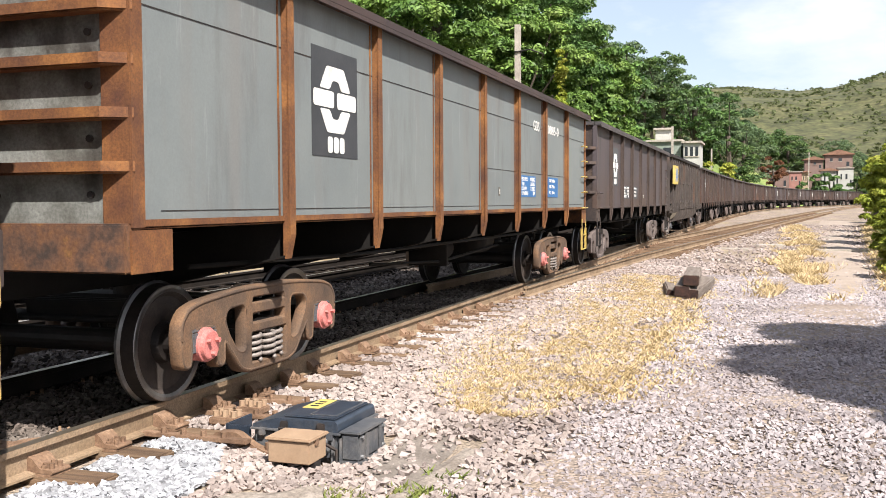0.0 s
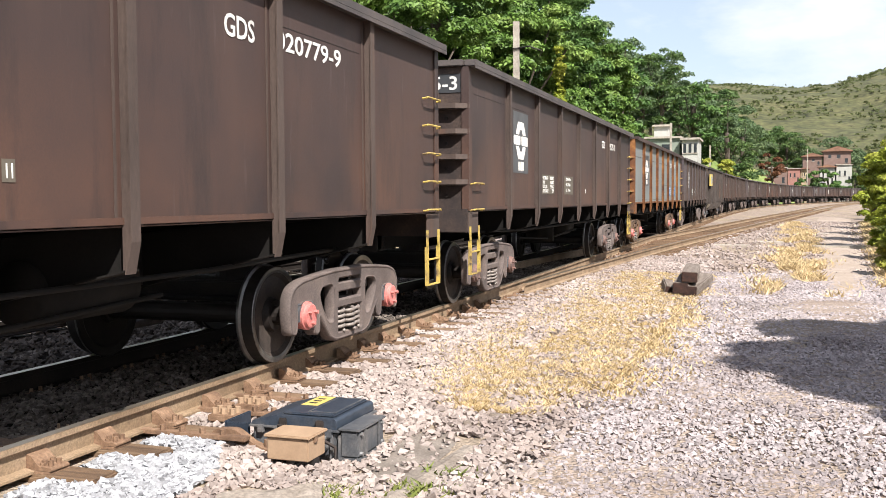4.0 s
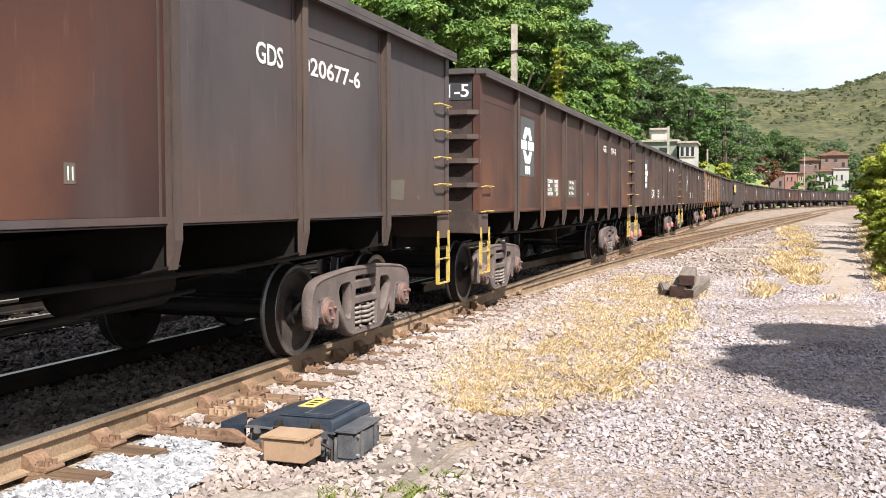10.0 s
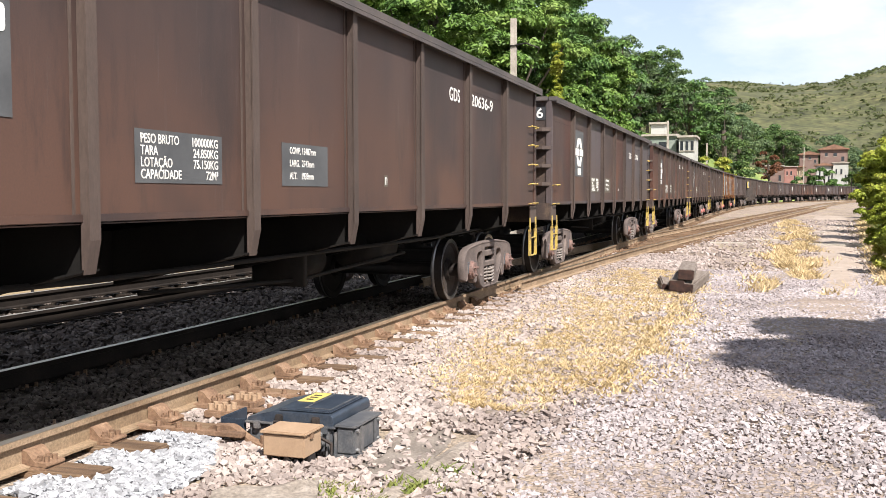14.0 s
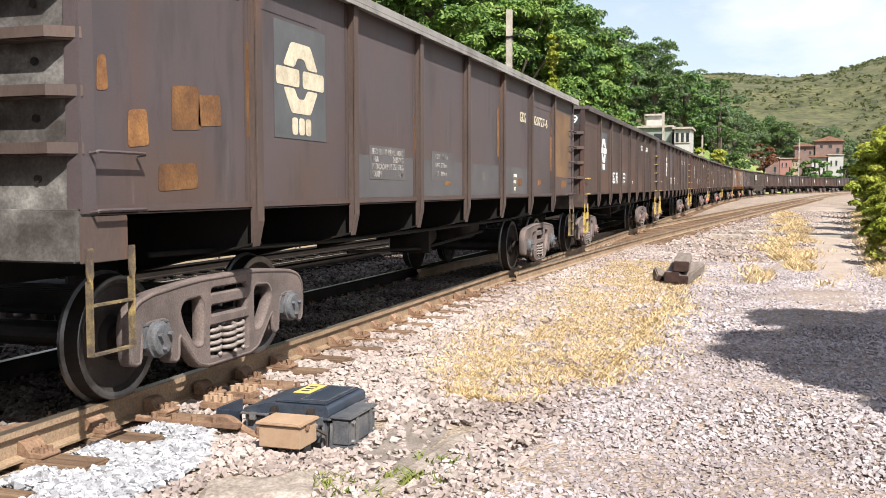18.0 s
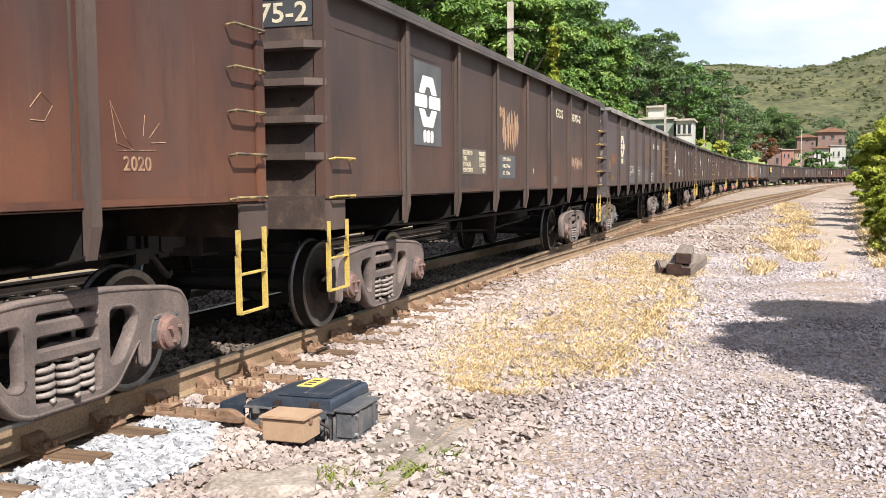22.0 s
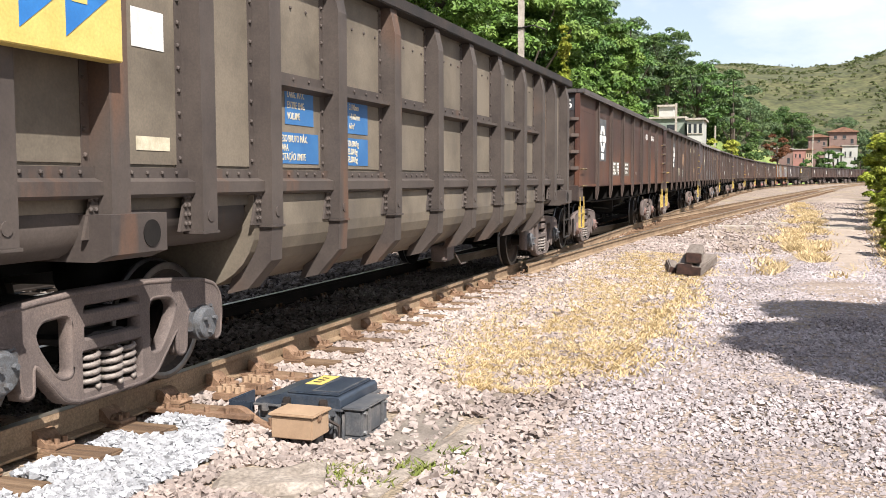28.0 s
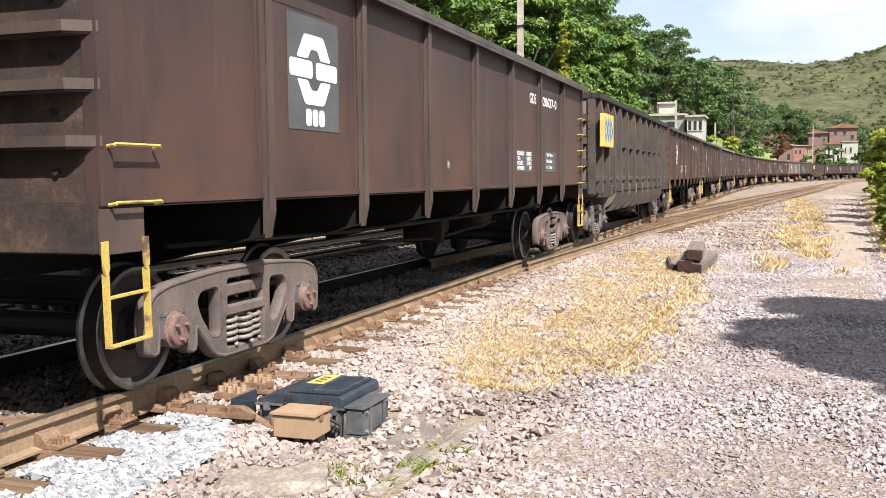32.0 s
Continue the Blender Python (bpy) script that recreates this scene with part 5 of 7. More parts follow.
def ribbed_wagon(label):
    """Taupe steel wagon with deep pillars, riveted panels and a rounded tub between the bogies."""
    w = thing("ribbed_ore_wagon", label, "ore wagon", "wagons of the train")

    def add(name, key, make, material, label="", smooth=False):
        return part(name, kept(("ribbed_" + name, key, material.name), make, material, smooth), None, w, label)

    LF = 6.28                 # the body reaches less far at its front

    def floor(bm):
        box(bm, -1.33, 1.33, -L + 0.02, LF - 0.02, 1.16, 1.22)
    add("floor", 0, floor, M["under"])

    def centre_sill(bm):
        box(bm, -0.2, 0.2, -L, LF, 0.74, 1.159)
    add("centre_sill", 0, centre_sill, M["under"])
    ys = [-6.62, -5.8, -4.95, -4.1, -3.0, -1.8, -0.6, 0.6, 1.8, 3.0, 4.1, 4.95, 5.92]
    for sx in (-1, 1):
        def sheet(bm):
            a, b = sorted((sx * 1.34, sx * 1.356))
            box(bm, a, b, -L + 0.05, LF - 0.05, 1.18, 2.92)
        add("side_sheet", sx, sheet, M["hopper"])
        if sx < 0:
            continue
        edges = [-L + 0.06] + ys + [LF - 0.06]
        for a, b in zip(edges, edges[1:]):
            def panel(bm):
                box(bm, 1.357, 1.366, -(b - a) / 2 + 0.085, (b - a) / 2 - 0.085, 1.44, 2.86)
            p = add("panel", round(b - a, 2), panel, M["hopper"], "dusty taupe riveted panel")
            p.matrix_basis = pose(0, (a + b) / 2, 0)
        for y in ys:
            mid = abs(y) < 4.5

            def pillar(bm):
                prism(bm, [(1.36, 1.04), (1.492, 1.04), (1.492, 2.66), (1.445, 2.90), (1.36, 2.90)], -0.075, -0.055, "y")
                prism(bm, [(1.36, 1.04), (1.492, 1.04), (1.492, 2.66), (1.445, 2.90), (1.36, 2.90)], 0.055, 0.075, "y")
                prism(bm, [(1.4925, 1.04), (1.507, 1.04), (1.507, 2.67), (1.46, 2.90), (1.446, 2.90), (1.4925, 2.66)], -0.078, 0.078, "y")
                box(bm, 1.357, 1.372, -0.14, 0.14, 1.25, 2.88)
                box(bm, 1.37, 1.515, -0.095, 0.095, 1.02, 1.039, 0.003)
                if mid:
                    prism(bm, [(1.14, 0.56), (1.30, 0.60), (1.475, 0.80), (1.485, 1.019), (1.30, 1.019)], -0.075, -0.058, "y")
                    prism(bm, [(1.14, 0.56), (1.30, 0.60), (1.475, 0.80), (1.485, 1.019), (1.30, 1.019)], 0.058, 0.075, "y")
                    prism(bm, [(1.14, 0.545), (1.305, 0.585), (1.49, 0.79), (1.50, 1.019), (1.486, 1.019), (1.476, 0.80), (1.30, 0.60), (1.14, 0.56)], -0.078, 0.078, "y")
                for k in range(11):
                    for dy in (-0.118, 0.118):
                        bmesh.ops.create_icosphere(bm, subdivisions=1, radius=0.017, matrix=Matrix.Translation((1.374, dy, 1.48 + 0.135 * k)))
                prism(bm, [(-0.20, 1.04), (-0.08, 1.04), (-0.08, 1.32), (-0.11, 1.32)], 1.40, 1.42, "x")
                for k in range(4):
                    for dy in (-0.145, -0.105):
                        bmesh.ops.create_icosphere(bm, subdivisions=1, radius=0.016, matrix=Matrix.Translation((1.424, dy, 1.085 + 0.055 * k)))
                cyl(bm, (1.508, 0.0, 1.13), 0.036, 0.012, "x", 12)
            p = add("pillar", mid, pillar, M["pillar"], "deep flanged pillar with rivets")
            p.matrix_basis = pose(0, y, 0)

        def lower_rail(bm):
            prism(bm, [(1.357, 1.25), (1.43, 1.25), (1.452, 1.27), (1.452, 1.34), (1.40, 1.36), (1.40, 1.42), (1.357, 1.42)], -L + 0.1, LF - 0.1, "y")
            for k in range(92):
                bmesh.ops.create_icosphere(bm, subdivisions=1, radius=0.015, matrix=Matrix.Translation((1.402, -6.7 + 0.141 * k, 1.39)))
        add("lower_rail", 0, lower_rail, M["pillar"])
        for a, b in zip(ys[3:10], ys[4:11]):
            def belt(bm):
                h = (b - a) / 2 - 0.03
                prism(bm, [(1.366, 2.00), (1.455, 2.025), (1.455, 2.055), (1.385, 2.06), (1.385, 2.13), (1.366, 2.13)], -h, h, "y")
                for k in range(4):
                    bmesh.ops.create_icosphere(bm, subdivisions=1, radius=0.015, matrix=Matrix.Translation((1.387, -h + 0.2 + 0.25 * k, 2.095)))
                    bmesh.ops.create_icosphere(bm, subdivisions=1, radius=0.015, matrix=Matrix.Translation((1.368, -h + 0.2 + 0.25 * k, 2.62)))
            p = add("belt_rail", round(b - a, 2), belt, M["pillar"])
            p.matrix_basis = pose(0, (a + b) / 2, 0)

    def tub(bm):
        arc = [(1.405 - 0.55 * (1 - math.cos(a)), 1.02 - 0.45 * math.sin(a)) for a in np.linspace(0, math.pi / 2, 9)]
        pts = [(1.40, 1.245)] + arc + [(-x, z) for x, z in arc[::-1]] + [(-1.40, 1.245)]
        prism(bm, pts, -4.25, 4.25, "y")
    add("tub", 0, tub, M["hopper"], "rounded steel tub bottom")

    for y0, y1 in ((-6.9, -4.3), (4.3, 6.2)):
        def barrel(bm):
            cyl(bm, (1.16, (y0 + y1) / 2, 1.13), 0.20, y1 - y0, "y", 20)
        add("longitudinal_tube", y0, barrel, M["pillar"], "", True)

    def chord(bm):
        for sx in (-1, 1):
            a, b = sorted((sx * 1.32, sx * 1.50))
            box(bm, a, b, -L, LF, 2.905, 3.02, 0.01)
        for sy in (-1, 1):
            E = L if sy < 0 else LF
            a, b = sorted((sy * (E - 0.1), sy * E))
            box(bm, -1.315, 1.315, a, b, 2.90, 3.02, 0.01)
    add("top_chord", 0, chord, M["frame"])
    for sy in (-1, 1):
        E = L if sy < 0 else LF

        def end_sheet(bm):
            a, b = sorted((sy * (E - 0.05), sy * (E - 0.035)))
            box(bm, -1.355, 1.355, a, b, 1.05, 2.92)
        add("end_sheet", sy, end_sheet, M["pillar"])
        for sx in (-1, 1):
            def post(bm):
                a, b = sorted((sy * (E - 0.10), sy * (E + 0.01)))
                c, d = sorted((sx * 1.25, sx * 1.40))
                box(bm, c, d, a, b, 1.0, 2.9, 0.006)
                for k in range(12):
                    bmesh.ops.create_icosphere(bm, subdivisions=1, radius=0.016, matrix=Matrix.Translation((sx * 1.29, sy * (E + 0.011), 1.12 + 0.15 * k)))
                    bmesh.ops.create_icosphere(bm, subdivisions=1, radius=0.016, matrix=Matrix.Translation((sx * 1.401, sy * (E - 0.045), 1.12 + 0.15 * k)))
            add("corner_post", (sx, sy), post, M["pillar"])
        for z in (2.60, 2.16, 1.70, 1.26):
            def inset(bm):
                a, b = sorted((sy * (E - 0.034), sy * (E - 0.022)))
                box(bm, -1.22, 1.22, a, b, 0, 0.26 if sy else 0, 0.003)
            p = add("end_panel", sy, inset, M["hopper"], "scuffed pale inset panel")
            p.matrix_basis = pose(0, 0, z)
        for z in (2.50, 2.05, 1.60, 1.15):
            def rail(bm):
                a, b = sorted((sy * (E - 0.03), sy * (E + 0.06)))
                box(bm, -1.24, 1.24, a, b, -0.05, 0.0, 0.006)
                a, b = sorted((sy * (E - 0.03), sy * (E - 0.012)))
                box(bm, -1.24, 1.24, a, b, 0.002, 0.09)
                for k in range(16):
                    bmesh.ops.create_icosphere(bm, subdivisions=1, radius=0.016, matrix=Matrix.Translation((-1.15 + 0.15 * k, sy * (E - 0.010), 0.045)))
            r = add("end_rail", sy, rail, M["pillar"])
            r.matrix_basis = pose(0, 0, z)

        def bolster(bm):
            for y in (sy * 5.72,):
                a, b = y - 0.24, y + 0.24
                prism(bm, [(0.3, 0.92), (1.45, 0.92), (1.56, 0.96), (1.56, 1.17), (0.3, 1.17)], a, b, "y")
        add("bolster_box", sy, bolster, M["pillar"])

        # near-black disc stands for the shaded inside of the hole
        def hole(bm):
            cyl(bm, (1.56, sy * 5.62, 1.06), 0.075, 0.012, "x", 20)
        add("jacking_hole", sy, hole, M["under"])

        def step(bm):
            for y in (-0.2, 0.2):
                box(bm, -0.01, 0.01, y - 0.02, y + 0.02, 0.36, 1.0)
            for z in (0.37, 0.66, 0.98):
                box(bm, -0.015, 0.015, -0.2, 0.2, z - 0.012, z + 0.012)
        if sy > 0:
            s = add("foot_step", 0, step, M["frame"])
            s.matrix_basis = pose(1.42, sy * (E - 0.05), 0)
        c = add("coupler", 0, coupler, M["frame"])
        c.matrix_basis = pose(0, sy * E, 0, 0, 0, 0 if sy > 0 else 180)

    def sign(bm):
        box(bm, 1.50, 1.60, 0, 1.10, 0, 0.66, 0.006)
    s = on_side(kept(("sign",), sign, M["sign_yellow"]), "sign", w, -6.98, 1.95, 0, "yellow sign with blue arrow shapes")

    def arrows(bm):
        for y in (0.08, 0.38, 0.68):
            prism(bm, [(y, 0.60), (y + 0.36, 0.34), (y, 0.08)], 1.6005, 1.603 + 0.0004 * y, "x")
    on_side(kept(("arrows",), arrows, M["sign_blue"]), "arrow_shape", s, 0, 0, 0)

    for y in (0.11, 0.42, 0.72):
        def letter(bm):
            box(bm, 1.604, 1.6055, 0, 0.11, 0.25, 0.43)
        on_side(kept(("letter_bar",), letter, M["sign_yellow"]), "letter_bar", s, y, 0, 0)

    for y, z, bw, bh, lines in ((-3.72, 1.76, 0.46, 0.27, ("LARG. MÁX.", "ENTRE ENG.", "VOLUME")), (-3.84, 1.47, 0.66, 0.23, ("PESO BRUTO MÁX.", "TARA", "LOTAÇÃO LIMITE")),
                                (-2.62, 1.74, 0.42, 0.27, ("3.100mm", "14.600mm", "66m³")), (-2.66, 1.47, 0.46, 0.23, ("100.000 kg", "25.000 kg", "75.000 kg"))):
        def board(bm):
            box(bm, 1.367, 1.370, 0, bw, 0, bh)
        b = on_side(kept(("blue_board", bw, bh), board, M["plate_blue"]), "data_board", w, y, z, 0, "blue data panel with pale lettering")
        for i, text in enumerate(lines):
            on_side(words(text, 0.072, M["cream"], squeeze=0.72), "lettering", b, 0.03, bh - 0.07 - i * (bh - 0.03) / len(lines), 1.371)
    for y, z, bw, bh, ink in ((-5.50, 2.10, 0.30, 0.22, "white"), (-5.48, 1.52, 0.32, 0.08, "cream")):
        def card(bm):
            box(bm, 1.367, 1.370, 0, bw, 0, bh)
        on_side(kept(("card", bw), card, M[ink]), "white_panel", w, y, z, 0, "small white panel")

    def tank(bm):
        cyl(bm, (0.4, -4.6, 0.72), 0.15, 0.6, "y", 18)
    add("air_tank", 0, tank, M["under"], "", True)

    def rigging(bm):
        box(bm, 0.95, 1.15, 0.6, 0.9, 0.38, 0.58, 0.02)
    add("brake_gear", 0, rigging, M["bogie"])

    def pipe(bm):
        tube(bm, [(1.1, 1.0, 0.5), (1.1, 1.3, 0.3), (1.1, 1.5, 0.3)], 0.012, 6)
    add("drain_pipe", 0, pipe, M["bogie"], "", True)
    sets = []
    for y in (-5.47, 5.47):
        sets += bogie(w, y, M["adapter"], M["bogie"], True)
    return w, sets


# ---- foliage ----
def leaf_mesh(name, material, blobs, count, size, seed, droop=0.3):
    """A crown of many small leaves over the outsides of uneven clumps."""
    rng = np.random.default_rng(seed)
    blobs = np.asarray(blobs, dtype=float)
    vol = blobs[:, 3] ** 2
    pick = rng.choice(len(blobs), count, p=vol / vol.sum())
    d = rng.normal(size=(count, 3))
    d /= np.linalg.norm(d, axis=1)[:, None]
    d[:, 2] = np.where(d[:, 2] < -0.15, -d[:, 2], d[:, 2])
    r = blobs[pick, 3] * (1 - 0.45 * rng.random(count) ** 2.2) * rng.uniform(0.85, 1.12, count)
    c = blobs[pick, :3] + d * r[:, None] * np.array([1, 1, 0.68])
    nrm = d + rng.normal(size=(count, 3)) * 0.55 + np.array([0, 0, 0.45])
    nrm /= np.linalg.norm(nrm, axis=1)[:, None]
    t = np.cross(nrm, rng.normal(size=(count, 3)))
    t /= np.linalg.norm(t, axis=1)[:, None]
    b = np.cross(nrm, t)
    s = size * rng.uniform(0.6, 1.35, count)
    ln, wd = (t * s[:, None]), (b * (s * 0.42)[:, None])
    dip = nrm * (s * droop)[:, None]
    v = np.stack([c - ln - dip * 0.6, c - wd, c + ln - dip, c + wd], 1).reshape(-1, 3)
    me = bpy.data.meshes.new(name)
    n = count
    me.vertices.add(4 * n)
    me.vertices.foreach_set("co", v.reshape(-1).astype(np.float32))
    idx = np.arange(4 * n, dtype=np.int32)
    me.loops.add(4 * n)
    me.loops.foreach_set("vertex_index", idx)
    me.polygons.add(n)
    me.polygons.foreach_set("loop_start", np.arange(0, 4 * n, 4, dtype=np.int32))
    me.polygons.foreach_set("loop_total", np.full(n, 4, dtype=np.int32))
    me.update()
    me.materials.append(material)
    return me


def tree(x, y, height, spread, seed, leaf="leaf_a", leaves=9000, leaf_size=0.22, label="broad green tree with a dense uneven crown", base=None, low=0.35, clumps=16, clump=(0.22, 0.40)):
    rng = random.Random(seed)
    z = ground_z(x, y) if base is None else base
    t = thing("tree", label, "tree", "trees behind the train")
    blobs = []
    for k in range(clumps):
        a, r = rng.uniform(0, 6.28), spread * math.sqrt(rng.random()) * 0.92
        dome = 1 - 0.55 * (r / spread) ** 2
        h = z + height * (low + (0.95 - low) * (rng.random() ** 0.6) * dome)
        blobs.append((x + r * math.cos(a), y + r * math.sin(a), h, spread * rng.uniform(*clump)))
    bm = bmesh.new()
    tube(bm, [(x, y, z - 0.3), (x + 0.1, y, z + height * 0.3), (x - 0.1, y + 0.1, z + height * 0.6)], max(0.12, height * 0.022), 8)
    for bx, by, bz, br in blobs[::2][:7]:
        tube(bm, [(x, y, z + height * 0.28), ((x + bx) / 2, (y + by) / 2, (z + height * 0.3 + bz) / 2 + 0.2), (bx, by, bz)], max(0.03, height * 0.004), 5)
    part("trunk", bm, M["bark"], t)
    part("crown", leaf_mesh("crown", M[leaf], blobs, leaves, leaf_size, seed), None, t)
    return t


def skyline(u):
    """How high the woods reach, over distance, by bearing."""
    return float(np.interp(u, [-0.6, -0.2, -0.13, -0.086, -0.06, -0.03, -0.005, 0.02, 0.05, 0.12], [0.22, 0.19, 0.155, 0.142, 0.118, 0.094, 0.076, 0.062, 0.058, 0.055]))


def bank_z(x, y):
    """Height of the slope left of the line."""
    d = track_at(y)[0] - x
    k = min(1, max(0, (y - 20) / 30))
    return -0.35 + rise(y) + min(1, max(0, (d - 7.5) / 11)) * max(0, y * skyline(x / y) * 0.5 - 1.5) * k


def vegetation():
    # the tall trees close behind the train, at the foot of the bank
    for i, (x, y, h, sp, leaf) in enumerate(((-22.5, 46, 13.5, 5.5, "leaf_a"), (-17, 46, 13.0, 5.0, "leaf_a"), (-20.0, 58, 16.5, 5.8, "leaf_b"), (-13.5, 51, 13.4, 4.5, "leaf_a"),
                                             (-15.0, 63, 16.5, 5.2, "leaf_b"), (-13.2, 68, 14.6, 4.4, "leaf_a"), (-19.0, 74, 19.0, 6, "leaf_b"), (-15.0, 84, 14.2, 4.0, "leaf_a"),
                                             (-30, 60, 17, 6.5, "leaf_a"), (-25, 75, 19, 6.5, "leaf_b"), (-27, 50, 14, 5.5, "leaf_a"), (-11.0, 60, 9.8, 3.2, "leaf_a"), (-17, 53, 10, 4.5, "leaf_b"))):
        tree(x, y, h, sp, 20 + i, leaf, 14000 if x < -21 else 42000, 0.20 if x < -21 else 0.14, base=bank_z(x, y), clumps=110, clump=(0.11, 0.23))
    # woods on the slope farther on
    rng = random.Random(77)
    for y, step in ((118, 0.035), (140, 0.030), (165, 0.027), (195, 0.023), (225, 0.020), (262, 0.018), (300, 0.016)):
        u = -0.20 if y < 290 else -0.012
        while u < (0.125 if y > 290 else -0.012 if y > 190 else -0.03):
            top = 1.3 + y * skyline(u) * rng.uniform(0.84, 1.12)
            if not (y < 145 and -0.125 < u < -0.040) and u * y + 3.4 + y * 0.008 < track_at(y)[0] - 3.2:
                base = bank_z(u * y, y)
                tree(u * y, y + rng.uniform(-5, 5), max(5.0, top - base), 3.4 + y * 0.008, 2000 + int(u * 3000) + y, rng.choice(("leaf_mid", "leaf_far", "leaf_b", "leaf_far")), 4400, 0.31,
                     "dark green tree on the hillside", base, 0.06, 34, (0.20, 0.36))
            u += step * rng.uniform(0.7, 1.2)
    tree(0.5, 205, 9, 2.4, 301, "leaf_red", 2600, 0.3, "russet tree on the hillside", 2.5, 0.25)
    for i, (u, h) in enumerate(((-0.010, 8.5), (0.006, 5.5), (0.031, 7.0), (0.041, 9.0), (0.046, 7.5), (0.0615, 6.0), (0.078, 8.0), (0.054, 9.5))):
        tree(u * 246, 246, h, 2.6, 600 + i, rng.choice(("leaf_mid", "leaf_b")), 2200, 0.34, "dark green garden tree by the houses", -0.3, 0.1, 18, (0.2, 0.36))
    for i, (u, y, h, sp) in enumerate(((-0.112, 105, 5.2, 1.7), (-0.094, 104, 4.4, 1.5), (-0.078, 103, 4.0, 1.3), (-0.064, 106, 6.0, 1.8), (-0.052, 112, 6.5, 2.0), (-0.042, 120, 7.0, 2.2))):
        tree(u * y, y, h, sp, 640 + i, "leaf_lime" if i in (4, 5) else "leaf_a", 2600, 0.16, "pale green garden tree below the houses", bank_z(u * y, y), 0.1, 18, (0.2, 0.36))
    rng2 = random.Random(12)
    me = leaf_mesh("creeper", M["leaf_lime"], [(-9.7 + rng2.uniform(-0.12, 0.12), 46.5 + rng2.uniform(-0.2, 0.2), 5.9 + 0.17 * k, 0.22 + 0.10 * math.sin(k * 0.8)) for k in range(17)], 1800, 0.10, 88)
    tagged(new("creeper", me), "hanging yellow-green creeper on a tall tree", "creeper")
    # yellow-green bushes along the path
    for i, (x, y, h, sp) in enumerate(((3.9, 33, 3.9, 1.25), (4.6, 38, 4.3, 1.5), (5.4, 44, 4.2, 1.6), (6.3, 51, 4.4, 1.8), (7.4, 60, 4.6, 2.0), (3.25, 27.5, 2.0, 0.75), (2.75, 22.0, 1.3, 0.6),
                                       (8.8, 70, 5, 2.2), (10.4, 82, 5, 2.4), (3.2, 24.5, 1.4, 0.6))):
        t = tree(x, y, h, sp, 400 + i, "leaf_lime", 14000, 0.075, "yellow-green bush beside the path", None, 0.05, 70, (0.12, 0.26))
        t["category"], t["group"] = "bush", "bushes along the path"
    # trees that shade the path, beside the viewer
    for i, (x, y, h, sp) in enumerate(((8.3, 4.6, 12.0, 2.7), (8.6, 2.5, 12.0, 2.5), (9.5, 0.7, 12.0, 2.3), (10.0, 5.9, 12.0, 2.3), (11.2, 3.0, 12.6, 3.0))):
        t = tree(x, y, h, sp, 500 + i, "leaf_a", 22000, 0.15, "leafy tree shading the gravel path", None, 0.70, 46, (0.14, 0.30))
        t["group"] = "shade trees"


def blades(name, material, places, height, label, category, seed):
    """Blades of grass in one mesh."""
    rng = np.random.default_rng(seed)
    p = np.asarray(places)
    n = len(p)
    a, h = rng.uniform(0, 6.28, n), height * rng.uniform(0.4, 1.3, n)
    lean = rng.normal(size=(n, 2)) * 0.9 * h[:, None]
    w = (0.010 + 0.008 * rng.random(n)) * np.interp(p[:, 1], [8, 20, 60], [1.0, 1.7, 3.5])
    side = np.stack([np.cos(a) * w, np.sin(a) * w, 0 * w], 1)
    tip = np.concatenate([lean, h[:, None]], 1)
    v = np.stack([p - side, p + side, p + tip], 1).reshape(-1, 3)
    me = bpy.data.meshes.new(name)
    me.vertices.add(3 * n)
    me.vertices.foreach_set("co", v.reshape(-1).astype(np.float32))
    me.loops.add(3 * n)
    me.loops.foreach_set("vertex_index", np.arange(3 * n, dtype=np.int32))
    me.polygons.add(n)
    me.polygons.foreach_set("loop_start", np.arange(0, 3 * n, 3, dtype=np.int32))
    me.polygons.foreach_set("loop_total", np.full(n, 3, dtype=np.int32))
    me.update()
    me.materials.append(material)
    return tagged(new(name, me), label, category, kind="stuff")


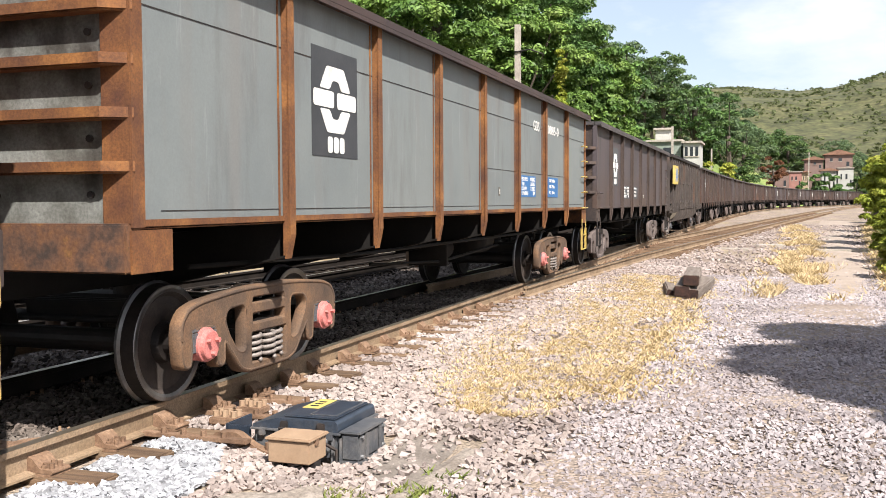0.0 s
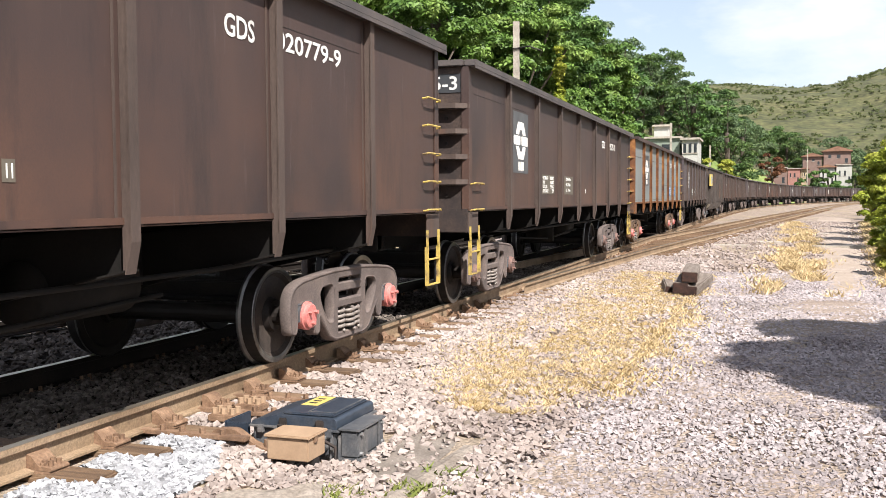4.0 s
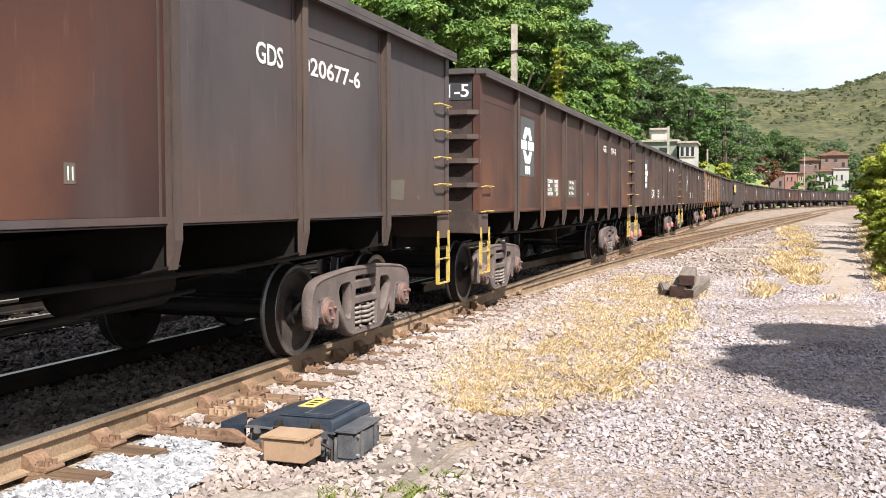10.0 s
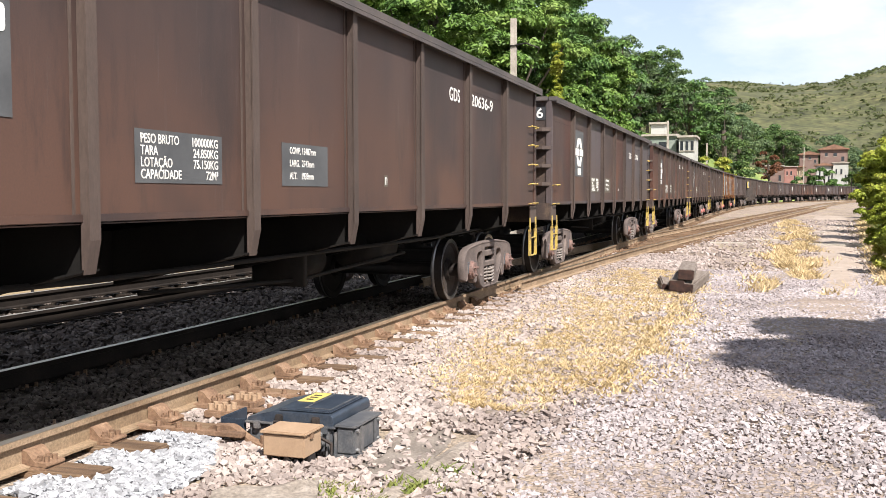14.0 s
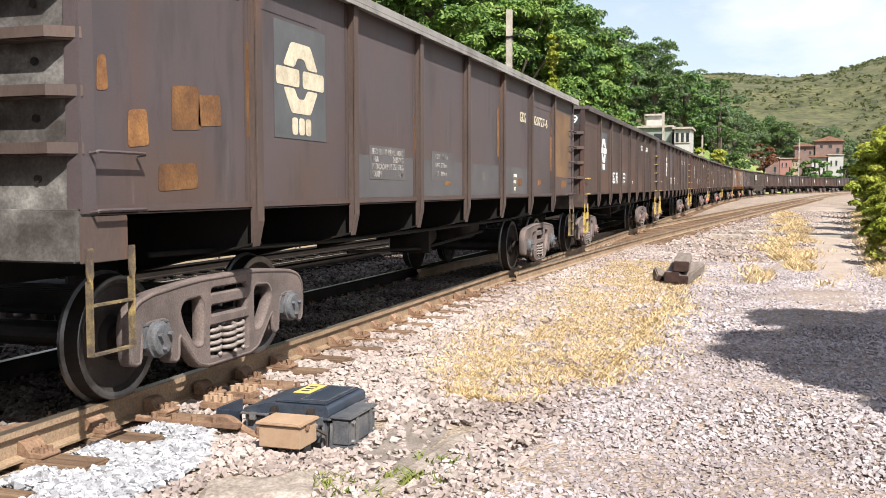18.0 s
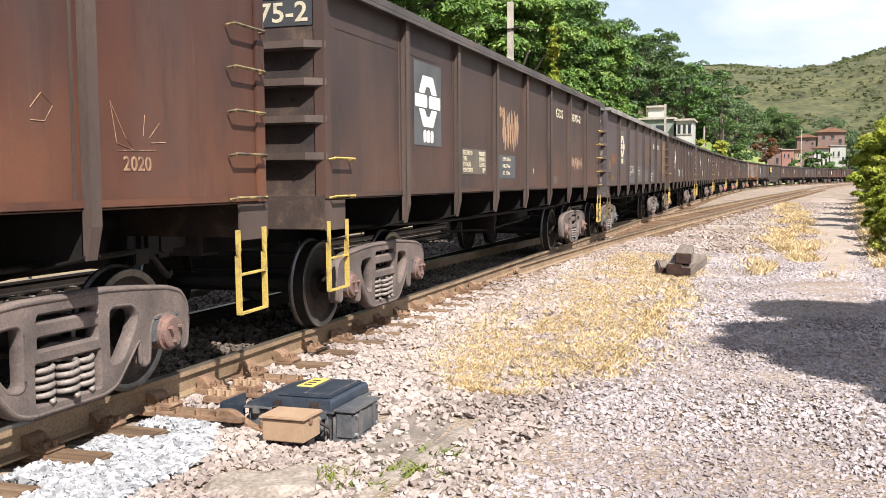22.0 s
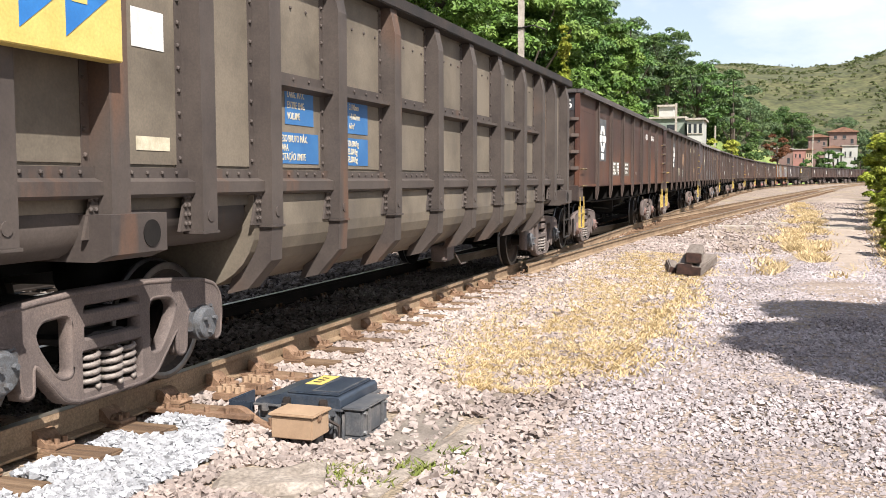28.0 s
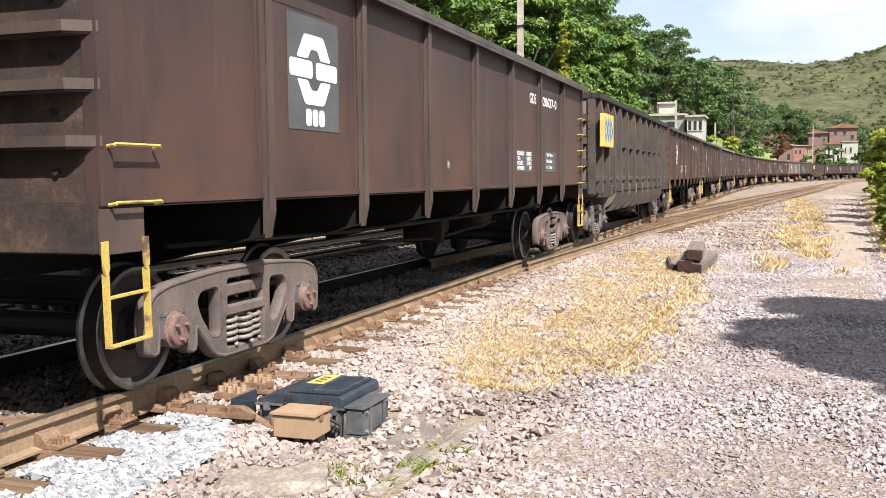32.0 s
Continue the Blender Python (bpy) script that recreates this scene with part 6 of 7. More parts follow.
def grass():
    rng = np.random.default_rng(11)
    pts = []
    while len(pts) < 120000:
        y = 6.9 + 13.8 * rng.random() ** 1.3
        mid = np.interp(y, [6.2, 7.2, 9, 13, 20.7], [-1.8, -2.0, -2.08, -2.1, -2.25])
        half = np.interp(y, [6.2, 7.0, 7.8, 9, 13, 20.7], [0.10, 0.22, 0.55, 0.85, 0.85, 0.75])
        x = mid + half * rng.normal() * 0.55
        if noise.noise((x * 1.8, y * 0.9, 5)) + 0.5 * noise.noise((x * 5, y * 3, 6)) > -0.16 + rng.uniform(-0.3, 0.3):
            pts.append((x, y, ground_z(x, y)))
    blades("dry_grass", M["straw"], pts, 0.052, "patch of short straw-yellow dry grass on gravel", "grass", 12)
    pts = []
    for _ in range(16000):
        y = 19 + 45 * rng.random() ** 1.2
        x = (2.0 + 0.075 * (y - 17)) + 0.25 * rng.normal() + 0.35
        pts.append((x, y, ground_z(x, y)))
    for _ in range(24000):
        y = 17 + 43 * rng.random()
        x = 0.45 + 0.028 * (y - 17) + 0.35 * rng.normal()
        if noise.noise((x * 1.1, y * 0.35, 8)) < 0.0:
            continue
        pts.append((x, y, ground_z(x, y)))
    blades("path_grass", M["straw"], pts, 0.13, "dry yellowed grass along the path", "grass", 13)
    pts = []
    for _ in range(16000):
        y = 17 + 48 * rng.random() ** 1.1
        x = (2.6 + 0.08 * (y - 17)) + 0.5 * abs(rng.normal())
        pts.append((x, y, ground_z(x, y)))
    blades("path_weeds", M["weed"], pts, 0.45, "green and yellow weeds at the edge of the path", "weeds", 14)
    pts = []
    for cx, cy, n in ((-2.23, 4.72, 230), (-1.83, 4.95, 150), (-1.75, 5.3, 60), (-2.1, 4.6, 120)):
        for _ in range(n):
            x, y = cx + 0.10 * rng.normal(), cy + 0.06 * rng.normal()
            pts.append((x, y, ground_z(x, y)))
    blades("weed_tufts", M["weed"], pts, 0.05, "small green weed tufts by the concrete edge", "weeds", 15)


def hills():
    """The grassy ridge that closes the valley."""
    xs, ys = np.arange(-330, 330, 5.5), np.arange(265, 800, 5.5)
    ridge = lambda x: float(np.interp(x / 760, [-0.5, -0.25, -0.12, -0.04, 0.02, 0.05, 0.10, 0.2, 0.5], [96, 88, 84, 82, 78, 80, 90, 92, 96]))
    verts = []
    for y in ys:
        for x in xs:
            f = min(1, max(0, (y - 275) / 480))
            up = ridge(x) * (f * f * (3 - 2 * f)) ** 0.8 if y < 760 else ridge(x) * (1 - (y - 760) / 400)
            up += (noise.noise((x * 0.012, y * 0.012, 1)) * 11 + noise.noise((x * 0.05, y * 0.05, 2)) * 3.0 + noise.noise((x * 0.11, y * 0.11, 5)) * 2.2) * f * (1 - f * 0.6)
            verts.append((x, y, up - 0.5))
    w = len(xs)
    faces = [(j * w + i, j * w + i + 1, (j + 1) * w + i + 1, (j + 1) * w + i) for j in range(len(ys) - 1) for i in range(w - 1)]
    me = bpy.data.meshes.new("hill")
    me.from_pydata(verts, [], faces)
    me.polygons.foreach_set("use_smooth", [True] * len(faces))
    me.materials.append(M["hill"])
    tagged(new("hill", me), "long grassy green hill dotted with scrub", "hill", kind="structure")
    rng = np.random.default_rng(31)
    blobs = []
    z_at = np.array([v[2] for v in verts]).reshape(len(ys), w)
    for _ in range(15000):
        j, i = int(rng.integers(6, 88)), int(rng.integers(24, w - 4))
        if noise.noise((xs[i] * 0.022, ys[j] * 0.022, 6)) + 0.5 * (1 - j / 88) > -0.12 + 0.45 * rng.random():
            r = rng.uniform(0.6, 1.7) * (1.6 if j < 24 else 0.85)
            blobs.append((xs[i] + rng.uniform(-5, 5), ys[j] + rng.uniform(-5, 5), z_at[j, i] + r * 0.35, r))
    me = leaf_mesh("hill_scrub", M["leaf_hill"], blobs, 150000, 0.75, 32)
    tagged(new("hill_scrub", me), "scattered scrub and small trees on the hillside", "scrub", kind="stuff")


def bank():
    """Weedy slope above the track, where the houses stand."""
    bm = bmesh.new()
    rows = []
    for y in np.arange(15, 240, 5.0):
        cx = track_at(y)[0]
        rows.append([bm.verts.new((cx - d, y, bank_z(cx - d, y) + 0.5 * noise.noise((d * 0.2, y * 0.1, 4)) * (d > 7))) for d in (7.2, 8, 9, 10.5, 12, 14, 16, 18, 22, 28, 36, 50, 80)])
    for a, b in zip(rows, rows[1:]):
        for i in range(len(a) - 1):
            bm.faces.new((a[i], b[i], b[i + 1], a[i + 1]))
    bmesh.ops.recalc_face_normals(bm, faces=bm.faces[:])
    thing("bank", "weedy green slope above the railway", "slope", kind="structure", bm=bm, material=M["bank"], smooth=True)
    rng = np.random.default_rng(41)
    blobs = []
    for _ in range(260):
        y = rng.uniform(60, 170)
        d = rng.uniform(8.5, 17)
        blobs.append((track_at(y)[0] - d, y, bank_z(track_at(y)[0] - d, y) + 0.2, rng.uniform(0.5, 1.2)))
    me = leaf_mesh("bank_scrub", M["leaf_lime"], blobs, 30000, 0.2, 42)
    tagged(new("bank_scrub", me), "pale green scrub on the slope", "scrub", kind="stuff")


def house(x, y, z, w, d, h, wall, label, windows, roof="flat", turn=0):
    t = thing("house", label, "house", "houses beyond the track")
    t.matrix_basis = pose(x, y, z, 0, 0, turn)
    bm = bmesh.new()
    box(bm, -w / 2, w / 2, -d / 2, d / 2, -z - 0.6 if y > 200 else -2.5, h)
    part("wall", bm, M[wall], t)
    bm = bmesh.new()
    if roof == "flat":
        box(bm, -w / 2 - 0.2, w / 2 + 0.2, -d / 2 - 0.3, d / 2 + 0.2, h + 0.003, h + 0.22)
        part("roof", bm, M["concrete"], t)
    else:
        prism(bm, [(-w / 2 - 0.5, h - 0.05), (w / 2 + 0.5, h - 0.05), (w / 2 + 0.5, h + 0.1), (0, h + w * 0.2), (-w / 2 - 0.5, h + 0.1)], -d / 2 - 0.6, d / 2 + 0.4, "y")
        part("roof", bm, M["roof"], t, "low clay-tile gable roof")
    for u, v, ww, hh in windows:
        def win(bm):
            box(bm, -ww / 2, ww / 2, -0.03, 0.05, -hh / 2, hh / 2)
        p = part("window", kept(("window", ww, hh), win, M["dark_glass"]), None, t)
        p.matrix_basis = pose(u, -d / 2 - 0.01, v)

        def sill(bm):
            box(bm, -ww / 2 - 0.1, ww / 2 + 0.1, -0.10, 0.0, -0.1, 0.0)
        q = part("sill", kept(("sill", ww), sill, M["concrete"]), None, p)
        q.matrix_basis = pose(0, 0, -hh / 2)
    return t


def houses():
    a = house(-11.2, 112, 5.0, 3.6, 6, 3.0, "wall_green", "grey-green plastered house with a roof terrace on the slope", ((0.4, 1.9, 1.0, 0.9), (-1.2, 1.9, 0.5, 0.9)))
    house(-11.7, 113, 8.23, 1.6, 2, 1.3, "wall_white", "small white roof room on the terrace", ())
    house(-8.15, 110, 3.2, 1.7, 5, 4.5, "wall_white", "white two-storey house with narrow dark windows", ((-0.55, 3.6, 0.3, 1.0), (0, 3.6, 0.3, 1.0), (0.55, 3.6, 0.3, 1.0),
                                                                                                             (-0.55, 1.3, 0.3, 1.0), (0, 1.3, 0.3, 1.0), (0.55, 1.3, 0.3, 1.0)))
    house(-9.6, 107, 2.6, 3.2, 3, 1.4, "concrete", "grey garden wall below the houses", ())
    Y = 255
    for u0, u1, v0, v1, wall, roof, label in ((-0.005, 0.017, 0.013, 0.030, "wall_red", "flat", "brick-red house with a flat roof beyond the train"),
                                              (0.0175, 0.029, 0.013, 0.029, "wall_pink", "flat", "salmon-pink house with a small balcony"),
                                              (0.0295, 0.036, 0.014, 0.029, "wall_ochre", "gable", "ochre house with a tiled roof"),
                                              (0.033, 0.051, 0.033, 0.043, "wall_red", "gable", "red-brown brick house higher on the slope"),
                                              (0.053, 0.079, 0.034, 0.048, "wall_red", "gable", "brick house with a broad gable roof"),
                                              (0.047, 0.0605, 0.010, 0.030, "wall_white", "gable", "white house among the red ones"),
                                              (0.062, 0.076, 0.011, 0.032, "wall_white", "flat", "white plastered house near the bend")):
        w, h = (u1 - u0) * Y, (v1 - v0) * Y
        house((u0 + u1) / 2 * Y, Y + 6 * v0 * 100, v0 * Y + 1.3, w, 6, h, wall, label,
              [(-w * 0.28, h * 0.62, w * 0.10, h * 0.24), (0.05 * w, h * 0.62, w * 0.13, h * 0.24), (w * 0.33, h * 0.30, w * 0.11, h * 0.34)], roof)


def pole(x, y, top, arm=False, label="tall weathered concrete utility pole", size=0.085):
    t = thing("utility_pole", label, "utility pole", "poles along the line")
    z = ground_z(x, y)
    t.matrix_basis = pose(x, y, z)
    bm = bmesh.new()
    prism(bm, [(-size * 1.2, -size), (size * 1.2, -size), (size * 1.2, size), (-size * 1.2, size)], -0.5, top - z, "z")
    part("shaft", bm, M["concrete"], t)
    if arm:
        bm = bmesh.new()
        tube(bm, [(0.0, -size, top - z - 1.0), (0.5, -size - 0.1, top - z - 0.95), (1.0, -size - 0.2, top - z - 1.15)], 0.03, 6)
        cyl(bm, (0, 0, top - z - 1.0), size * 1.75, 0.05, "z", 12)
        part("bracket", bm, M["frame"], t, "curved dark steel bracket")


# ---- beside the track ----
def point_machine():
    t = thing("point_machine", "blue-black steel point machine with a yellow label on long sleepers", "point machine")
    bm = bmesh.new()
    box(bm, -3.17, -2.57, 5.47, 6.06, -0.300, -0.118, 0.010)
    part("case", bm, M["box_face"], t, "dusty blue-grey cast case")
    bm = bmesh.new()
    box(bm, -3.19, -2.545, 5.445, 6.08, -0.1175, -0.103, 0.004)
    for x in (-3.10, -2.98, -2.74, -2.62):
        box(bm, x - 0.022, x + 0.022, 5.435, 5.470, -0.150, -0.100, 0.005)
    part("case_flange", bm, M["box_face"], t, "bolted flange round the case")
    bm = bmesh.new()
    prism(bm, rounded([(-2.565, -0.1025), (-2.57, -0.048), (-2.585, -0.034), (-3.00, -0.034), (-3.17, -0.078), (-3.18, -0.1025)], 0.010, 3), 5.462, 6.06, "y")
    part("lid", bm, M["box_black"], t, "blue-black lid sloping down towards the track")
    bm = bmesh.new()
    box(bm, -2.965, -2.60, 5.495, 6.03, -0.0335, -0.016, 0.007)
    part("top_panel", bm, M["box_black"], t, "raised blue-black top panel")
    bm = bmesh.new()
    for x0, x1, y0, y1 in ((-2.795, -2.625, 5.54, 5.555), (-2.795, -2.625, 5.985, 6.0), (-2.805, -2.795, 5.54, 6.0), (-2.625, -2.615, 5.54, 6.0)):
        box(bm, x0, x1, y0, y1, -0.0155, -0.0125, 0.001)
    part("panel_rib", bm, M["box_face"], t, "dusty raised rib on the lid")
    bm = bmesh.new()
    box(bm, -2.545, -2.42, 5.46, 5.88, -0.275, -0.105, 0.012)
    box(bm, -2.555, -2.405, 5.45, 5.89, -0.104, -0.088, 0.005)
    box(bm, -2.55, -2.40, 5.45, 5.89, -0.292, -0.275, 0.005)
    for y in (5.56, 5.78):
        box(bm, -2.419, -2.404, y - 0.015, y + 0.015, -0.272, -0.106, 0.003)
    part("motor_cover", bm, M["box_face"], t, "dusty flanged end cover")
    for y, z in ((5.50, -0.125), (5.50, -0.25), (5.84, -0.125), (5.84, -0.25)):
        bm = bmesh.new()
        cyl(bm, (-2.412, y, z), 0.013, 0.02, "x", 6)
        part("bolt", bm, M["bright"], t)
    bm = bmesh.new()
    box(bm, -2.945, -2.825, 5.72, 6.00, -0.0157, -0.0127)
    p = part("label_plate", bm, M["sign_yellow"], t, "yellow warning label with dark bars")
    for k in range(3):
        bm = bmesh.new()
        box(bm, -2.915, -2.86, 5.77 + 0.065 * k, 5.80 + 0.065 * k, -0.0124, -0.0117)
        part("label_bar", bm, M["frame"], p)
    for x in (-2.94, -2.68):
        bm = bmesh.new()
        box(bm, x - 0.026, x + 0.026, 5.435, 5.461, -0.098, -0.046, 0.006)
        tube(bm, [(x - 0.022, 5.43, -0.11), (x - 0.016, 5.412, -0.085), (x + 0.016, 5.412, -0.085), (x + 0.022, 5.43, -0.11)], 0.008, 6)
        part("latch", bm, M["frame"], t, "dark hasp and padlock loop")
    for z in (-0.155, -0.215):
        bm = bmesh.new()
        cyl(bm, (-2.645, 5.425, z), 0.020, 0.09, "y", 12)
        cyl(bm, (-2.645, 5.39, z), 0.028, 0.022, "y", 6)
        cyl(bm, (-2.645, 5.368, z), 0.016, 0.03, "y", 10)
        part("cable_gland", bm, M["bright"], t, "bright cable gland")
    for x in (-2.60, -2.545):
        bm = bmesh.new()
        prism(bm, [(5.44, -0.29), (5.468, -0.29), (5.468, -0.135), (5.455, -0.135)], x - 0.008, x + 0.008, "x")
        part("case_rib", bm, M["box_face"], t)
    bm = bmesh.new()
    box(bm, -3.26, -2.45, 5.50, 6.02, -0.360, -0.301, 0.004)
    part("bed_plate", bm, M["plate_rust"], t)
    bm = bmesh.new()
    box(bm, -3.375, -3.215, 5.475, 5.495, -0.265, -0.105, 0.005)
    box(bm, -3.39, -3.372, 5.478, 5.80, -0.265, -0.100, 0.005)
    box(bm, -3.220, -3.205, 5.465, 5.498, -0.268, -0.100, 0.003)
    part("end_guard", bm, M["box_black"], t, "bent blue-black end guard")
    bm = bmesh.new()
    tube(bm, [(-3.19, 5.47, -0.25), (-3.10, 5.44, -0.262), (-3.02, 5.41, -0.27), (-2.93, 5.41, -0.272)], 0.016, 8)
    cyl(bm, (-3.03, 5.40, -0.225), 0.018, 0.09, "z", 8)
    part("crank_rod", bm, M["plate_rust"], t, "rusty crank rod with a bolt")
    # small tan junction box on its stand
    t = thing("junction_box", "small dusty tan steel junction box on a short stand", "junction box")
    bm = bmesh.new()
    box(bm, -2.88, -2.60, 5.13, 5.36, -0.225, -0.088, 0.006)
    part("case", bm, M["box_tan"], t)
    bm = bmesh.new()
    box(bm, -2.895, -2.585, 5.115, 5.375, -0.0875, -0.068, 0.006)
    part("lid", bm, M["box_tan"], t, "overhanging tan lid")
    bm = bmesh.new()
    box(bm, -2.64, -2.60, 5.20, 5.28, -0.37, -0.226)
    box(bm, -2.87, -2.83, 5.20, 5.28, -0.37, -0.226)
    tube(bm, [(-2.62, 5.37, -0.15), (-2.56, 5.42, -0.2), (-2.55, 5.40, -0.3)], 0.012, 6)
    part("stand", bm, M["frame"], t)
    bm = bmesh.new()
    box(bm, -2.605, -2.588, 5.20, 5.24, -0.12, -0.085)
    part("hasp", bm, M["plate_rust"], t)
    # rods between machine and switch rail
    t = thing("switch_rod", "rusty flat switch rods with bolts running under the rail", "switch rod")
    for y0 in (5.28, 5.95, 6.45):
        bm = bmesh.new()
        box(bm, -3.92, -3.12, y0, y0 + 0.07, -0.178, -0.150, 0.004)
        for x in (-3.75, -3.60, -3.45, -3.30):
            cyl(bm, (x, y0 + 0.035, -0.135), 0.02, 0.04, "z", 6)
        part("rod", bm, M["plate_rust"], t)
    bm = bmesh.new()
    prism(bm, rounded([(-3.46, -0.25), (-3.40, -0.13), (-3.24, -0.12), (-3.12, -0.20), (-2.95, -0.255), (-2.95, -0.27), (-3.46, -0.27)], 0.04), 5.36, 5.43, "y")
    part("curved_guard", bm, M["plate_rust"], t, "rusty curved guard plate")
    for y0 in (5.70, 6.05):
        bm = bmesh.new()
        box(bm, -3.66, -3.46, y0, y0 + 0.16, -0.175, -0.125, 0.008)
        lug = part("lug", bm, M["plate_rust"], t, "bolted rusty lug")
        for x in (-3.63, -3.56, -3.49):
            for dy in (0.05, 0.12):
                bm = bmesh.new()
                cyl(bm, (x, y0 + dy, -0.105), 0.022, 0.04, "z", 6)
                part("bolt", bm, M["box_tan"], lug)


def timber_stack():
    rng = random.Random(8)
    for i, (x, y, z, ln, w, h, turn, roll) in enumerate(((-1.42, 17.6, -0.15, 2.6, 0.26, 0.19, 2, 0), (-1.16, 17.5, -0.16, 2.4, 0.24, 0.17, -3, 4), (-1.30, 17.65, 0.03, 2.7, 0.27, 0.18, 3, 3),
                                                          (-1.66, 17.3, -0.21, 1.5, 0.2, 0.15, 8, 15))):
        t = thing("timber_baulk", "old grey railway timber with dark cracked end on gravel", "timber", "heap of old timbers")
        t.matrix_basis = pose(x, y, z, rng.uniform(-1, 1), roll, turn)
        bm = bmesh.new()
        box(bm, -w / 2, w / 2, -ln / 2, ln / 2, -h / 2, h / 2, 0.02)
        part("baulk", bm, M["log"], t)
        bm = bmesh.new()
        box(bm, -w / 2 + 0.012, w / 2 - 0.012, -ln / 2 - 0.006, -ln / 2 + 0.01, -h / 2 + 0.012, h / 2 - 0.012, 0.003)
        part("end_grain", bm, M["log_end"], t, "dark cracked end grain")


def worn_block(bm, x0, x1, y0, y1, z0, z1, seed, cell=0.07, rough=0.014):
    """A block with chipped edges and an uneven top."""
    nx, ny = max(2, int((x1 - x0) / cell)), max(2, int((y1 - y0) / cell))
    grid = []
    for i in range(nx + 1):
        row = []
        for j in range(ny + 1):
            x, y = x0 + (x1 - x0) * i / nx, y0 + (y1 - y0) * j / ny
            edge = i in (0, nx) or j in (0, ny)
            n = noise.noise((x * 7 + seed, y * 7, seed))
            row.append(bm.verts.new((x + (rough * n if edge else 0), y + (rough * noise.noise((y * 9, x * 9, seed)) if edge else 0), z1 + rough * n - (rough * (1.2 + n) if edge else 0))))
        grid.append(row)
    for i in range(nx):
        for j in range(ny):
            bm.faces.new((grid[i][j], grid[i + 1][j], grid[i + 1][j + 1], grid[i][j + 1]))
    ring = [grid[i][0] for i in range(nx + 1)] + [grid[nx][j] for j in range(1, ny + 1)] + [grid[i][ny] for i in range(nx - 1, -1, -1)] + [grid[0][j] for j in range(ny - 1, 0, -1)]
    low = [bm.verts.new((v.co.x, v.co.y, z0)) for v in ring]
    for k in range(len(ring)):
        bm.faces.new((ring[k], low[k], low[(k + 1) % len(ring)], ring[(k + 1) % len(ring)]))
    bmesh.ops.recalc_face_normals(bm, faces=bm.faces[:])


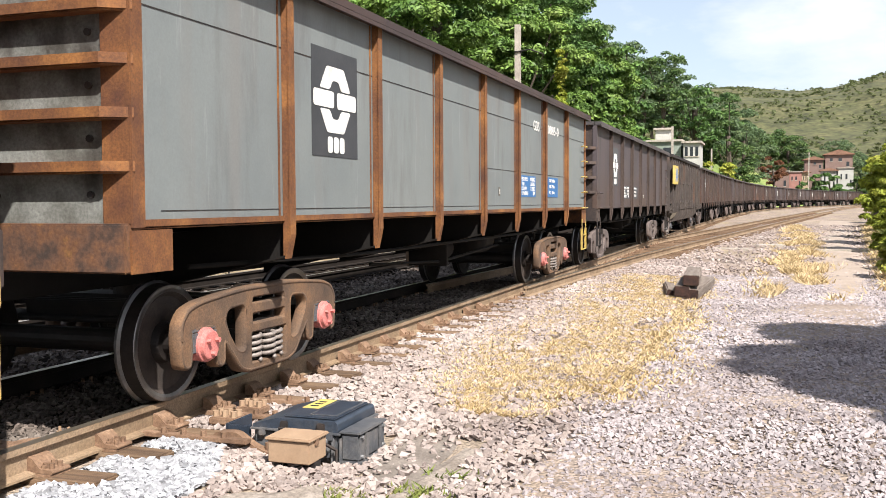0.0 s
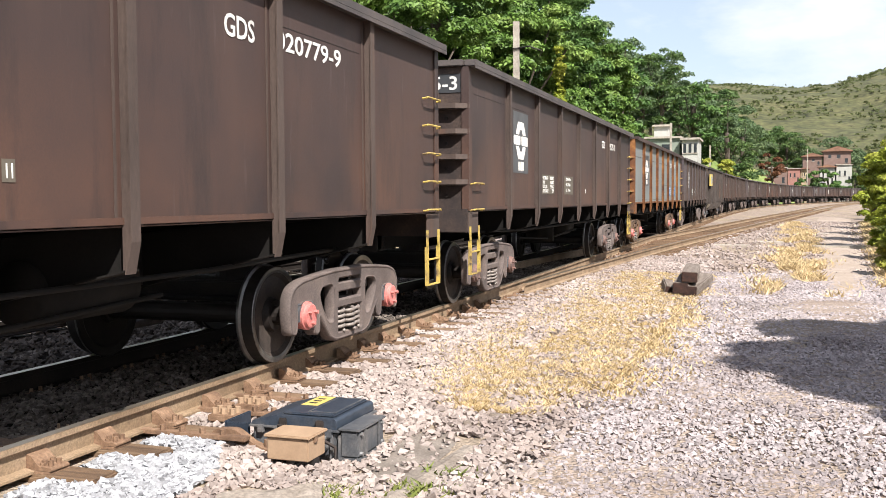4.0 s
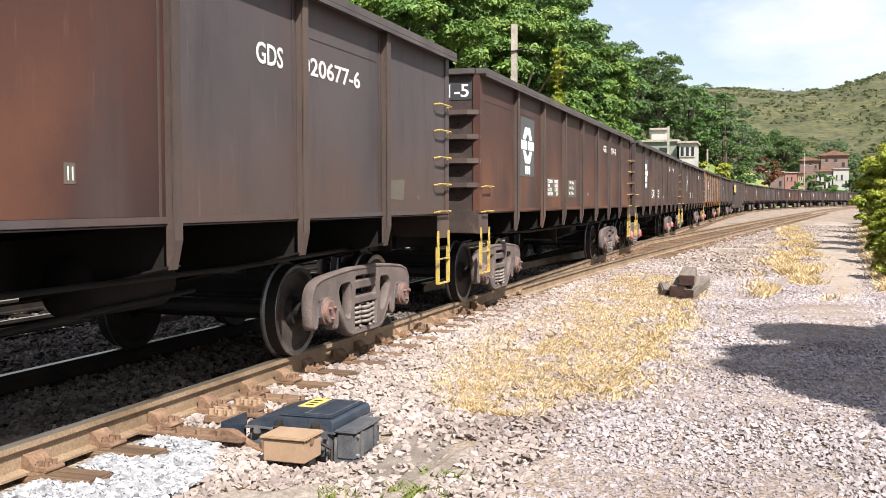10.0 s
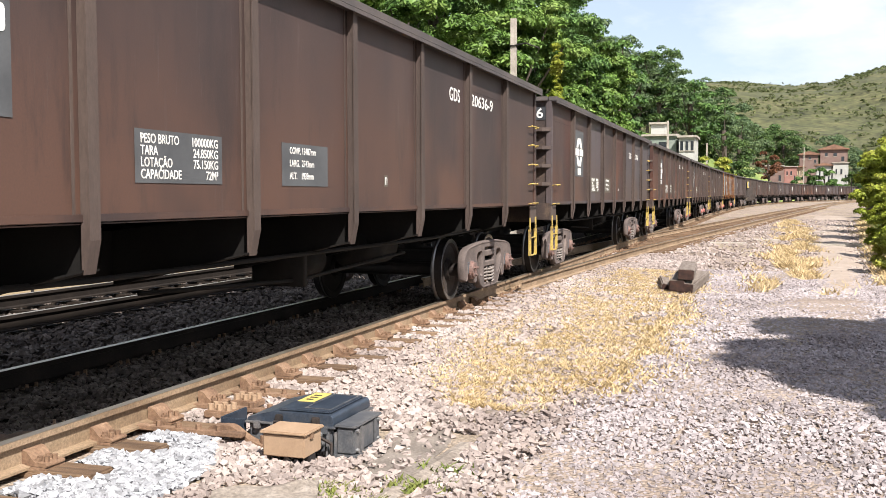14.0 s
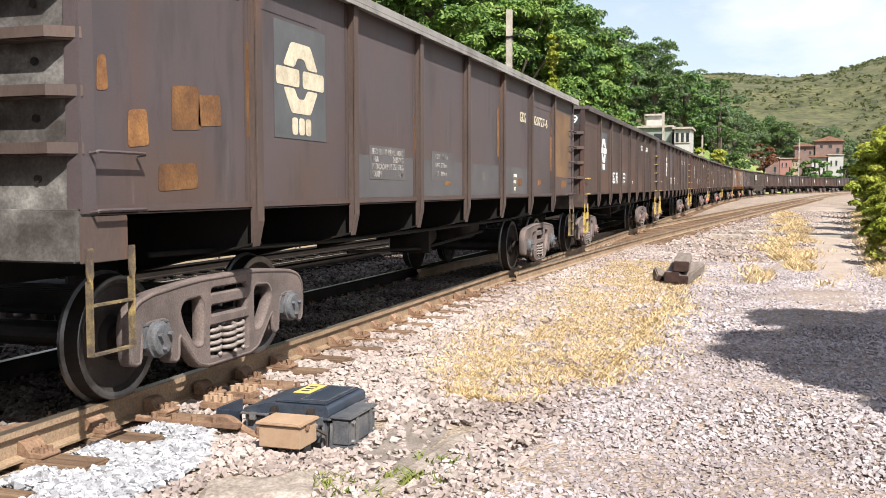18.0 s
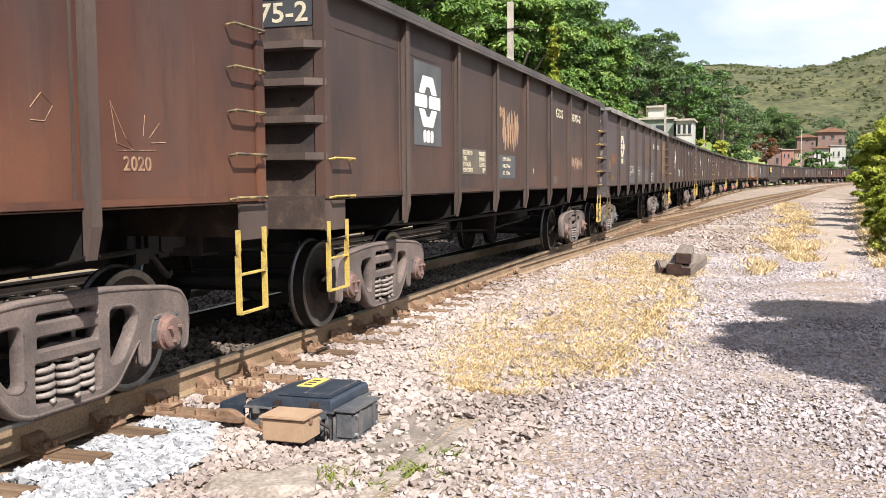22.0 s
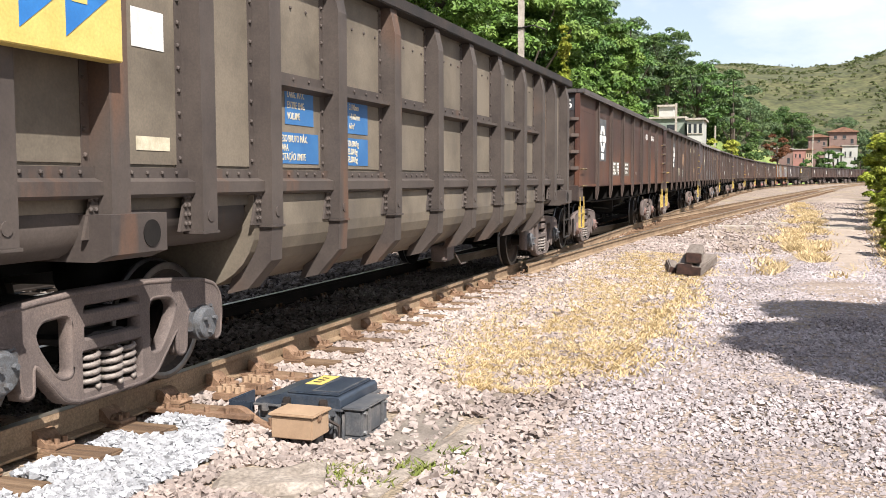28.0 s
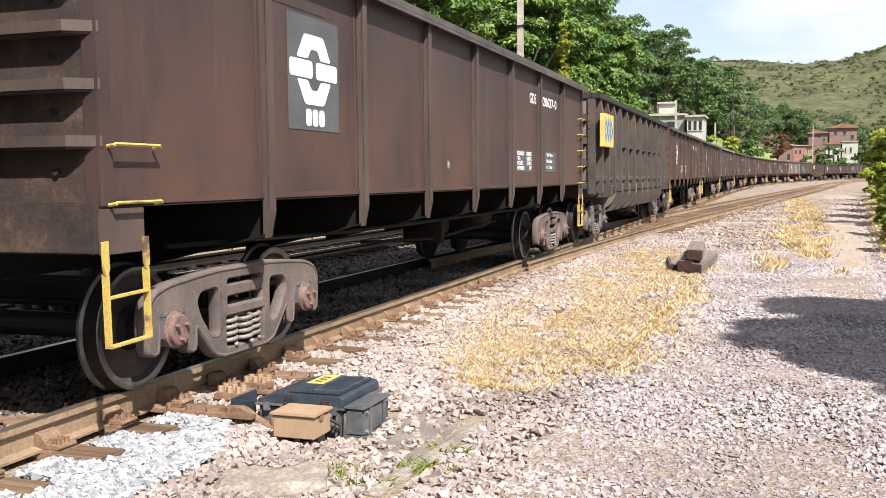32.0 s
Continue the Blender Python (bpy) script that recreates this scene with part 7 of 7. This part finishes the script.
def edgings():
    bm = bmesh.new()
    worn_block(bm, -0.065, 0.065, -1.0, 0.55, -0.1, 0.062, 1.0)
    ob = thing("concrete_edging", "worn concrete edging strip half sunk in gravel", "edging", bm=bm, material=M["edging"])
    ob.matrix_basis = pose(-1.86, 5.42, -0.312, 0, 0, -5)
    bm = bmesh.new()
    worn_block(bm, -0.62, 0.40, -0.05, 0.05, -0.1, 0.050, 2.0)
    ob = thing("concrete_edging", "worn concrete edging strip half sunk in gravel", "edging", bm=bm, material=M["edging"])
    ob.matrix_basis = pose(-2.16, 6.42, -0.312, 0, 0, -4)
    bm = bmesh.new()
    worn_block(bm, -0.31, 0.30, -0.24, 0.17, -0.12, 0.060, 3.0, 0.06, 0.03)
    ob = thing("concrete_lump", "broken grey slab of concrete on the ballast", "rubble", bm=bm, material=M["edging"])
    ob.matrix_basis = pose(-2.50, 4.42, -0.262, 3, -4, 24)
    bm = bmesh.new()
    pts = [(-2.36, 5.55), (-2.28, 5.15), (-2.05, 4.90), (-1.93, 5.0), (-1.93, 5.9), (-2.02, 6.25), (-2.22, 6.30), (-2.34, 6.0)]
    mid = bm.verts.new((-2.12, 5.6, -0.262))
    ring = [bm.verts.new((x, y, ground_z(x, y) + 0.004)) for x, y in rounded(pts, 0.1)]
    for k in range(len(ring)):
        bm.faces.new((mid, ring[k], ring[(k + 1) % len(ring)]))
    bmesh.ops.recalc_face_normals(bm, faces=bm.faces[:])
    thing("trodden_dirt", "patch of fine grey-brown dirt beside the edging", "dirt", kind="structure", bm=bm, material=M["dirt"], smooth=True)
    # fittings inside the near rail, by the tongue of the points
    t = thing("switch_tongue", "rusty tongue rail of the points with slide chairs", "switch rail")
    bm = bmesh.new()
    prism(bm, [(-4.075, -2.0), (-4.025, -2.0), (-3.988, 5.35), (-3.998, 5.35)], -0.150, -0.022, "z")
    part("tongue", bm, M["rail"], t, "tapered tongue rail")
    for y in (3.80, 4.37, 4.94):
        bm = bmesh.new()
        box(bm, -4.36, -4.00, y - 0.10, y + 0.10, -0.176, -0.150, 0.006)
        chair = part("slide_chair", bm, M["plate_rust"], t, "flat rusty slide chair")
        for dx in (-0.27, -0.20):
            bm = bmesh.new()
            cyl(bm, (-4.02 + dx, y + 0.03, -0.125), 0.020, 0.05, "z", 6)
            cyl(bm, (-4.02 + dx, y + 0.03, -0.090), 0.010, 0.04, "z", 6)
            part("bolt", bm, M["box_tan"], chair)
    bm = bmesh.new()
    prism(bm, rounded([(-4.42, 4.55), (-4.30, 4.50), (-4.10, 4.62), (-4.06, 4.80), (-4.20, 4.86), (-4.36, 4.78)], 0.05), -0.149, -0.105, "z")
    part("stretcher_lug", bm, M["plate_rust"], t, "broad rusty lug of the stretcher bar")
    bm = bmesh.new()
    box(bm, -5.5, -4.2, 4.63, 4.70, -0.140, -0.112, 0.005)
    part("stretcher_bar", bm, M["plate_rust"], t)
    rng = random.Random(4)
    for x, y, s in ((-1.90, 6.75, 0.055), (-1.66, 6.72, 0.05), (-2.03, 6.5, 0.045), (-2.06, 9.1, 0.06), (-0.85, 11.3, 0.05), (-1.6, 6.95, 0.035)):
        bm = bmesh.new()
        bmesh.ops.create_icosphere(bm, subdivisions=2, radius=s)
        for v in bm.verts:
            v.co *= 1 + 0.5 * noise.noise(v.co * 18 + Vector((x, y, 0)))
            v.co.z *= 0.7
        ob = thing("rock", "single rough rock lying in the dry grass", "rock", "loose rocks", bm=bm, material=M["concrete" if s > 0.055 else "log"])
        ob.matrix_basis = pose(x, y, ground_z(x, y) + s * 0.4, 0, 0, rng.uniform(0, 360))
    # low slabs far along the path
    for x, y, w, d in ((1.4, 44, 2.2, 0.5), (2.1, 33, 1.6, 0.35), (0.0, 36, 1.0, 0.6), (-1.2, 33, 1.3, 0.5)):
        bm = bmesh.new()
        box(bm, -w / 2, w / 2, -d / 2, d / 2, -0.1, 0.10, 0.02)
        ob = thing("concrete_slab", "low concrete slab across the path", "slab", "slabs by the path", bm=bm, material=M["concrete"])
        ob.matrix_basis = pose(x, y, -0.28, 0, 0, 4)


def path():
    bm = bmesh.new()
    rows = []
    for y in np.arange(15, 75, 0.6):
        mid = 1.25 + 0.052 * (y - 17)
        half = 0.62 + 0.012 * (y - 17) + 0.25 * noise.noise((0, y * 0.5, 7))
        rows.append([bm.verts.new((mid + half * k, y, ground_z(mid, y) + (0.055 * (1 - k * k) * min(1, (y - 15) / 9) - 0.02 * abs(k) - 0.02 * max(0, 1 - (y - 15) / 3)))) for k in (-1, -0.6, 0, 0.6, 1)])
    for a, b in zip(rows, rows[1:]):
        for i in range(4):
            bm.faces.new((a[i], a[i + 1], b[i + 1], b[i]))
    bmesh.ops.recalc_face_normals(bm, faces=bm.faces[:])
    thing("path", "pale sandy foot path beside the railway", "path", kind="structure", bm=bm, material=M["sand"], smooth=True)


def beyond_train():
    """Low wall and railing on the far side of the line, seen under the wagons."""
    t = thing("low_wall", "pale low concrete wall beyond the line", "wall", kind="structure")
    bm = bmesh.new()
    box(bm, -12.1, -11.85, 2, 60, -0.4, 0.06, 0.02)
    part("wall", bm, M["wall_ochre"], t)
    f = thing("railing", "rusty pipe railing before the low wall", "railing")
    for k in range(29):
        def post(bm):
            cyl(bm, (0, 0, 0.3), 0.025, 0.6, "z", 8)
        p = part("post", kept(("rail_post",), post, M["frame"]), None, f)
        p.matrix_basis = pose(-11.6, 3 + 2 * k, -0.33)
    for z in (-0.05, 0.25):
        bm = bmesh.new()
        tube(bm, [(-11.6, 2.5, z), (-11.6, 60, z)], 0.022, 6)
        part("bar", bm, M["frame"], f)


# ---- the train ----
def travelled(t):
    """Metres that the train has gone since the start; it slows down a little."""
    return 5.427 * t - 0.02372 * t * t - 0.0000115 * t ** 3 + 0.0106 * max(0, t - 28.5) ** 2


TRAIN = []


def couple(made, rear):
    TRAIN.append((made[0], made[1], rear + L))


def train():
    G = gondola
    pl = "brown gondola wagon with steel ribs, a white emblem and stencilled panels"
    couple(G("020885-0", "grey", "rusty_rib", "end_pale", "cap_pink", "frame", "grey gondola wagon with rust-orange ribs and a dark emblem panel", "yellow", chord_paint="brown", rear_step=False), 4.55)
    couple(G("020575-3", "brown", "rib", "end", "cap", "frame", "dark brown gondola wagon with a white emblem and olive data panels"), -10.38)
    couple(G("020779-9", "brown", "rib", "end", "cap_pink", "frame", "rust-stained dark brown gondola wagon with a white emblem"), -25.42)
    couple(G("020591-5", "red_brown", "rib", "end", "cap", "frame", "red-brown gondola wagon with dark ribs and a white emblem"), -40.38)
    couple(G("020677-6", "dark", "rib", "end", "cap", "frame", "grey-brown gondola wagon with a faded white emblem", text_z=2.34,
             repaints=((-3, "brown"), (-1, "brown"), (0, "red_brown"), (-4, "red_brown"))), -55.54)
    couple(G("020636-9", "brown", "rib", "end", "cap", "frame", "dark brown gondola wagon with grey-brown ribs"), -70.60)
    couple(G("020727-6", "dark", "rib", "end_grey", "adapter", "frame", "dark grey gondola wagon with ochre rust patches and scuffed end", "dull_yellow", patches=True, text_colour="cream",
             rung_paint="dark", emblem_paint="cream", chord_paint="chord_pale", num=(3.58, 1.09), gds=(2.74, 0.37), text_z=2.34), -85.72)
    couple(G("020875-2", "brown", "rib", "end", "cap", "frame", "dark brown gondola wagon with pale scraped strokes of paint", scribble=((3.53, 4.80, 1.54, 1.82, 12), (-1.30, -0.38, 1.74, 2.36, 15), (-1.62, -1.2, 2.20, 2.38, 5)), text_colour="cream",
             gds=(2.29, 0.60), num=(3.31, 1.31)), -100.63)
    couple(G("020808-6", "red_brown", "rib", "end", "cap", "frame", "red-brown gondola wagon with a white emblem", rung_paint="dull_yellow"), -115.56)
    couple(ribbed_wagon("taupe ribbed ore wagon with a yellow and blue sign"), -129.98)
    couple(G("020627-0", "brown", "rib", "end", "cap", "frame", "dark brown gondola wagon with emblem and dark data panels"), -144.88)
    # Unseen last wagon, added to keep sunlight off the track at the end.
    couple(G("", "brown", "brown", "end", "cap", "frame", pl, detail=False, plates=False), -159.75)
    rear = 4.68
    looks = ["dark", None, "brown", "brown", "dark", "brown", "red_brown", "brown", "dark", "brown", "dark", "brown", "brown", "dark", "brown", "brown"]
    for i, look_ in enumerate(looks):
        rear += 15.05
        if look_ is None:
            couple(ribbed_wagon("taupe ribbed ore wagon with a yellow and blue sign"), rear)
            rear += 0.5
        else:
            couple(G("", look_, "rib", "end", "cap", "frame", pl, "frame", detail=False, plates=i == 0, rung_paint="dark"), rear)


def motions():
    """Every wagon rolls along the line; its wheels turn with it."""
    for w, sets, middle in TRAIN:
        rows = []
        for k in range(0, 65):
            t = k * 0.5
            s = middle + travelled(t)
            a, b = track_at(s - 5.1), track_at(s + 5.1)
            za, zb = rise(s - 5.1), rise(s + 5.1)
            rows.append((t, pose((a[0] + b[0]) / 2, (a[1] + b[1]) / 2, (za + zb) / 2, math.degrees((zb - za) / 10.2), 0, -math.degrees(math.atan2(b[0] - a[0], b[1] - a[1])))))
        walk(w, rows)
        if middle < 45:
            for wheels, y in sets:
                walk(wheels, [(k * 0.1, pose(0, y, AXLE, -math.degrees(travelled(k * 0.1) / AXLE) % 360, 0, 0)) for k in range(321)])


vegetation()
hills()
bank()
houses()
pole(-8.9, 34.8, 7.9, True)
pole(-9.0, 95, 8.6)
pole(-7.6, 135, 8.5)
pole(8.2, 235, 12.5)
beyond_train()
path()
point_machine()
timber_stack()
edgings()
grass()
train()
line = rail_track()
sleepers(line)
branch_sleepers(bpy.data.objects["branch_track"])
dust_bed()
ballast()
motions()
